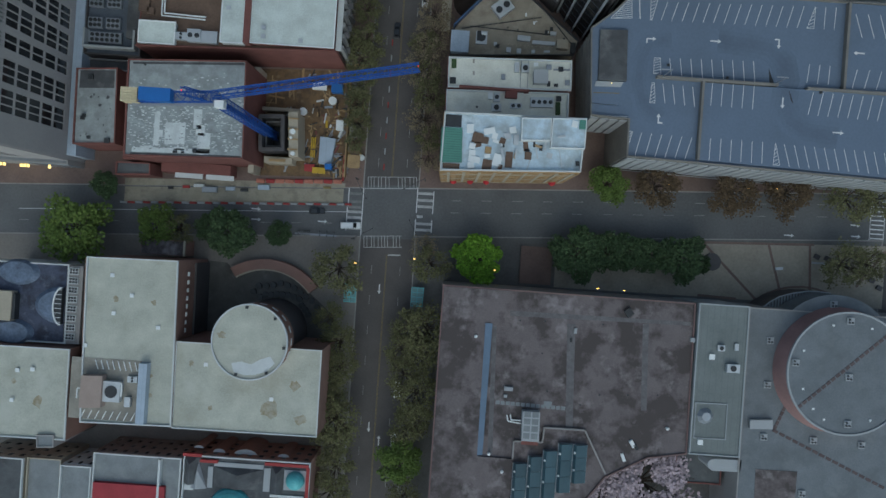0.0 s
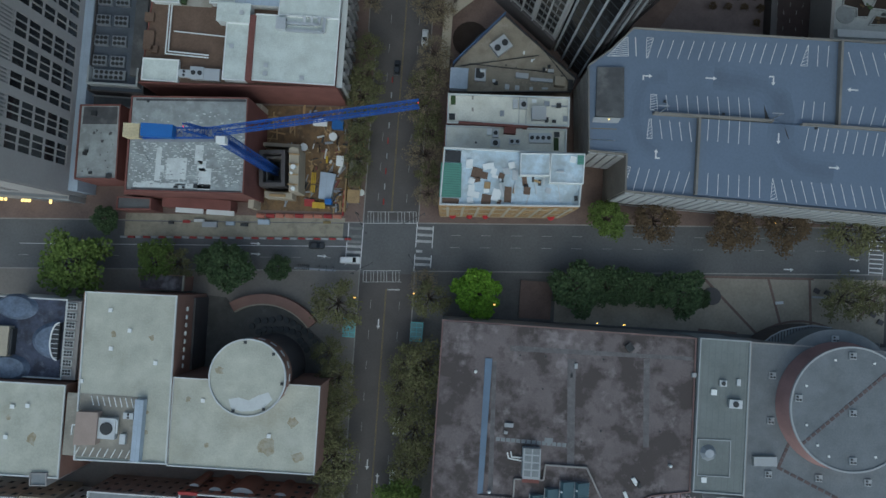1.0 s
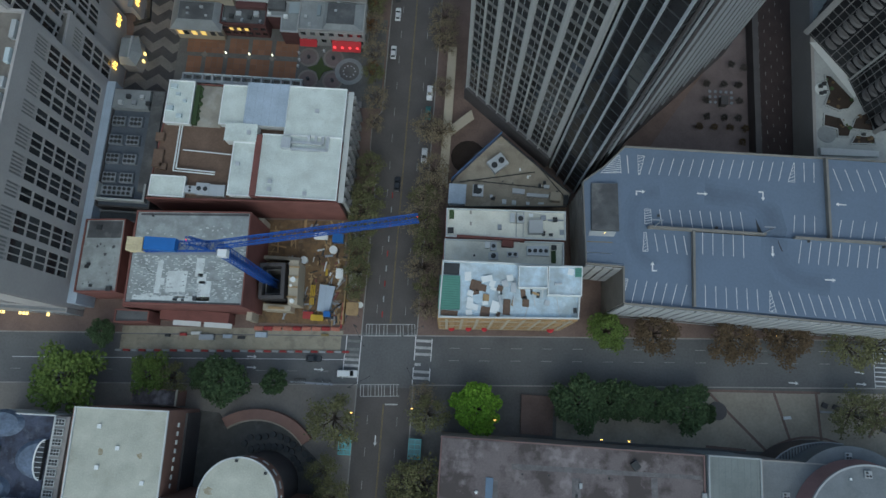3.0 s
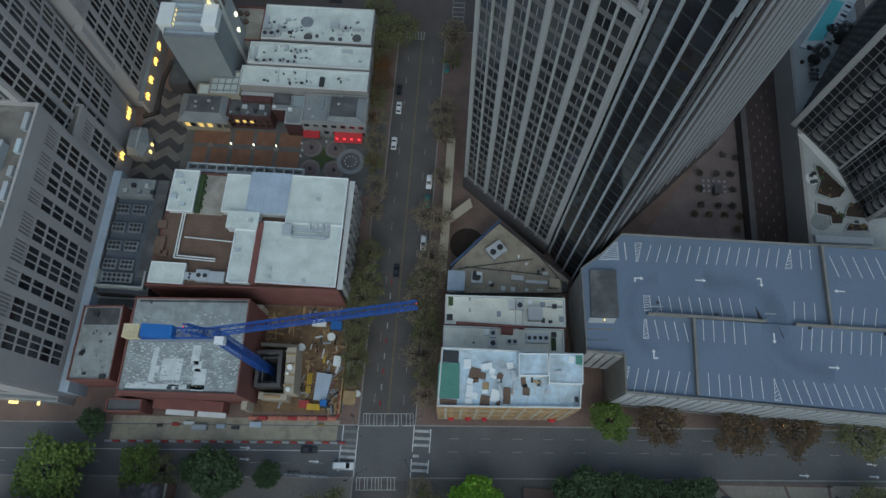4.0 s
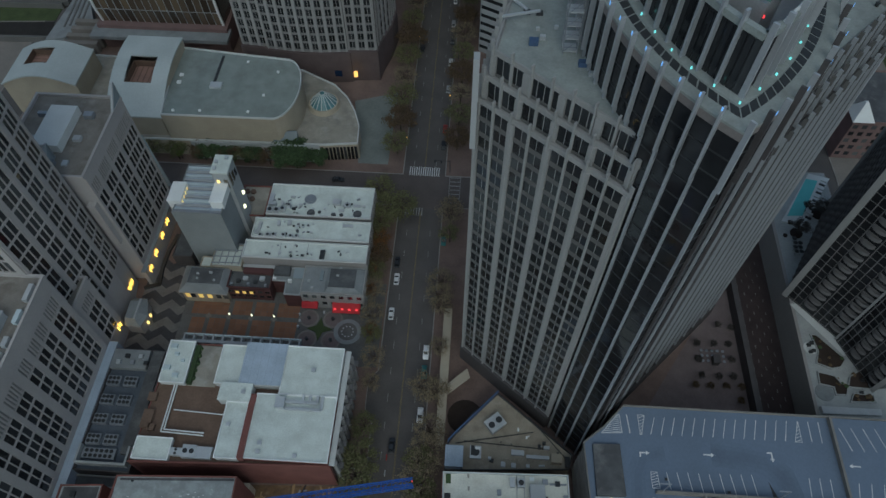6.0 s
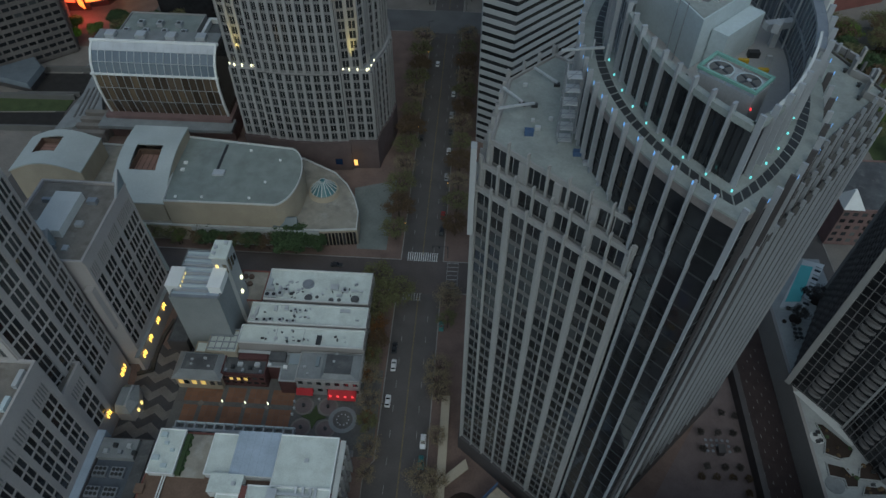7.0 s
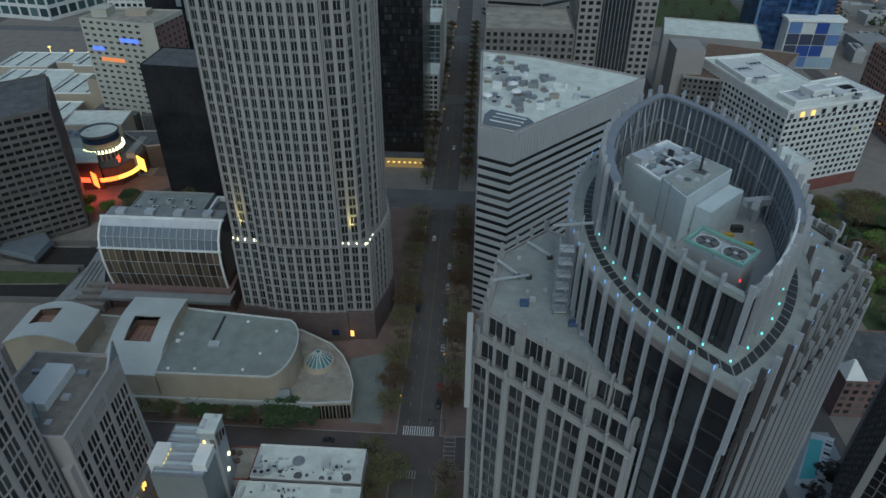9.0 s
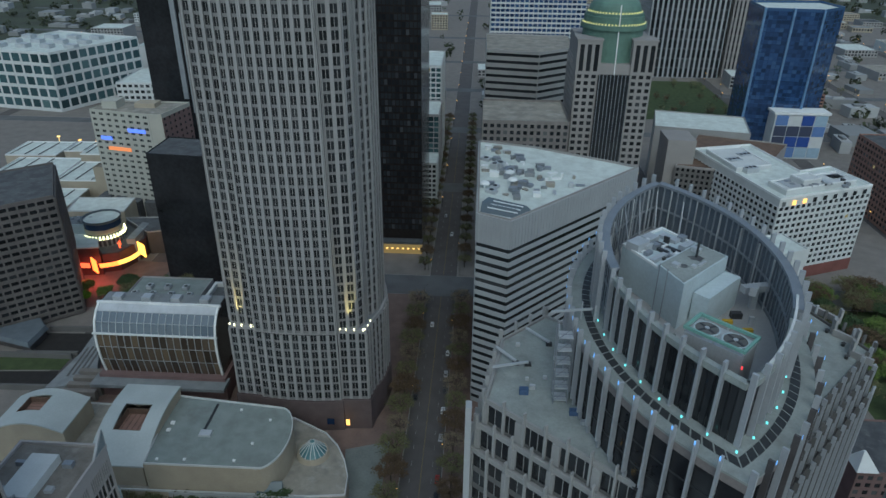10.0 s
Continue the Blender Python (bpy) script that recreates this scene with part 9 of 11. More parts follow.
for i in range(len(ipoly)):
    p, q = ipoly[i], ipoly[(i + 1) % len(ipoly)]
    g = math.hypot(q[0] - p[0], q[1] - p[1])
    turn = math.degrees(math.atan2(q[1] - p[1], q[0] - p[0]))
    ribs.slab(p, q, 0.5, 80, 92.4)
    for k in range(int(g / 1.9)):
        f = (k + .5) * 1.9 / g
        x, y = p[0] + (q[0] - p[0]) * f, p[1] + (q[1] - p[1]) * f
        ribs.box(-.09, .09, -.7, -.5, 80, 92.4, m=pose(x, y, 0, 0, 0, turn))
    mx, my = (p[0] + q[0]) / 2, (p[1] + q[1]) / 2
    panes(I, [(mx, my, 4.0 * r + 2.2, turn, g, 1.9) for r in range(20)], GLASS_DARK, 40, "ribbon_window")
    for r in range(20):
        part("band", Solid().slab(p, q, 0.35, 4.0 * r + 0.1, 4.0 * r + 2.2), BAND_WHITE, I)
tagged(part("ribbed_top", ribs, BAND_WHITE, I), kind="stuff")
part("glass_slope", Solid().prism([(19.6, 243), (33, 237.6), (40, 246), (22, 256)], 92.1, 93.5, 0, [(20.4, 250), (34, 244), (38, 247), (23, 255)]), GLASS_PALE, I)
for k in range(3):
    part("slope_bar", Solid().bar((22.5 + k * 1.2, 245.6 + k * 2.6, 93.0 + k * .3), (34.2 + k * 1.2, 240.6 + k * 2.4, 93.0 + k * .3), .45, .3), WHITE, I)
rng = random.Random(31)
for i in range(20):
    x, y = rng.uniform(21, 56), rng.uniform(262, 318)
    if x > 22 + (320 - y) * 0.6:
        continue
    if i % 3:
        hvac(x, y, 92.1, rng.uniform(2, 5), rng.uniform(2, 4), rng.uniform(1, 2.6), -30, 1)
    else:
        single("roof_dish", Solid().cyl(x, y, 92.1, 94, 0.4, 8).dome(x, y, 94, 2.2, 1.2, 16, 3), WHITE, "white satellite dish on the roof", "dish", "roof dishes")

for i in range(110):
    x, y = rng.uniform(20.5, 74), rng.uniform(256, 322)
    if x > 24 + (324 - y) * 0.9 or x > 30 + (y - 240) * 1.0:
        continue
    w, d, h = rng.uniform(.8, 4.5), rng.uniform(.8, 3), rng.uniform(.4, 2.2)
    single("roof_box", Solid().box(-w / 2, w / 2, -d / 2, d / 2, 0, h * .85, m=pose(x, y, 92.1, 0, 0, rng.choice((0, -30, 45)))).box(-w / 2 - .1, w / 2 + .1, -d / 2 - .1, d / 2 + .1, h * .85, h, m=pose(x, y, 92.1, 0, 0, 0)), rng.choice((WHITE, GALV, STEEL, ROOF_TAN, STEEL, ROOF_GREY)), "pale roof equipment box on the banded block", "roof equipment", "roof equipment")

# ---- white hotel ----
HT = block("white_hotel", "white grid-fronted hotel with lit top floor and rooftop plant", "hotel", [(186.5, 355), (249.5, 381.5), (238, 412), (216, 402), (203, 452), (162, 440)], 0, 55, WHITE_WALL, ROOF_WHITE, lip=1.2,
           faces=[0, 5], glass=GLASS, bay=4.0, floor=3.7, pier=1.3, span=1.6, deep=0.35, low=8, high=4.5, cap=WHITE)
for x, y in ((200, 372), (215, 384), (230, 388), (185, 400), (190, 425), (180, 415)):
    hvac(x, y, 55, 9, 6, 3, 22, 3)
for poly, z in (([(192, 362), (240, 382), (234, 396), (187, 376)], 58), ([(176, 398), (200, 406), (192, 440), (168, 433)], 57.4), ([(204, 370), (216, 375), (212, 384), (200, 379)], 61)):
    part("upper_storey", Solid().prism(outward(poly), 55, z), WHITE_WALL, HT)
    part("upper_roof", parapet(outward(poly), z - .1, .8, .6), WHITE, HT)
for i in range(16):
    x, y = 194 + rng.uniform(0, 36), 366 + rng.uniform(0, 14)
    part("roof_gear", Solid().box(x, x + rng.uniform(1, 4), y, y + rng.uniform(1, 3), 58, 58 + rng.uniform(.6, 2)), rng.choice((GALV, DARK, STEEL)), HT)
part("plant_house", Solid().prism([(196, 366), (222, 377), (218, 387), (192, 376)], 55, 58.5), GALV, HT)
for i in range(9):
    f = i / 9
    part("lit_bay", Solid().box(0, 2.6, -.5, -.38, 51.0, 53.8, m=pose(188 + 62 * f, 355.6 + 26 * f, 0, 0, 0, 22.8)), LAMP_ORANGE if i in (1, 2) else GLASS, HT)
part("red_base", Solid().prism(outward([(186.2, 354.4), (250, 381.2), (238, 412), (187, 380)]), 0, 8), BRICK, HT)
block("hotel_low_wing", "low white hotel annex in front of the tower", "building", [(160, 300), (186, 312), (180, 330), (154, 320)], 0, 46, WHITE_WALL, ROOF_WHITE, lip=0.8)

# ---- tower with the green dome ----
DT = thing("domed_tower", "beige stone tower with dark glass centre and green copper dome", "skyscraper", (96, 420, 0))
dp = outward(rect(73.5, 117.5, 400, 444))
part("wall", Solid().prism(dp, 0, 118), CONCRETE_WARM, DT)
walls, places = Solid(), []
for a, b in ((73.5, 86), (105, 117.5)):
    grid_face(walls, places, (a, 400), (b, 400), 4, 116, 4.1, 4.0, 1.6, 1.7, 0.4, 1)
grid_face(walls, places, (73.5, 444), (73.5, 400), 4, 116, 4.1, 4.0, 1.6, 1.7, 0.4, 1)
part("stone_grid", walls, CONCRETE_WARM, DT)
panes(DT, sorted(places, key=lambda w: (w[1] > 402, -w[2])), GLASS_DARK, 120)
part("glass_centre", Solid().box(86.4, 104.6, 398.6, 400, 0, 112), GLASS_DARK, DT, "dark glass centre bay")
for i in range(9):
    part("mullion", Solid().box(87 + i * 2.15, 87.3 + i * 2.15, 398.1, 398.6, 0, 112), STEEL, DT)
for a, b in ((73.0, 87), (104.5, 118)):
    part("pavilion", Solid().box(a, b, 399, 414, 112, 131), CONCRETE_WARM, DT)
    for k in range(3):
        part("tall_window", Solid().box(a + 1.6 + k * 4.2, a + 4.0 + k * 4.2, 398.8, 399, 114, 129), GLASS_DARK, DT)
    part("pavilion_cap", Solid().box(a - .5, b + .5, 398.5, 414.5, 131, 132), CONCRETE_WARM, DT)
part("back_block", Solid().box(74, 117, 414, 444, 118, 131), CONCRETE_WARM, DT)
part("drum", Solid().cyl(95.5, 420, 112, 136, 17.6, 44), DOME_GREEN, DT)
part("drum_cornice", Solid().cyl(95.5, 420, 136, 138.6, 19.2, 44), DOME_GREEN, DT)
part("middle_drum", Solid().cyl(95.5, 420, 138.6, 143, 17.4, 44), DOME_GREEN, DT)
part("upper_cornice", Solid().cyl(95.5, 420, 143, 144.6, 16.6, 44), DOME_GREEN, DT)
strip = glow("pale_gold_strip", (1.0, 0.9, 0.35), 0.45)
for z, r, n in ((138.7, 18.2, 30), (144.7, 15.6, 26)):
    for i in range(n):
        a = -math.pi + i * math.pi / n
        part("rim_lamp", Solid().box(-.45, .45, -.12, .12, 0, .9, m=pose(95.5 + r * math.cos(a), 420 + r * math.sin(a), z, 0, 0, math.degrees(a) + 90)), strip, DT)
part("dome", Solid().dome(95.5, 420, 144.6, 15.2, 11, 44, 9), DOME_GREEN, DT, "dull green copper dome")
part("spire", Solid().cyl(95.5, 420, 155, 166, 0.5, 8, 0.15).bar((95.5, 399.5, 112), (95.5, 402, 150), 0.5), WHITE, DT)

# ---- flats with rounded balconies, garden terrace, pool, lane and tree court ----
single("tree_court_floor", Solid().prism([(71, 71.5), (107, 71.5), (109.5, 125), (98, 113)], 0.165, 0.19), PAVER_PINK, "pinkish paved court with round trees", kind="structure")
single("sunken_lane", Solid().prism([(109.6, 71.5), (121.2, 71.5), (123, 150), (110.6, 150)], 0.165, 0.18), mat("dark_brick_paving", (0.045, 0.033, 0.033), 0.9, vary=0.3), "dark brick-paved service lane", kind="structure")
for i in range(5):
    s = Solid()
    for k in range(14):
        s.box(111.4 + i * 1.9, 111.5 + i * 1.9, 74 + k * 5 + (i % 2) * 2.5, 75.2 + k * 5 + (i % 2) * 2.5, 0.18, 0.2)
    single("paving_joint", s, PAINT_OLD, "row of thin pale paving joints", kind="structure")
single("lane_wall", Solid().box(107.4, 109.2, 71.5, 150, 0.165, 5), STONE_DARK, "dark wall beside the service lane", "wall")
TG = thing("garden_terrace", "raised terrace with curving pale paths and dark shrub beds", "terrace", (134, 110, 0))
part("podium", Solid().prism([(120.9, 71.2), (146, 71.2), (146, 168), (122.8, 168)], 0, 12), CONCRETE_WARM, TG)
part("deck", Solid().prism([(121.8, 71.6), (145.6, 71.6), (145.6, 167.6), (123.8, 167.6)], 12, 12.1), TERRACE_PALE, TG)
part("edge_wall", Solid().prism([(121.2, 71), (146.2, 71), (146.2, 72.2), (121.2, 72.2)], 12, 13.2), CONCRETE, TG)
for pts in ([(125.0, 101.5), (127.2, 101.2), (134.0, 93.4), (131.8, 90.6), (128.9, 89.9), (124.6, 91.5), (126.1, 95.7)],
            [(124.3, 88.9), (129.3, 87.9), (130.6, 85.5), (132.4, 85.3), (133.4, 87.8), (138.2, 90.9), (138.9, 84.0), (132.3, 84.3), (131.4, 81.8), (127.9, 81.6), (127.9, 84.0), (123.9, 84.8)],
            [(131.5, 79.6), (139, 80), (139, 82.4), (133.2, 82.6)]):
    bed = part("planting_bed", Solid().prism(outward(pts), 12.1, 12.3), MULCH, TG)
    part("bed_kerb", parapet(outward(pts), 12.1, .5, .3), TERRACE_PALE, bed)
    cx, cy = sum(p[0] for p in pts) / len(pts), sum(p[1] for p in pts) / len(pts)
    rng = random.Random(int(cx * 10))
    for k in range(8):
        x, y = rng.choice(pts)
        f = rng.uniform(.25, .8)
        part("shrub", Solid().dome(cx + (x - cx) * f, cy + (y - cy) * f, 12.3, rng.uniform(.3, .8), rng.uniform(.3, .7), 8, 3), LEAF[4] if k % 3 else LEAF[2], bed)
part("round_patio", Solid().cyl(125.0, 82.4, 12.1, 12.25, 2.7, 24), ROOF_GREY, TG)
part("round_patio", Solid().cyl(124.3, 96.7, 12.1, 12.2, 2.1, 20), WHITE_WALL, TG)
for x, y in ((123.8, 97.4), (124.8, 98.2), (124.9, 95.6), (123.9, 95.2), (137.0, 86.7), (135.6, 82.8)):
    part("lounge_seat", Solid().box(x - .55, x + .55, y - .4, y + .4, 12.25, 12.7).box(x - .55, x + .55, y + .25, y + .4, 12.7, 13.05), DARK, TG)
part("link_path", Solid().prism([(121.2, 112), (124.2, 112), (136.2, 97), (133.8, 94.6)], 12.1, 12.14), WHITE_WALL, TG)
part("pergola", Solid().prism([(122.4, 75.4), (139.0, 75.8), (139.2, 77.6), (122.2, 77.6)], 12.1, 13.4), GALV, TG)
for x, y, r in ((129.6, 139.9, 3.4), (139.1, 148.7, 4.0), (134.2, 149.4, 1.6), (125.7, 138.8, 1.2), (128.5, 144.6, 1.4)):
    part("planting_bed", Solid().cyl(x, y, 12.1, 12.5, r * .6, 14), MULCH, TG)
part("pool_rim", Solid().prism([(125.5, 144.5), (133, 143.5), (147, 165), (140, 167)], 12.1, 12.5), WHITE_WALL, TG)
part("pool_water", Solid().prism([(128, 147), (133.4, 147.4), (142.4, 163.6), (138.4, 164.4)], 12.5, 12.55), WATER, TG, "turquoise pool water")
for i in range(10):
    part("lounger", Solid().box(-0.35, 0.35, -1, 1, 12.5, 12.9, m=pose(135 + i * 1.05, 146.5 + i * 1.9, 0, 0, 0, 60)), WHITE_WALL if i % 2 else DARK, TG)
for i in range(7):
    part("parasol", Solid().cyl(127.1 + (i % 2) * 1.6 + (i // 4) * .3, 131.2 + (i // 2) * 1.7, 14.2, 14.7, 0.8, 10, 0.1).cyl(127.1 + (i % 2) * 1.6 + (i // 4) * .3, 131.2 + (i // 2) * 1.7, 12.1, 14.2, .06, 6), DARK, TG)
AP = thing("apartment_tower", "grey apartment tower with dark glass and scalloped balconies", "apartment building", (140, 110, 0))
ap = outward([(120.8, 115.4), (133.2, 100.4), (132.6, 99.8), (139.2, 84.0), (160, 88), (160, 150), (141.6, 150.7)])
part("wall", Solid().prism(ap, 12, 96), BLACK_GLASS, AP)
for k in range(27):
    z = 12.6 + k * 3.1
    part("floor_slab", Solid().prism(inset(ap, -0.12), z, z + 0.22), SPANDREL, AP)
for p, q, n in (((120.8, 115.4), (133.2, 100.4), 2), ((132.6, 99.8), (139.2, 84.0), 2)):
    p, q = Vector(p), Vector(q)
    long_ = (q - p).length
    d = (q - p).normalized()
    o = Vector((d.y, -d.x))
    o = o if o.x < 0 else -o
    for j in range(n):
        u0 = 0.6 + j * (long_ - .6) / n
        wide = (long_ - .6) / n
        for m_ in (0.02, 0.26, 0.5):
            c = p + d * (u0 + wide * m_)
            part("mullion", Solid().bar((c.x + o.x * .1, c.y + o.y * .1, 12), (c.x + o.x * .1, c.y + o.y * .1, 96), .22), BALCONY, AP)
        c = p + d * (u0 + wide * .74)
        for k in range(26):
            z = 15.7 + k * 3.1
            pts = [(c.x + d.x * wide * .22 * math.cos(a) + o.x * 1.15 * math.sin(a), c.y + d.y * wide * .22 * math.cos(a) + o.y * 1.15 * math.sin(a)) for a in [i * math.pi / 8 for i in range(9)]]
            part("balcony", parapet(outward(pts), z, 1.05, .16).prism(outward(pts), z - .2, z), BALCONY, AP)
for p, w in (((120.8, 115.4), 1.15), ((133.0, 100.2), .8), ((139.2, 84.0), .9), ((141.6, 150.7), .9)):
    part("corner_pier", Solid().prism([(p[0] - w, p[1] + .1), (p[0] - .1, p[1] - w), (p[0] + w, p[1] - .1), (p[0] + .1, p[1] + w)], 12, 97), STONE, AP)
# north-west side: slim mullions and shallow balconies
p, q = Vector((120.8, 115.4)), Vector((141.6, 150.7))
d = (q - p).normalized()
o = Vector((-d.y, d.x))
for j in range(13):
    c = p + d * (1.6 + j * 3.0) + o * .12
    part("mullion", Solid().bar((c.x, c.y, 12), (c.x, c.y, 96), .25), BALCONY, AP)
for k in range(26):
    for u in (4, 14, 24):
        a, b = p + d * u + o * .1, p + d * (u + 6) + o * .1
        part("balcony", Solid().slab(tuple(b), tuple(a), 0.9, 15.7 + k * 3.1, 16.7 + k * 3.1, -0.95), BALCONY, AP)
for k in range(3):
    x, y = 151, 180 + k * 16
block("brown_flats", "brown brick block with a white tent-like roof", "building", rect(158, 192, 187, 216), 0, 19, DULL_ROSE, ROOF_DARK, lip=0.8, faces=[0], bay=3.4, floor=3.6, pier=1.4, span=1.5, deep=0.25)
single("white_tent", Solid().prism([(157.5, 186.5), (165.5, 186.5), (165.5, 195), (157.5, 195)], 19.7, 26, 0, [(160.3, 190.5), (161.3, 190.5), (161.3, 191.5), (160.3, 191.5)]), WHITE, "white peaked tent canopy on the flats", "tent canopy")
block("mid_block", "grey office block with a flat roof behind the tower", "office building", rect(40, 100, 172, 215), 0, 24, CONCRETE, ROOF_GREY, lip=0.8)
block("mid_block", "brown low block with a flat roof behind the tower", "building", rect(104, 144, 222, 320), 0, 18, BRICK_ROSE, ROOF_TAN, lip=0.8)

# ---- west side beyond the arts block ----
BROWN_PRECAST = mat("dark_brown_precast", (0.125, 0.115, 0.112), 0.85, vary=0.25, grain=(0.5, 8))
block("brown_office", "dark brown office block with stepped concrete floors", "office building", [(-236, 262), (-192, 299), (-219, 345), (-262, 310)], 0, 68, BROWN_PRECAST, ROOF_DARK, lip=1, faces=[0, 1], glass=GLASS_DARK, bay=4.2, floor=3.9, pier=0.9, span=1.7, deep=0.9, low=1)
block("brown_office_step", "lower step of the dark brown office block", "office building", [(-250, 240), (-222, 262), (-240, 286), (-264, 268)], 0, 48, BROWN_PRECAST, ROOF_DARK, lip=1, faces=[0, 1], glass=GLASS_DARK, bay=4.2, floor=3.9, pier=0.9, span=1.7, deep=0.9, low=1)
single("sloped_roof", Solid().prism([(-221, 266), (-198, 260), (-198, 276.5), (-206, 284), (-221, 273)], 4, 6.4, 0, [(-220.6, 267), (-199, 261), (-199, 276), (-206, 283), (-220.6, 272.4)]), mat("slate_blue_roof", (0.12, 0.142, 0.165), 0.7, vary=0.2), "blue-grey sloped station roof", "roof")
block("station_hall", "low dark station hall under the sloped roof", "building", [(-220, 267), (-199, 262), (-199, 276), (-206, 283), (-220, 272)], 0, 4, STONE_DARK, ROOF_DARK, lip=0)
# flat sheets at ground level; the pits' shade is put into their colour
TRACK_BED = mat("dark_track_bed", (0.025, 0.023, 0.022), 0.9, vary=0.35)
single("dark_cut", Solid().prism([(-204, 260), (-174, 261.5), (-176, 279.5), (-204, 278)], 0.165, 0.25), TRACK_BED, "flat near-black sheet for the dark pit beside the station", kind="structure")
for p, q in (((-204, 259.2), (-174, 260.7)), ((-232, 257.6), (-176, 258.6)), ((-200, 281), (-172, 282.4)), ((-232, 233), (-174, 235))):
    single("low_wall", Solid().slab(p, q, 1.2, 0.165, 3.0), SPANDREL, "low dull wall along the sunken court", "wall", "court walls")
RP = thing("stepped_ramp", "pale stepped ramp beside the glass hall", "ramp", (-168, 252, 0))
part("slab", Solid().prism(outward([(-173, 276), (-162.6, 259.5), (-156.6, 246), (-165, 233), (-173, 231), (-171, 258)]), 0, 4.0), ROOF_GREY, RP)
for k in range(4):
    part("planter_strip", Solid().bar((-167.6 + k * 2.2, 240 + k * 1.0, 4.1), (-169.4 + k * 2.0, 262 + k * 1.2, 4.1), .8, .3), SPANDREL, RP)
single("lawn", Solid().prism([(-232, 245), (-177, 249), (-177, 257.5), (-232, 256)], 0.165, 0.3), GRASS, "dull green lawn strip", kind="stuff")
single("dark_cut", Solid().prism([(-232, 234), (-175, 236), (-177, 248), (-232, 244)], 0.165, 0.25), TRACK_BED, "flat near-black sheet for the dark track cut", kind="structure")
block("dark_glass_tower", "black glass tower with a lower block before it", "skyscraper", [(-160.5, 337), (-128, 334), (-122, 362), (-160, 366)], 0, 78, BLACK_GLASS, ROOF_DARK, lip=0.6)
DG = block("dark_glass_tower", "very tall black glass tower with a bright vertical edge", "skyscraper", [(-222, 482), (-184, 480), (-178, 514), (-222, 518)], 0, 230, BLACK_GLASS, ROOF_DARK, lip=0)
part("bright_edge", Solid().box(-198, -194.5, 479.2, 480.6, 70, 230), STEEL, DG)
part("notch", Solid().box(-192, -188, 478.5, 480.4, 60, 130), STEEL, DG)
block("dark_brown_tower", "dark brown tower behind the stepped tower, lit base", "skyscraper", rect(-48, -15.5, 386, 446), 0, 190, mat("brown_glass", (0.022, 0.018, 0.016), 0.15, vary=0.4, grain=(1.2, 20)), ROOF_DARK, lip=0,
      faces=[0], glass=GLASS_DARK, bay=2.1, floor=4, pier=0.35, span=0.9, deep=0.2, low=14)
lob = thing("lobby", "low glazed lobby with warm light round the dark tower foot", "lobby", (-30, 384, 0))
part("glass", Solid().box(-47, -15.2, 380.5, 385.8, 0, 7), GLASS_AMBER, lob)
part("roof", Solid().box(-47.4, -14.8, 380, 385.9, 7, 8.4), ROOF_DARK, lob)
for i in range(9):
    part("lamp", Solid().box(-45 + i * 3.4, -43.6 + i * 3.4, 380.3, 380.5, 3.4, 4.2), LAMP_ORANGE, lob)
TL = block("teal_block", "teal glass office block on the main street", "office building", rect(-26, -11, 480, 520), 0, 62, CONCRETE, ROOF_WHITE, lip=1, faces=[0, 1], glass=GLASS_TEAL, bay=3.4, floor=4, pier=0.5, span=0.8, deep=0.2)
block("pale_block", "pale office block with white roof plant", "office building", rect(-44, -12, 522, 580), 0, 88, WHITE_WALL, ROOF_WHITE, lip=1.2, faces=[0, 1], glass=GLASS_TEAL, bay=4, floor=4, pier=0.8, span=1.2, deep=0.3)
block("small_pale_block", "small pale street block", "building", rect(-24, -11, 455, 478), 0, 34, WHITE_WALL, ROOF_WHITE, lip=0.8, faces=[0, 1], bay=3, floor=3.6, pier=1, span=1.4, deep=0.25)
# entertainment corner, lit red and amber
EN = thing("entertainment_block", "round-cornered entertainment block lit red with an amber sign ring", "entertainment building", (-210, 363, 0))
part("body", Solid().prism(outward([(-222, 366), (-203, 343), (-194, 346), (-187, 366), (-190, 386), (-216, 386)]), 0, 12), BRICK_DARK, EN)
part("body_roof", Solid().prism(outward([(-221, 366), (-203, 344), (-195, 347), (-188, 366), (-191, 385), (-215, 385)]), 12, 12.3), ROOF_DARK, EN)
part("white_house", Solid().prism(outward([(-235, 360), (-215, 361.4), (-202, 340), (-219.4, 337.4)]), 0, 18), BRICK_DARK, EN)
part("white_house_roof", Solid().prism(outward([(-235.6, 360.4), (-214.6, 361.8), (-201.4, 339.6), (-219.6, 336.8)]), 18, 18.8), ROOF_WHITE, EN)
part("roof_plant", Solid().prism(outward([(-235, 366), (-217, 369), (-211, 357), (-231, 355)]), 12, 25), PLANT_WALL, EN)
part("roof_plant_top", Solid().prism(outward([(-234.4, 365.4), (-217.6, 368.2), (-212, 357.6), (-230.6, 355.8)]), 25, 25.4), ROOF_GREY, EN)
for k in range(6):
    part("roof_gear", Solid().box(-231 + k * 2.6, -229.6 + k * 2.6, 358.4 + (k % 3) * 2.2, 360 + (k % 3) * 2.2, 25.4, 26.8), (GALV, STEEL)[k % 2], EN)
part("drum", Solid().cyl(-210, 363, 0, 16.4, 10.4, 36), STONE_DARK, EN)
for k in range(12):
    a = radians(-115 + k * 14)
    part("column", Solid().box(-.5, .5, -.3, .3, 9.5, 16.2, m=pose(-210 + 10.8 * math.cos(a), 363 + 10.8 * math.sin(a), 0, 0, 0, math.degrees(a) + 90)), STONE, EN)
part("cornice", Solid().cyl(-210, 363, 16.4, 17.2, 11.6, 36), BAND_WHITE, EN)
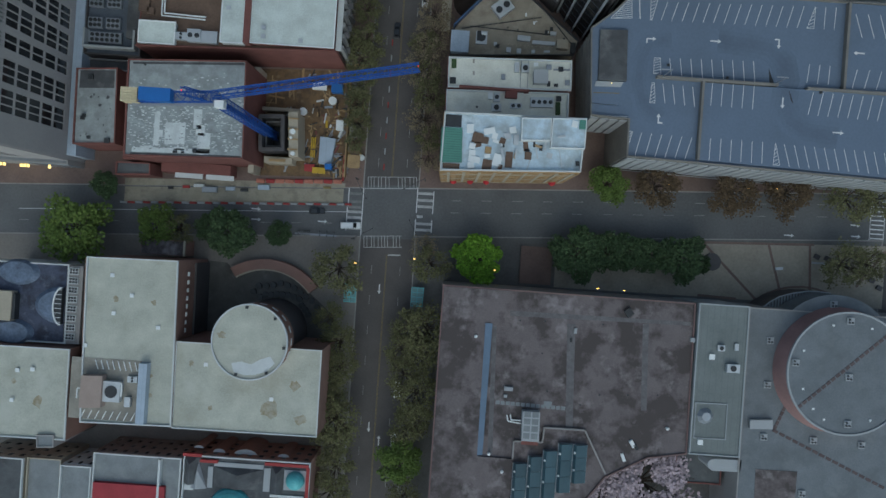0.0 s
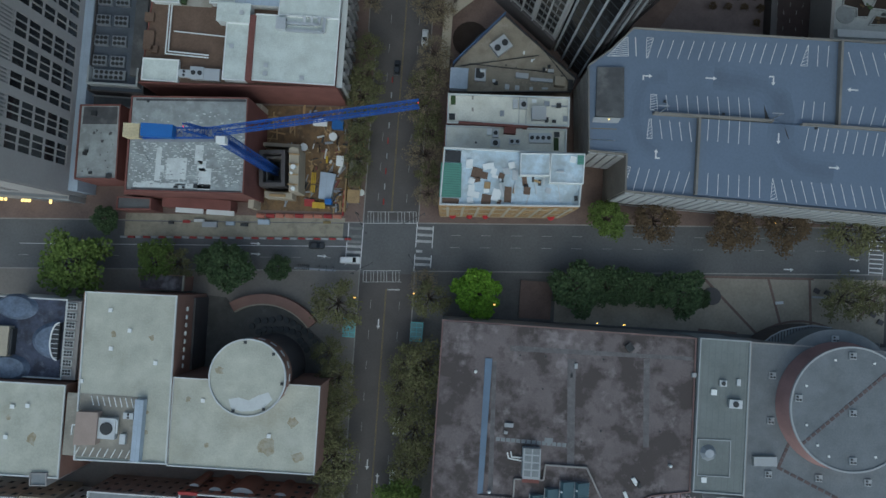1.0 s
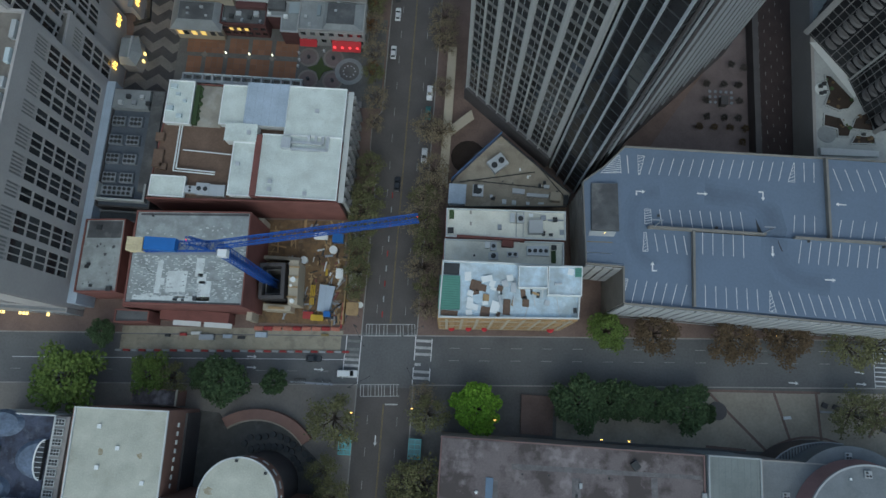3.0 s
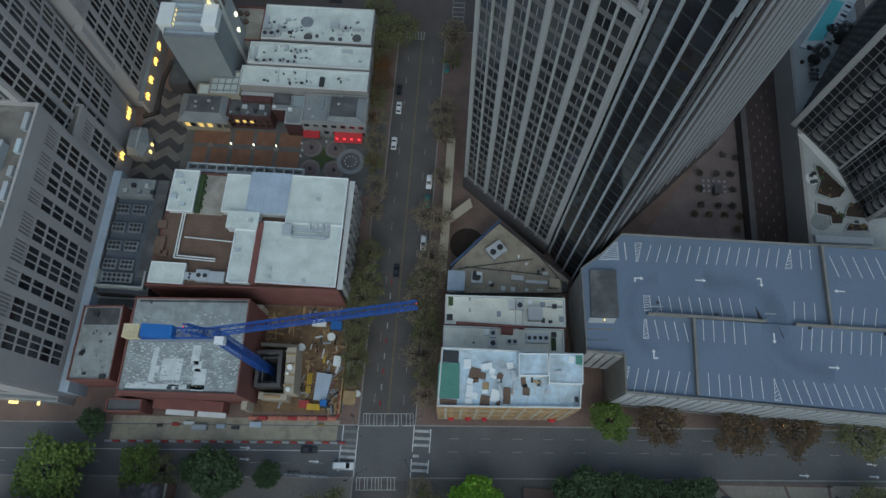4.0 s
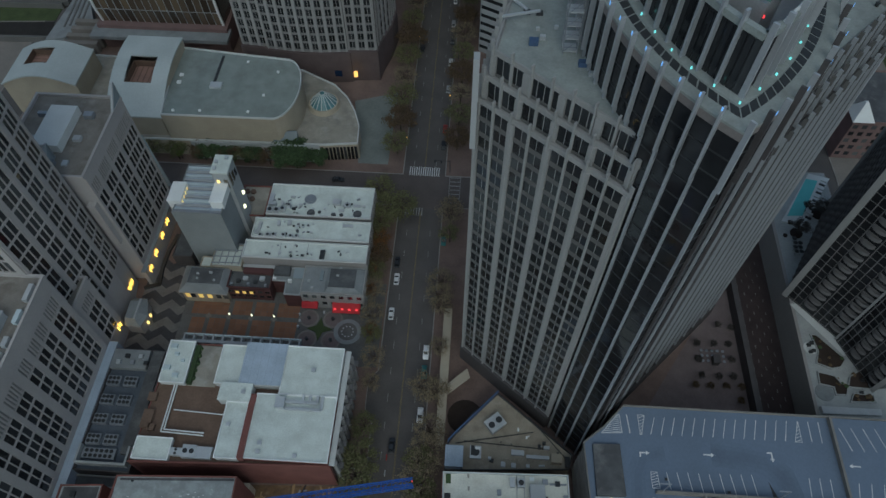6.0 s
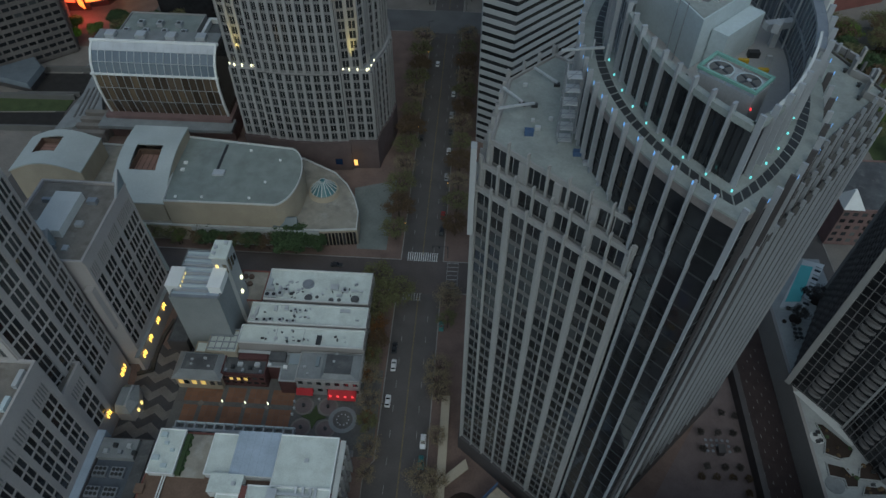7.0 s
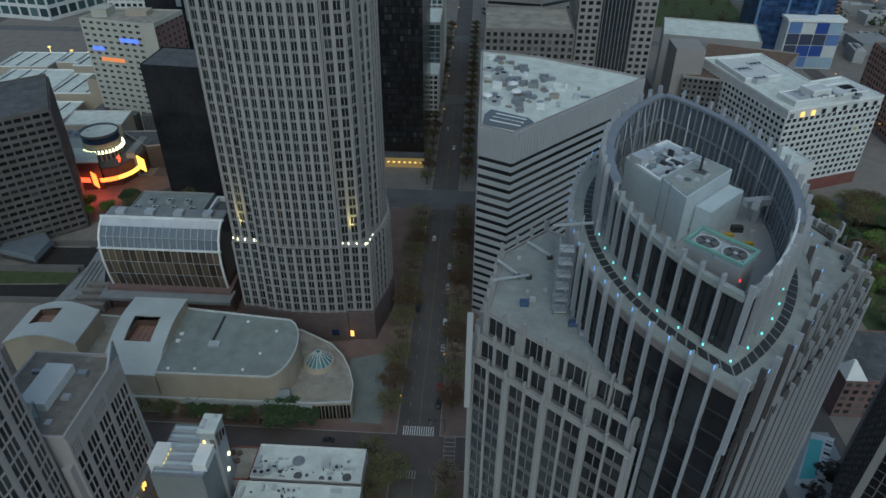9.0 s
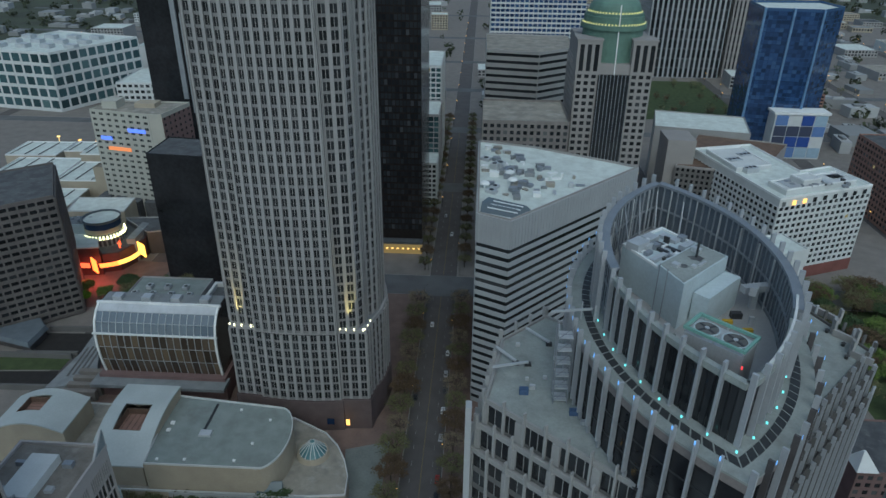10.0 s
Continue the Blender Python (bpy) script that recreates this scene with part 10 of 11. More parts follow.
for k in range(18):
    a = radians(-125 + k * 10)
    part("ring_bulb", Solid().cyl(-210 + 11.8 * math.cos(a), 363 + 11.8 * math.sin(a), 17.2, 19.2, .65, 8, .4), RING_LAMP, EN)
part("billboard_band", Solid().cyl(-210, 363, 17.2, 26.4, 10.6, 36), GLASS_BLUE, EN, "blue picture band round the drum")
part("billboard_field", Solid().cyl(-210, 363, 19.6, 22.6, 10.75, 36), STUCCO, EN)
part("rim", parapet([(-210 + 11 * math.cos(radians(a)), 363 + 11 * math.sin(radians(a))) for a in range(0, 360, 12)], 26.4, 1.4, .5), GLASS_PALE, EN)
part("drum_roof", Solid().cyl(-210, 363, 26.4, 26.6, 10.4, 36), ROOF_WHITE, EN)
part("corner_pier", Solid().prism(outward([(-195, 382), (-190, 380), (-189, 358), (-194, 357)]), 0, 15.5), STONE, EN)
part("corner_pier_roof", Solid().prism(outward([(-195, 382), (-190, 380), (-189, 358), (-194, 357)]), 15.5, 15.8), ROOF_GREY, EN)
arc_pts = [(-203.4 + 18.2 * math.cos(radians(a)), 352.6 + 18.2 * math.sin(radians(a))) for a in range(-80, 3, 8)]
for i in range(len(arc_pts) - 1):
    part("sign_arc", Solid().slab(arc_pts[i], arc_pts[i + 1], 0.5, 8.0, 10.4), SIGN_ORANGE if i < 4 else SIGN_YELLOW, EN)
    part("sign_shelf", Solid().slab(arc_pts[i], arc_pts[i + 1], 3.0, 7.2, 7.9, -2.6), STONE_DARK, EN)
part("sign_board", Solid().box(-3.2, 3.2, -.3, .3, 5.8, 14.2, m=pose(-202.6, 333.4, 0, 0, 0, -38)), SIGN_ORANGE, EN)
part("sign_board", Solid().box(-4.2, 4.2, -.3, .3, 7, 15, m=pose(-183.6, 353.4, 0, 0, 0, -38)), SIGN_YELLOW, EN)
part("red_strip", Solid().bar((-233.6, 356.6, 14), (-213.4, 331.6, 3), .5), SIGN_RED, EN)
part("red_window", Solid().box(-213.6, -208.0, 337.0, 337.3, 6, 9), SIGN_RED, EN)
part("red_figure", Solid().bar((-196.6, 352.6, 11), (-195.4, 351.6, 17), .8).bar((-198, 353.4, 14.4), (-194.2, 350.8, 15.4), .6), SIGN_RED, EN)
block("rear_hall", "low hall with a white roof behind the entertainment corner", "building", [(-250, 406), (-212, 409), (-209, 387), (-246, 384.4)], 0, 20, STUCCO, ROOF_WHITE, lip=0.9, cap=WHITE_WALL)
block("rear_hall", "dark-roofed low hall beside the entertainment corner", "building", [(-209, 388), (-176, 392), (-172, 372), (-186, 368), (-208, 386)], 0, 15, STONE_DARK, ROOF_DARK, lip=0.9, cap=STONE)
EL = bpy.data.lights.new("red_sign_light", "AREA")
EL.energy, EL.color, EL.size = 5000, (1.0, 0.12, 0.08), 18
red_light = new("red_sign_light", EL)
red_light.matrix_world = look((-203, 328, 11), (-204, 330, 0))
single("red_forecourt", Solid().prism([(-236, 304), (-166, 304), (-166, 358), (-236, 358)], 0.02, 0.175), PAVER_RED, "reddish paved forecourt before the entertainment block", kind="structure")
SH = block("sign_hotel", "pale hotel slab with blue and orange lit sign bars", "hotel", [(-238.7, 424), (-195, 414.8), (-186.4, 415.2), (-180.2, 446.4), (-232, 446)], 0, 76, HOTEL_PALE, ROOF_TAN, lip=1, faces=[0], bay=5.6, floor=3.9, pier=2.6, span=2.3, deep=0.2, split=2)
side, side_panes = Solid(), []
grid_face(side, side_panes, (-186.4, 415.2), (-180.2, 446.4), 2, 74, 5.2, 3.9, 3.4, 2.3, 0.2)
part("brown_side", side, DULL_ROSE, SH)["kind"] = "stuff"
panes(SH, side_panes, GLASS_DARK, 20)
part("roof_plant", Solid().box(-232, -222, 428, 440, 76, 81), HOTEL_PALE, SH)
part("roof_plant", Solid().box(-212, -198, 432, 442, 76, 79), STUCCO, SH)
SIGN_ORANGE_DIM = glow("orange_sign", (1.0, 0.3, 0.1), 0.7)
for x0, x1, z, m in ((-212.0, -199.0, 63.6, SIGN_BLUE), (-233.8, -225.6, 56.8, SIGN_BLUE), (-229.5, -212.4, 49.9, SIGN_ORANGE_DIM)):
    part("sign_bar", Solid().slab((x0, 424 - (x0 + 238.7) * .2105 - .4), (x1, 424 - (x1 + 238.7) * .2105 - .4), .4, z, z + 2.4), m, SH)
block("grey_annex", "grey annex with pale panels and flat roof", "building", [(-254, 437), (-250, 456), (-214, 456), (-212, 438.3)][::-1], 0, 30, STUCCO, ROOF_TAN, lip=1, faces=[0], bay=4, floor=4, pier=1.4, span=1.8, deep=0.25)
for x0, x1, y0, y1, z in ((-300, -262, 398, 440, 12), (-352, -304, 402, 452, 14), (-292, -250, 446, 486, 16), (-350, -298, 458, 500, 13), (-296, -256, 492, 516, 20), (-372, -330, 510, 545, 11), (-322, -300, 512, 536, 15)):
    W = block("flat_white_roof", "low hall with a pale flat roof and dark edge", "building", rect(x0, x1, y0, y1, 3), 0, z, STUCCO, ROOF_WHITE, "pale halls", lip=0.9, cap=WHITE)
    for k in range(3):
        part("roof_beam", Solid().bar((x0 + 4 + k * 12, y0 + 2, z + .6), (x0 + 4 + k * 12, y1 - 2, z + .6), .5), ROOF_DARK, W)
block("long_brown_block", "long low pinkish-brown block with arched windows and a pale roof", "building", rect(-300, -205, 560, 600, 4), 0, 24, DULL_ROSE, ROOF_WHITE, lip=1.2, faces=[0], bay=7, floor=10, pier=3, span=4, deep=.4)
block("long_pale_block", "long low pale block with roof plant behind the offices", "building", rect(-370, -230, 700, 770, 4), 0, 26, WHITE_WALL, ROOF_WHITE, lip=1.2, faces=[0], bay=6, floor=6, pier=2, span=3, deep=.4)
block("long_pale_block", "long low white block with a red sign bar", "building", rect(-420, -250, 860, 950, 4), 0, 34, WHITE_WALL, ROOF_WHITE, lip=1.2)
for k in range(6):
    single("lot_light", Solid().cyl(-355 + k * 24, 560 - k * 8, .1, 11, .2, 6).box(-356 + k * 24, -354 + k * 24, 559 - k * 8, 561 - k * 8, 11, 11.8), LAMP_ORANGE if k % 2 else LAMP_WARM, "tall lot light with a warm lit head", "street light", "lot lights")
for i in range(4):
    single("rooftop_tent", Solid().prism(rect(-244 + i * 12, -236 + i * 12, 412, 430), 0, 16), ROOF_DARK, "dark flat-roofed pavilion beside the hall", "pavilion", "dark pavilions")
WO = block("white_office", "large white office block with long window rows", "office building", [(-520, 690), (-418, 672), (-372, 770), (-480, 800)], 0, 60, WHITE_WALL, ROOF_WHITE, lip=1.5, faces=[0, 1], glass=GLASS_TEAL, bay=11, floor=11.4, pier=2.2, span=3.4, deep=0.5)
for i in range(12):
    hvac(-490 + (i % 4) * 26, 705 + (i // 4) * 26, 60, 12, 9, 4, -10, 0)

# ---- east side and the far city ----
MB = block("beige_block", "beige office block with narrow windows and stepped roofs", "office building", [(146, 420), (196, 408), (236, 470), (180, 490)], 0, 50, CONCRETE_WARM, ROOF_BROWN, lip=1, faces=[0, 5 - 5], bay=3.2, floor=3.8, pier=1.6, span=1.7, deep=0.3)
part("blank_core", Solid().box(140, 158, 424, 446, 0, 66), CONCRETE_WARM, MB)
block("pale_flat_block", "pale flat-roofed block among the towers", "building", [(150, 500), (216, 486), (226, 530), (160, 545)], 0, 52, STONE, ROOF_WHITE, lip=1)
block("old_brown_block", "old grey-brown masonry block with close windows", "office building", rect(20, 68, 366, 412), 0, 92, mat("old_masonry", (0.2, 0.185, 0.175), 0.9), ROOF_TAN, lip=1.2, faces=[0], bay=3.6, floor=3.8, pier=1.6, span=1.6, deep=0.3)
block("striped_block", "grey banded office block with a pale top", "office building", [(22, 505), (60, 498), (88, 520), (88, 570), (22, 575)], 0, 104, STONE, ROOF_TAN, lip=1.2, faces=[0, 1], glass=GLASS_DARK, bay=40, floor=5.2, pier=0.4, span=3.0, deep=0.35)
block("white_blue_tower", "blue glass tower with white bands", "skyscraper", rect(26, 112, 650, 700), 0, 170, WHITE_WALL, ROOF_GREY, lip=1, faces=[0, 3], glass=GLASS_BLUE, bay=4.2, floor=4.2, pier=0.6, span=1.6, deep=0.3)
block("dark_ribbed_tower", "dark tower with close pale vertical ribs", "skyscraper", rect(230, 325, 900, 968), 0, 230, BAND_WHITE, ROOF_GREY, lip=1, faces=[0, 3], glass=GLASS_DARK, bay=6.2, floor=12, pier=2.2, span=0.3, deep=0.6)
block("beige_tower", "beige ribbed tower with dark window strips", "skyscraper", rect(332, 372, 905, 960), 0, 128, CONCRETE_WARM, ROOF_GREY, lip=1, faces=[0, 3], glass=GLASS_DARK, bay=5.2, floor=11, pier=2.6, span=0.7, deep=0.7)
BG = block("blue_glass_tower", "blue glass apartment tower with white trim", "skyscraper", [(254, 606), (300, 600), (326, 622), (322, 660), (258, 655)], 0, 123, GLASS_BLUE, ROOF_WHITE, lip=2, faces=[0, 1, 4], glass=GLASS_BLUE, bay=3.6, floor=3.4, pier=0.25, span=0.5, deep=0.15)
for x in (254, 277, 300):
    part("pale_trim", Solid().box(x - .9, x + .9, 605.0 - (x - 254) * .13, 606.4 - (x - 254) * .13, 0, 125), mat("pale_blue_trim", (0.12, 0.21, 0.36), 0.4), BG)
part("low_wing", Solid().box(275, 320, 588, 603, 0, 40), WHITE_WALL, BG)
part("low_wing_top", Solid().box(273.5, 321.5, 587, 604, 40, 42), WHITE, BG)
PANEL_BLUE = [mat(f"blue_panel_{i}", c, 0.5, vary=0.1) for i, c in enumerate(((0.03, 0.07, 0.28), (0.12, 0.2, 0.42), (0.05, 0.06, 0.1), (0.3, 0.4, 0.5)))]
rng = random.Random(9)
for i in range(4):
    for j in range(4):
        if (i, j) not in ((1, 3), (3, 1)):
            part("wall_panel", Solid().box(276.2 + i * 11, 286.4 + i * 11, 587.5, 588, 1.5 + j * 9.6, 10.4 + j * 9.6), PANEL_BLUE[rng.randrange(4)], BG)
block("dark_low_block", "dark brown brick block at the park edge", "building", [(300, 420), (340, 440), (340, 500), (300, 500)], 0, 50, BRICK_ROSE, ROOF_DARK, lip=1, faces=[3, 0], bay=4, floor=4, pier=1.5, span=1.7, deep=0.3)

# scattered town beyond
TOWN_WALLS = [WHITE_WALL, STUCCO, CONCRETE, BRICK_ROSE, CONCRETE_WARM, STONE]
TOWN_ROOFS = [ROOF_WHITE, ROOF_GREY, ROOF_TAN, ROOF_WHITE, ROOF_DARK]
rng = random.Random(77)
TAKEN = [(225, 378, 890, 975), (-520, -262, 405, 640), (155, 300, 700, 880), (-60, 130, 350, 720), (130, 345, 400, 700), (-530, -190, 400, 810), (-210, -120, 330, 470), (-270, -180, 250, 420), (-12, 12, 0, 3000)]
count = 0
for row, (c, d) in enumerate(YS[1:]):
    for a, b in XS:
        for k in range(4):
            w, dp_ = rng.uniform(26, 60), rng.uniform(26, 60)
            x, y = rng.uniform(a + w / 2 + 3, b - w / 2 - 3), rng.uniform(c + dp_ / 2 + 3, max(c + dp_ / 2 + 4, d - dp_ / 2 - 3))
            if any(x0 - w / 2 < x < x1 + w / 2 and y0 - dp_ / 2 < y < y1 + dp_ / 2 for x0, x1, y0, y1 in TAKEN):
                continue
            TAKEN.append((x - w / 2 - 2, x + w / 2 + 2, y - dp_ / 2 - 2, y + dp_ / 2 + 2))
            h = rng.choice((8, 10, 12, 16, 22, 30)) * rng.uniform(0.8, 1.2)
            if abs(x) < 130 and y < 1100 and rng.random() < 0.4:
                h *= 2.6
            i = rng.randrange(6)
            block("town_building", ("white flat-roofed town building", "tan flat-roofed town building", "grey flat-roofed town building", "brick flat-roofed town building", "beige flat-roofed town building", "stone-grey flat-roofed town building")[i],
                  "building", rect(x - w / 2, x + w / 2, y - dp_ / 2, y + dp_ / 2, rng.uniform(-6, 6)), 0, h, TOWN_WALLS[i], rng.choice(TOWN_ROOFS), "town buildings", faces=[0], bay=5, floor=4, pier=1.8, span=1.8, deep=0.25, most=0)
            if y < 900:
                hvac(x + rng.uniform(-6, 6), y + rng.uniform(-6, 6), h, 5, 3.4, 1.8, 0, 0)
            count += 1

# ---- low roofs, woods and lights of the far town, too many and small to count ----
rng = random.Random(91)
FAR_ROOF = mat("far_flat_roofs", (0.3, 0.31, 0.315), 0.9, vary=0.3, grain=(2, 25), per=1.1)
roofs, woods = Solid(), Solid()
spots = []
for n in range(2600):
    y = 520 + 2600 * rng.random() ** 1.6
    x = rng.uniform(-.78, .78) * (y + 120)
    w, d = rng.uniform(9, 34), rng.uniform(9, 34)
    if any(x0 - w / 2 - 2 < x < x1 + w / 2 + 2 and y0 - d / 2 - 2 < y < y1 + d / 2 + 2 for x0, x1, y0, y1 in TAKEN):
        continue
    if not any(a + 4 < x < b - 4 for a, b in XS) and abs(x) < 620 and y < 1700:
        continue
    if n % 5 < 2 and len(spots) < 620:
        if any(abs(x - p) < (w + e) / 2 + 2 and abs(y - q) < (d + f) / 2 + 2 for p, q, e, f in spots):
            continue
        spots.append((x, y, w, d))
        h = rng.choice((4, 5, 6, 8, 11))
        roofs.box(-w / 2, w / 2, -d / 2, d / 2, 0, h, m=pose(x, y, 0, 0, 0, rng.uniform(-8, 8)))
        if rng.random() < .6:
            roofs.box(x - w * .25, x + w * .1, y - d * .2, y + d * .2, h, h + 1.8)
    else:
        r = rng.uniform(4, 9)
        for k in range(26):
            v = Vector((rng.gauss(0, 1), rng.gauss(0, 1), rng.gauss(0, .7))).normalized() * r * rng.uniform(.5, 1)
            c = Vector((x, y, 1 + r * .8)) + v
            e = Euler((rng.uniform(-1, 1), rng.uniform(-1, 1), rng.uniform(0, 6.3))).to_matrix()
            q = r * rng.uniform(.16, .36)
            woods.add([c + e @ Vector(p) * q for p in ((-1, -.6, 0), (.3, -1, .2), (1.1, 0, 0), (.2, 1, .2), (-.9, .7, 0))], [(0, 1, 2, 3, 4)])
single("far_roofs", roofs, FAR_ROOF, "many low pale and grey roofs of the far town", kind="stuff")
single("far_woods", woods, mat("far_foliage", (0.05, 0.058, 0.032), 0.9, vary=0.5, grain=(2, 20), per=0.7), "olive and brown tree crowns between the far roofs", kind="stuff")
lights = thing("far_street_lights", "small warm lights along the far streets", "street lights", (0, 600, 0), "", "stuff")
posts, bulbs = Solid(), Solid()
for (a, b), (c, d) in zip(XS, XS[1:]):
    for k in range(26):
        y = 420 + k * 34 + rng.uniform(-6, 6)
        x = b + 1.5 if k % 2 else c - 1.5
        posts.bar((x, y, 0), (x, y, 8), .25)
        s_ = .28 + y / 4200
        bulbs.box(x - s_, x + s_, y - s_, y + s_, 8, 8 + s_)
part("post", posts, DARK, lights)
part("bulb", bulbs, LAMP_ORANGE, lights)

# ---- trees ----


def tree_mesh(seed, r, h, leaves, size, open_=0.0):
    """Trunk with limbs, and a crown of leaf clumps about many lobes. r: crown's radius, h: height."""
    rng = random.Random(seed)
    trunk = Solid()
    th = h * 0.4
    trunk.cyl(0, 0, 0, th, 0.028 * h, 9, 0.017 * h)
    lobes = []
    n = rng.randint(16, 22)
    for i in range(n):
        a = i * 2.4 + rng.uniform(-.4, .4)
        d = r * (0.25 + 0.5 * math.sqrt((i + .5) / n)) * rng.uniform(0.8, 1.1)
        z = h * (0.82 - 0.32 * (d / r) ** 1.5) + rng.uniform(-.06, .06) * h
        lobes.append((d * math.cos(a), d * math.sin(a), z, r * rng.uniform(0.2, 0.42)))
        p, q = Vector((0, 0, th * rng.uniform(.75, 1))), Vector((d * math.cos(a), d * math.sin(a), z))
        m = p + (q - p) * 0.5 + Vector((0, 0, .06 * h))
        trunk.bar(p, m, 0.016 * h).bar(m, q, 0.009 * h)
        for _ in range(4):
            e = q + Vector((rng.uniform(-1, 1), rng.uniform(-1, 1), rng.uniform(-.3, .8))) * (r * .32)
            trunk.bar(m, e, 0.005 * h)
    crown = Solid()
    for i in range(leaves):
        x, y, z, lr = rng.choice(lobes)
        v = Vector((rng.gauss(0, 1), rng.gauss(0, 1), rng.gauss(0, 1)))
        v = v.normalized() * lr * (rng.random() ** (0.25 + open_))
        c = Vector((x, y, z)) + Vector((v.x, v.y, v.z * 0.75))
        s = size * rng.uniform(0.55, 1.25)
        e = Euler((rng.uniform(-.9, .9), rng.uniform(-.9, .9), rng.uniform(0, 6.3))).to_matrix()
        pts = [(-.5, -.32, 0), (.1, -.5, .12), (.55, -.05, 0), (.25, .5, .1), (-.4, .35, 0)]
        crown.add([c + e @ Vector((s * a, s * b, s * k)) for a, b, k in pts], [(0, 1, 2, 3, 4)])
    return trunk.mesh("trunk", BARK), crown


KINDS = {
    # name: leaf material, label, leaves, leaf size, looseness
    "bright": (0, "bright fresh-green street tree with a dense round crown", 4200, 0.52, 0.15),
    "mid": (1, "mid-green leafy street tree", 3600, 0.5, 0.25),
    "deep": (2, "deep green dense tree", 4200, 0.52, 0.15),
    "olive": (3, "olive young-leaved street tree, thin crown", 1900, 0.34, 0.6),
    "rust": (4, "rust-brown budding street tree", 2600, 0.38, 0.45),
    "blossom": (5, "pink-white blossoming cherry tree", 5200, 0.36, 0.3),
    "dusk": (7, "dark brown budding tree with a round crown", 1300, 0.5, 0.3),
    "autumn": (8, "small orange-leaved street tree", 1500, 0.34, 0.4),
    "pale": (6, "pale bare budding tree with fine twigs", 1900, 0.26, 0.7),
}
MADE = {}


def tree(kind, x, y, r, h=None, z=0.165):
    h = h or min(14, 6 + r * 0.8)
    r *= 1.22
    variant = (int(x * 7 + y * 3)) % 3
    key = (kind, variant)
    mtl, label, leaves, size, loose = KINDS[kind]
    if key not in MADE:
        tm, crown = tree_mesh(hash_of(kind) + variant, 6.0, 10.0, leaves, size, loose)
        t = thing("tree", label, "tree", (x, y, z), "street trees")
        t.scale = (1, 1, 1)
        for nm, me in (("trunk", tm), ("crown", crown.mesh("crown", LEAF[mtl]))):
            ob = new(nm, me)
            ob.parent = t
        MADE[key] = t
        t.matrix_basis = Matrix.LocRotScale((x, y, z), Euler((0, 0, x)), (r / 6, r / 6, h / 10))
        return t
    src = MADE[key]
    keep = src.matrix_basis.copy()
    src.scale = (1, 1, 1)
    t = copy_thing(src, Matrix.LocRotScale((x, y, z), Euler((0, 0, x * 1.7)), (r / 6, r / 6, h / 10)))
    src.matrix_basis = keep
    return t


def hash_of(text):
    return sum((i + 3) * ord(c) for i, c in enumerate(text))


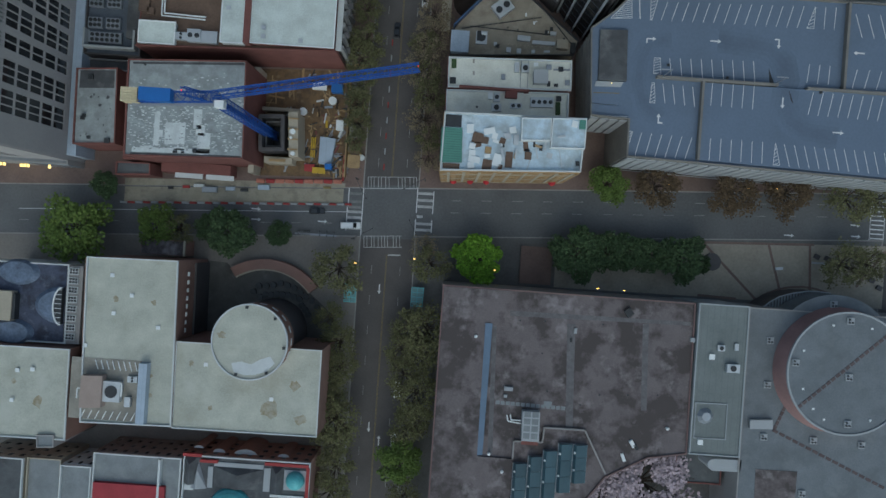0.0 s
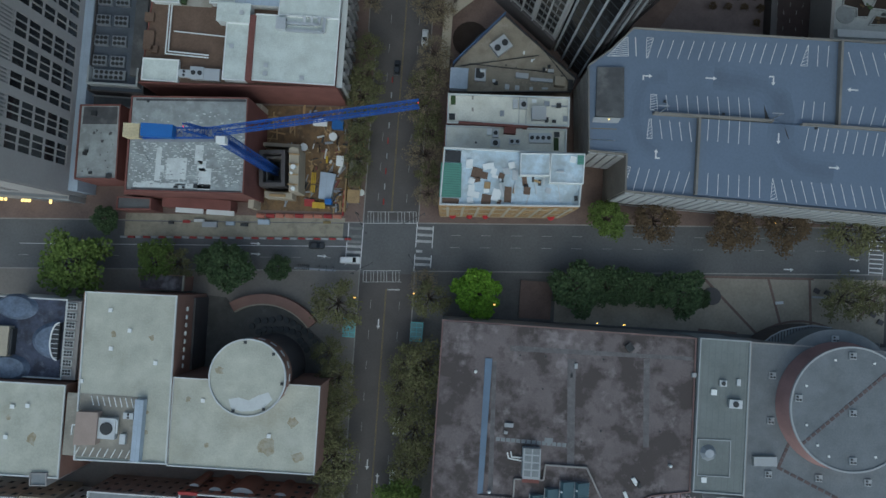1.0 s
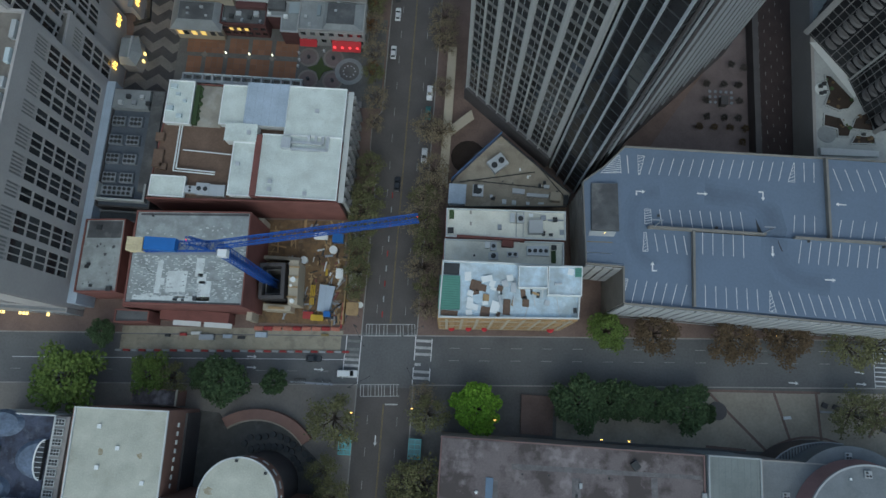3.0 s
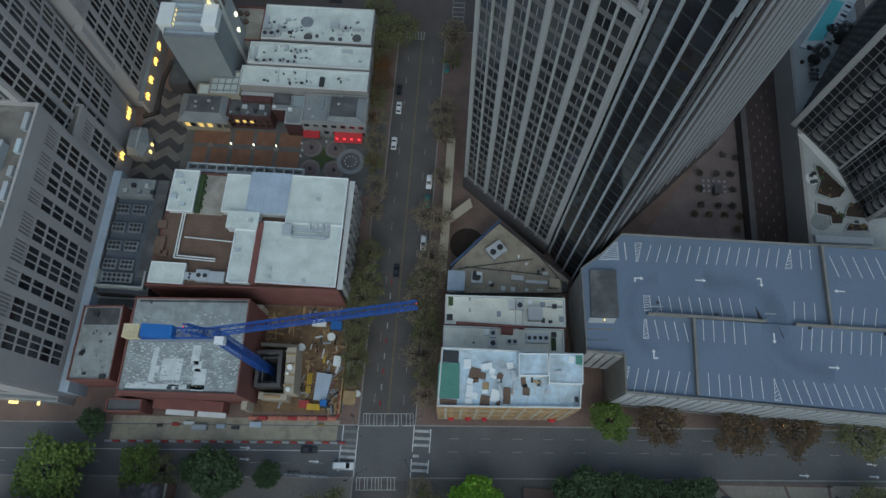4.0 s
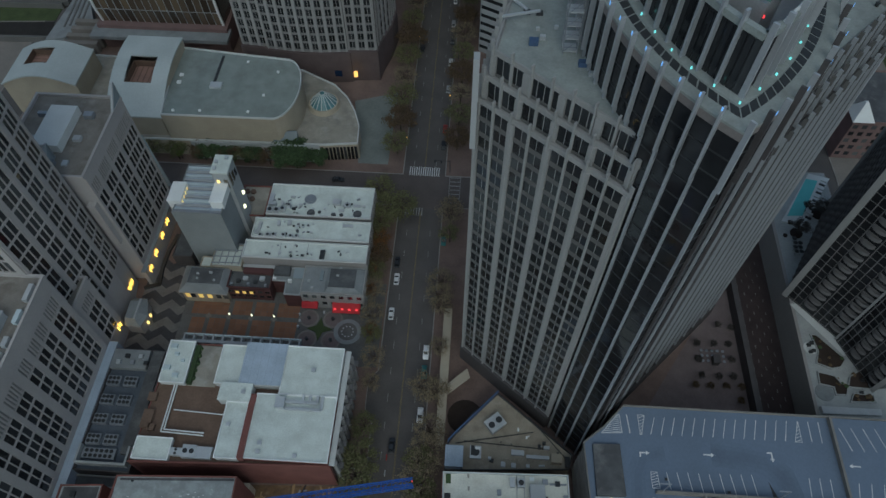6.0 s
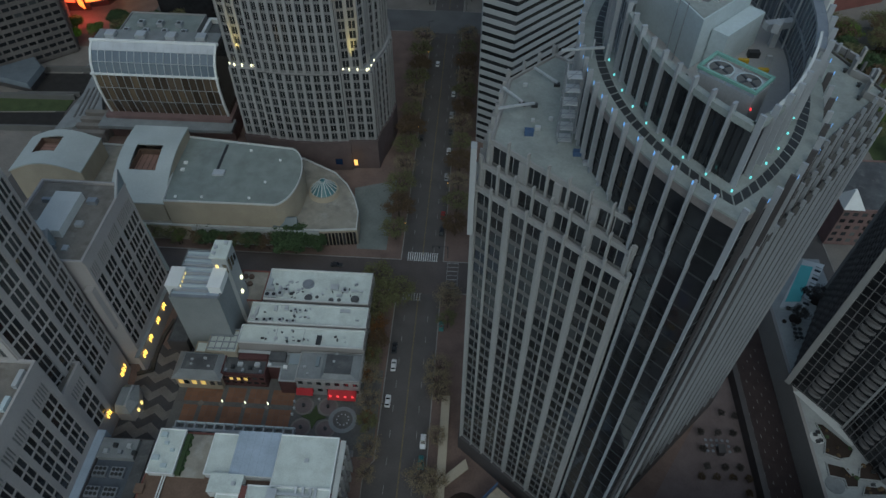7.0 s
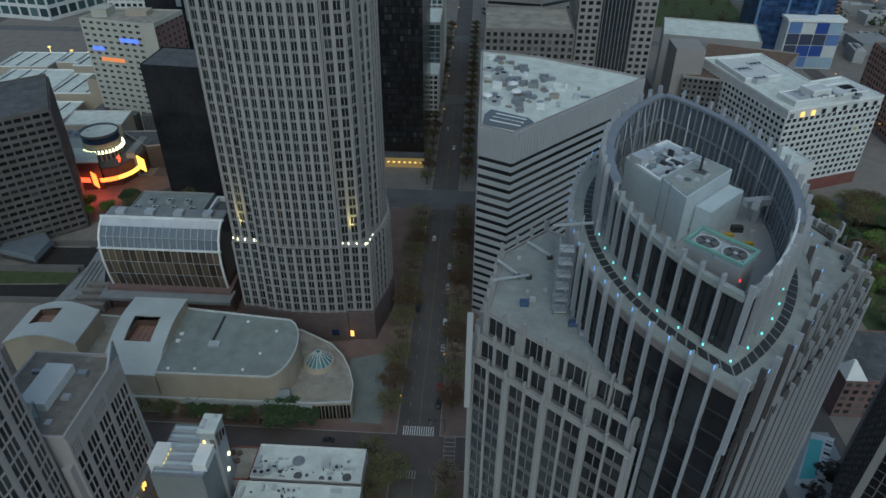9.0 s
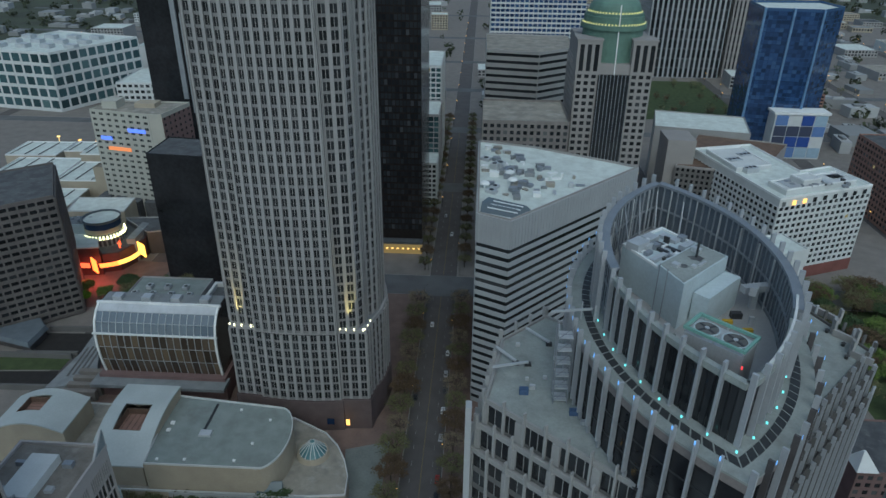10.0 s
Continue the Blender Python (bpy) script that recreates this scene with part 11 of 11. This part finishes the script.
for kind, x, y, r in (
    ("mid", -89, -2.5, 8.6), ("mid", -66, 0, 5.2), ("olive", -60, -0.5, 4.6), ("deep", -44.7, -0.4, 6.2), ("deep", -50.5, 0.5, 4.0), ("deep", -81.9, 10.6, 3.6), ("deep", -31, 0.0, 3.4),
    ("bright", 26.6, -3.2, 6.4), ("deep", 54.5, 0.0, 6.8), ("deep", 63.5, 1.5, 5.2), ("deep", 70, 1.8, 4.8), ("deep", 76, 1.0, 4.6), ("deep", 85, 0.8, 6.2), ("deep", 91, -0.6, 2.6),
    ("mid", 62.5, 20.6, 5.0), ("rust", 76, 20.8, 6.4), ("rust", 98, 21.2, 7.0), ("rust", 114, 21.6, 6.6), ("olive", 131, 21.4, 7.0), ("olive", 140, 21.5, 5.6),
    ("olive", -13.1, -8.9, 7.4), ("olive", 13.6, -24.7, 7.4), ("olive", 13.1, -5.6, 5.6), ("olive", 6.5, -31, 5.0), ("olive", 11.6, -43.3, 6.6), ("mid", 8.4, -63, 5.8), ("olive", 12, -32, 5.6), ("olive", -9.4, 56.9, 5.6), ("pale", 9.4, 59.7, 5.6),
    ("olive", -10.6, 39, 4.0), ("olive", -10.6, 28, 3.2), ("olive", 10, 42, 5.2), ("olive", 10.2, 30, 4.0), ("olive", -11, -52, 8.0), ("olive", -14.8, -39.3, 6.6), ("olive", -10.5, -57.8, 5.6), ("olive", -11.5, -30, 5.6),
    ("blossom", 78, -64, 12.5), ("blossom", 68, -69, 9.0), ("olive", 131.5, 2.2, 6.6), ("olive", 139, 3, 5.0), ("pale", 11.1, -1.3, 4.0),
    ("olive", -11, 146, 6.0), ("rust", -12.3, 126.3, 4.2), ("olive", -16, 136, 4.4), ("pale", 11, 149, 4.2), ("pale", 10.4, 78, 4.6), ("pale", 10.2, 107.8, 4.0), ("pale", -9.6, 88.2, 4.2), ("pale", -9.4, 80, 3.2),
    ("olive", -9.6, 66, 4.4), ("deep", -49, 169.8, 6.0), ("deep", -41, 169.6, 4.0), ("deep", -83, 170, 4.6), ("mid", -95, 170, 2.6), ("deep", -66, 170, 4.0), ("deep", -75, 170, 3.6),
    ("olive", -12.6, 120, 4.0), ("olive", 11.5, 137, 3.6), ("pale", 10.6, 93, 3.4),
    ("olive", -10.2, 52, 5.2), ("pale", 6.8, 50, 6.2), ("olive", 8.2, 48.5, 5.0), ("pale", 8.8, 36, 5.4), ("olive", 7.6, 57, 4.4), ("pale", 10.6, 24.5, 4.6), ("olive", -6.8, 147.4, 6.6), ("olive", -13.6, 141, 5.0), ("autumn", -12.2, 130.2, 3.2), ("autumn", -13.6, 112.6, 2.4), ("autumn", -14.8, 121, 2.6), ("autumn", -11.6, 98.4, 2.2),
    ("olive", -13.6, -46, 6.0), ("olive", -10.0, -66, 6.0), ("olive", -14.4, -23, 4.6), ("olive", -11.2, -73.5, 6.4), ("olive", 9.6, -53, 5.6), ("olive", 7.8, -38, 5.4), ("olive", 8.0, -24, 5.0), ("olive", 12.2, -50, 5.0), ("olive", -10.8, -37, 5.4), ("olive", 10.6, -73, 5.2),
    ("deep", -52.6, 169.4, 6.2), ("olive", -68.2, 169.3, 4.6), ("rust", -85.7, 170.0, 5.0), ("olive", -96, 169.6, 4.6), ("rust", -74.6, 169.8, 4.4), ("rust", -60, 169.2, 4.4), ("olive", -106, 169.6, 5.2), ("olive", -15.0, 154.6, 6.0), ("autumn", -12.8, 134, 3.6),
    ("pale", 9.6, 117.5, 4.6), ("pale", 9.4, 112, 4.4), ("pale", 7.4, 78.6, 5.2), ("pale", 9.6, 66, 5.0), ("pale", -13.0, 113, 4.6), ("pale", -11.6, 103, 4.4), ("olive", -11.2, 96, 3.6), ("pale", 11.4, 145, 5.2), ("olive", -19.6, 138.5, 3.4), ("olive", -17.6, 122.5, 3.4), ("olive", -10.8, 44.5, 4.6), ("olive", -10.2, 33.4, 4.2),
):
    tree(kind, x, y, r)
for i in range(12):
    y = 178 + i * 12.5
    tree(("olive", "rust", "olive", "pale")[i % 4], -11.4, y, 5.6 + (i % 3) * .6)
    tree(("rust", "olive", "pale")[i % 3], 12.0, y + 4, 5.4 + (i % 2) * .7)
for i in range(22):
    y = 360 + i * 15
    tree(("olive", "rust", "olive", "pale")[i % 4], -11.6, y, 4.6)
    tree(("olive", "rust", "olive")[i % 3], 12.2, y + 5, 4.6)
# round trees in the court and in the park
for x, y in ((93.6, 101.3), (99.0, 101.3), (103.7, 101.5), (93.4, 95.7), (103.8, 96.0), (93.5, 90.1), (98.9, 90.1), (103.4, 90.3), (91.2, 86.7), (95.9, 86.8), (100.7, 86.9), (105.5, 86.9), (104.5, 82.5), (101.5, 108.4), (105.6, 107.5)):
    tree("rust" if y < 89 else "dusk", x, y, 1.15, 3.4)
for i in range(5):
    for k in range(3):
        if (i, k) not in ((2, 0), (3, 0)):
            single("cafe_table", Solid().cyl(95.2 + i * 1.7, 95.8 + k * 1.8, .165, .85, .12, 8).cyl(95.2 + i * 1.7, 95.8 + k * 1.8, .85, .95, .5, 12), STEEL, "small grey cafe table with seats in the court", "table", "court tables")
single("kiosk", Solid().box(98.2, 100, 94.6, 97.2, .165, 2.6).box(98.0, 100.2, 94.4, 97.4, 2.6, 2.8), STONE_DARK, "small dark kiosk in the court", "kiosk")
for x, y, r in ((129.6, 139.9, 3.0), (139.1, 148.7, 3.4), (134.2, 149.4, 1.4)):
    tree("dusk", x, y, r, 6, 12.5)
rng = random.Random(3)
for i in range(64):
    tree(rng.choice(("deep", "olive", "olive", "mid", "rust")), rng.uniform(206, 292), rng.uniform(286, 350), rng.uniform(5, 8.5))
for i in range(14):
    tree(rng.choice(("olive", "mid", "rust")), rng.uniform(196, 240), rng.uniform(228, 284), rng.uniform(4.5, 7))
for i in range(16):
    tree(rng.choice(("deep", "olive")), rng.uniform(-182, -140), rng.uniform(306, 330), rng.uniform(3, 5))
for x, y in ((-196, 306), (-186, 312), (-200, 318)):
    tree("bright" if x == -196 else "mid", x, y, 4.2)
# far woods: many small crowns joined, too far off to count
woods = {k: Solid() for k in (2, 3, 4)}
stems = Solid()


def far_tree(k, x, y, r):
    h = r * 1.5
    stems.cyl(x, y, 0, h * .6, .3, 5, .15)
    for _ in range(70):
        v = Vector((rng.gauss(0, 1), rng.gauss(0, 1), rng.gauss(0, .6)))
        c = Vector((x, y, h * .8)) + v.normalized() * r * rng.uniform(.3, 1.0)
        e = Euler((rng.uniform(-.9, .9), rng.uniform(-.9, .9), rng.uniform(0, 6.3))).to_matrix()
        w = rng.uniform(.7, 1.5)
        woods[k].add([c + e @ Vector((w * p, w * q, w * g)) for p, q, g in ((-.5, -.32, 0), (.1, -.5, .12), (.55, -.05, 0), (.25, .5, .1), (-.4, .35, 0))], [(0, 1, 2, 3, 4)])


for i in range(190):
    y = rng.uniform(420, 1600)
    x = rng.choice((-1, 1)) * rng.uniform(60, 120 + y * 0.5)
    if any(x0 - 3 < x < x1 + 3 and y0 - 3 < y < y1 + 3 for x0, x1, y0, y1 in TAKEN):
        continue
    far_tree(rng.choice((2, 3, 4, 3)), x, y, rng.uniform(4.5, 7.5))
for i in range(30):
    far_tree(rng.choice((3, 4)), rng.uniform(165, 292), rng.uniform(705, 872), rng.uniform(4, 6.5))
W_ = thing("scattered_trees", "scattered dull green and brown trees among far blocks", "trees", (0, 800, 0), "", "stuff")
part("trunks", stems, BARK, W_)["kind"] = "stuff"
for k in woods:
    part("foliage", woods[k], LEAF[k], W_)["kind"] = "stuff"
single("park_lawn", Solid().prism([(160, 702), (298, 702), (298, 878), (160, 878)], 0.165, 0.2), GRASS, "dull green-brown park lawn", kind="stuff")
single("park_lawn", Solid().prism([(196, 226), (295.6, 226), (295.6, 330), (196, 330)], 0.165, 0.2), GRASS, "dull green park lawn under trees", kind="stuff")

# ---- vehicles ----
CAR_PAINT = {c: mat(f"{c}_car_paint", v, 0.3, 0.1, vary=0.05) for c, v in (("white", (0.7, 0.71, 0.72)), ("dark", (0.03, 0.033, 0.04)), ("teal", (0.05, 0.17, 0.17)), ("silver", (0.35, 0.36, 0.38)), ("red", (0.3, 0.03, 0.03)))}


def car(x, y, turn, color, kind="car"):
    long, wide, high = {"car": (4.6, 1.85, 1.45), "van": (5.9, 2.1, 2.3), "suv": (4.9, 1.95, 1.75)}[kind]
    t = thing(kind if kind != "suv" else "car", f"{color} {'panel van' if kind == 'van' else 'parked car'} with dark windows on the street", kind if kind != "suv" else "car", (x, y, 0.03), "vehicles")
    m = pose(x, y, 0.03, 0, 0, turn)
    a, w = long / 2, wide / 2

    def hull(rows):
        """Cross-sections along the length: place, half width, bottom, top."""
        s = Solid()
        v = []
        for px, hw, z0, z1 in rows:
            v += [m @ Vector(p) for p in ((px, -hw, z0), (px, hw, z0), (px, hw * .96, z1 - .1), (px, hw * .82, z1), (px, -hw * .82, z1), (px, -hw * .96, z1 - .1))]
        n = len(rows)
        f = [(6 * i + j, 6 * i + (j + 1) % 6, 6 * i + 6 + (j + 1) % 6, 6 * i + 6 + j) for i in range(n - 1) for j in range(6)]
        return s.add(v, [tuple(q[::-1]) for q in f] + [tuple(range(6)), tuple(range(6 * n - 6, 6 * n))[::-1]])

    belt = high * (0.6 if kind != "van" else 0.55)
    part("body", hull([(-a, w * .82, .35, belt * .85), (-a * .92, w * .97, .25, belt * .97), (0, w, .25, belt), (a * .6, w, .25, belt * .96), (a * .93, w * .92, .28, belt * .82), (a, w * .75, .35, belt * .68)]), CAR_PAINT[color], t)
    back, front = (-a * .98, a * .62) if kind == "van" else (-a * .8, a * .42)
    part("cabin", hull([(back, w * .74, belt * .9, belt * .98), (back + .35, w * .84, belt * .9, high * .97), (front - .9, w * .84, belt * .9, high), (front, w * .78, belt * .9, belt * 1.0)]), CAR_PAINT[color], t)
    part("windscreen", Solid().add([m @ Vector(p) for p in ((front - .82, -w * .68, high - .02), (front + .02, -w * .68, belt + .06), (front + .02, w * .68, belt + .06), (front - .82, w * .68, high - .02))], [(0, 1, 2, 3)]), CAR_GLASS, t)
    if kind != "van":
        part("rear_window", Solid().add([m @ Vector(p) for p in ((back + .3, -w * .66, high - .02), (back - .03, -w * .62, belt + .08), (back - .03, w * .62, belt + .08), (back + .3, w * .66, high - .02))], [(3, 2, 1, 0)]), CAR_GLASS, t)
    for sy in (-1, 1):
        part("side_window", Solid().box(back + .5, front - .6, sy * w * .86 - .02, sy * w * .86 + .02, belt + .05, high - .18, m=m), CAR_GLASS, t)
        for px in (-a * .62, a * .62):
            s, n = Solid(), 14
            ring = [(px + .33 * math.cos(i * math.tau / n), .33 + .33 * math.sin(i * math.tau / n)) for i in range(n)]
            s.add([m @ Vector((q, sy * w - sy * d, z)) for d in (0.02, .24) for q, z in ring], [(i, (i + 1) % n, n + (i + 1) % n, n + i) for i in range(n)] + [tuple(range(n)), tuple(range(n, 2 * n))])
            part("wheel", s, RUBBER, t)
    return t


for x, y, tn, c, k in ((-5.8, 120.1, 90, "white", "car"), (-6.2, 106.5, 90, "white", "car"), (6.5, 93.1, -90, "white", "suv"), (6.4, 86.2, -90, "teal", "car"), (6.3, 72, -90, "white", "suv"), (-1.4, 62.3, 90, "dark", "car"), (9.4, 137.3, -90, "teal", "car"),
                       (5.9, -43.7, 90, "white", "suv"), (5.9, -58.8, 90, "white", "car"), (-11.2, 3.9, 3.3, "white", "van"), (-21.4, 7.5, 3.3, "dark", "car"), (-32.6, 163, 0, "dark", "car"), (6.6, 183, 90, "dark", "suv"), (6.6, 192, 90, "red", "car"), (-6.3, 127, 90, "dark", "car"),
                       (6.6, 215, 90, "silver", "car"), (6.6, 232, 90, "white", "car"), (6.6, 246, 90, "dark", "car"), (6.5, 258, 90, "silver", "suv"), (6.5, 275, 90, "white", "car"), (-6.4, 240, 90, "dark", "car"), (-3, 300, 90, "white", "car"), (2.5, 410, -90, "white", "car"), (-3, 440, 90, "silver", "car")):
    car(x, y, tn, c, k)
# ---- street lamps, signals, and street things ----


def street_lamp(x, y, turn, h=8.5, lit=True):
    t = thing("street_lamp", "dark street lamp with a curved arm, lit amber" if lit else "dark street lamp with a curved arm", "street lamp", (x, y, 0.165), "street lamps")
    m = pose(x, y, 0.165, 0, 0, turn)
    part("pole", Solid().cyl(x, y, 0.165, h, 0.11, 8, 0.07), DARK, t)
    part("arm", Solid().bar(m @ Vector((0, 0, h - .2)), m @ Vector((1.8, 0, h)), 0.1), DARK, t)
    p = m @ Vector((1.9, 0, h))
    part("head", Solid().box(p.x - .4, p.x + .4, p.y - .2, p.y + .2, p.z - .1, p.z + .1), DARK, t)
    if lit:
        part("bulb", Solid().box(p.x - .3, p.x + .3, p.y - .16, p.y + .16, p.z + .1, p.z + .3), LAMP_ORANGE, t)


for x, y, tn in ((79, 23.5, -90), (101.6, 24, -90), (109.9, 24.2, -90), (-9.8, -6.8, 0), (10.6, -4.5, 180), (31.7, -8.0, 90)):
    street_lamp(x, y, tn)
for i in range(8):
    street_lamp(-9.6, 180 + i * 30, 0, 7, i % 2 == 0)
    street_lamp(9.8, 204 + i * 30, 180, 7, i % 3 == 0)


def signal(x, y, turn, reach):
    t = thing("traffic_signal", "traffic signal mast with a long arm over the crossing", "traffic signal", (x, y, 0.165), "traffic signals")
    m = pose(x, y, 0.165, 0, 0, turn)
    part("pole", Solid().cyl(x, y, 0.165, 6.8, 0.13, 8), DARK, t)
    part("arm", Solid().bar(m @ Vector((0, 0, 6.3)), m @ Vector((reach, 0, 6.6)), 0.13), DARK, t)
    for f in (0.55, 0.95):
        p = m @ Vector((reach * f, 0, 5.8))
        part("signal_head", Solid().box(p.x - .2, p.x + .2, p.y - .2, p.y + .2, p.z - .5, p.z + .6), DARK, t)


for x, y, tn, r in ((-9.8, 17.6, -60, 7), (10, 18.6, -150, 7), (9.8, 0.6, 120, 7), (-9.8, 0.0, 30, 7), (-9.5, 150, 0, 6), (9.8, 169.6, 180, 6)):
    signal(x, y, tn, r)
# bollards, planters and benches along the museum pavement
for x, y in ((126.6, 4.1), (129.7, 3.7), (132.8, 3.2), (135.6, 2.2), (138.1, 1.1), (140.8, 0.1), (143.2, -1.7), (145.5, -3.8)):
    single("planter", Solid().box(-.7, .7, -.6, .6, 0, .6, m=pose(x, y, .165, 0, 0, -25)).box(-.8, .8, -.7, .7, .6, .8, m=pose(x, y, .165, 0, 0, -25)), STONE_DARK, "dark square planter on the forecourt", "planter", "planters")
single("bench", Solid().box(125.4, 129.6, 2.0, 2.6, .165, .6).box(125.2, 125.8, 2.2, 2.5, .6, .9), BAND_WHITE, "pale stone bench on the forecourt", "bench")
single("plaque_stone", Solid().box(-1.1, 1.1, -.4, .4, 0, .5, m=pose(115.9, -.1, .165, 0, 0, 8)), GALV, "pale metal plaque stone on the forecourt", "plaque")
single("round_planter", Solid().cyl(96, .5, .165, .8, 2.6, 18), STONE_DARK, "round dark planter beside the tree row", "planter")
TAN_FORECOURT = mat("tan_forecourt_paving", (0.29, 0.26, 0.215), 0.9, vary=0.22, grain=(0.8, 7))
single("forecourt", Solid().prism([(50, -10.2), (92, -10), (92.5, 2.6), (50, 1.0)], 0.165, 0.168), TAN_FORECOURT, "tan paved ground before the museum wall", kind="structure")
for x in (62.9, 70.7):
    u = thing("wall_light", "low warm light at the foot of the museum wall", "lamp", (x, -9.6, .168), "museum wall lights")
    part("casing", Solid().box(x - .7, x + .7, -10.1, -9.5, .168, .5), STEEL, u)
    part("lens", Solid().box(x - .3, x + .3, -9.75, -9.62, .5, .54), LAMP_WALL, u, "warm glowing lens")
single("forecourt", Solid().prism([(92.5, 6.2), (147, 8.6), (147, -10), (92, -10)], 0.165, 0.168), TAN_FORECOURT, "tan paved forecourt with red brick bands", kind="structure")
# raised slab stands for the sunken dark brick court
single("brick_court", Solid().box(39.6, 48.8, -9.6, 1.4, 0.165, 1.2), PAVER_RED, "dark red brick court slab by the museum", "planting bed")
for p, q in (((93.2, 6.0), (110.7, -10.6)), ((112.4, 7.0), (116.9, -7.3)), ((124.6, 7.6), (125.5, -5.8)), ((147, 7.2), (139, -4)), ((93.2, 6.1), (125.8, 7.6)), ((92.6, -9.6), (104, -9.9))):
    single("paving_band", Solid().bar((*p, .172), (*q, .172), 0.75, 0.012), PAVER_RED, "red brick paving band across the forecourt", kind="structure")
fc = [(123.4 + 21.6 * math.cos(radians(a)), -26.4 + 21.4 * math.sin(radians(a))) for a in range(20, 151, 10)]
for i in range(len(fc) - 1):
    single("paving_arc", Solid().bar((*fc[i], .172), (*fc[i + 1], .172), 0.6, 0.014), PAVER_RED, "curved red brick paving band on the forecourt", kind="structure")
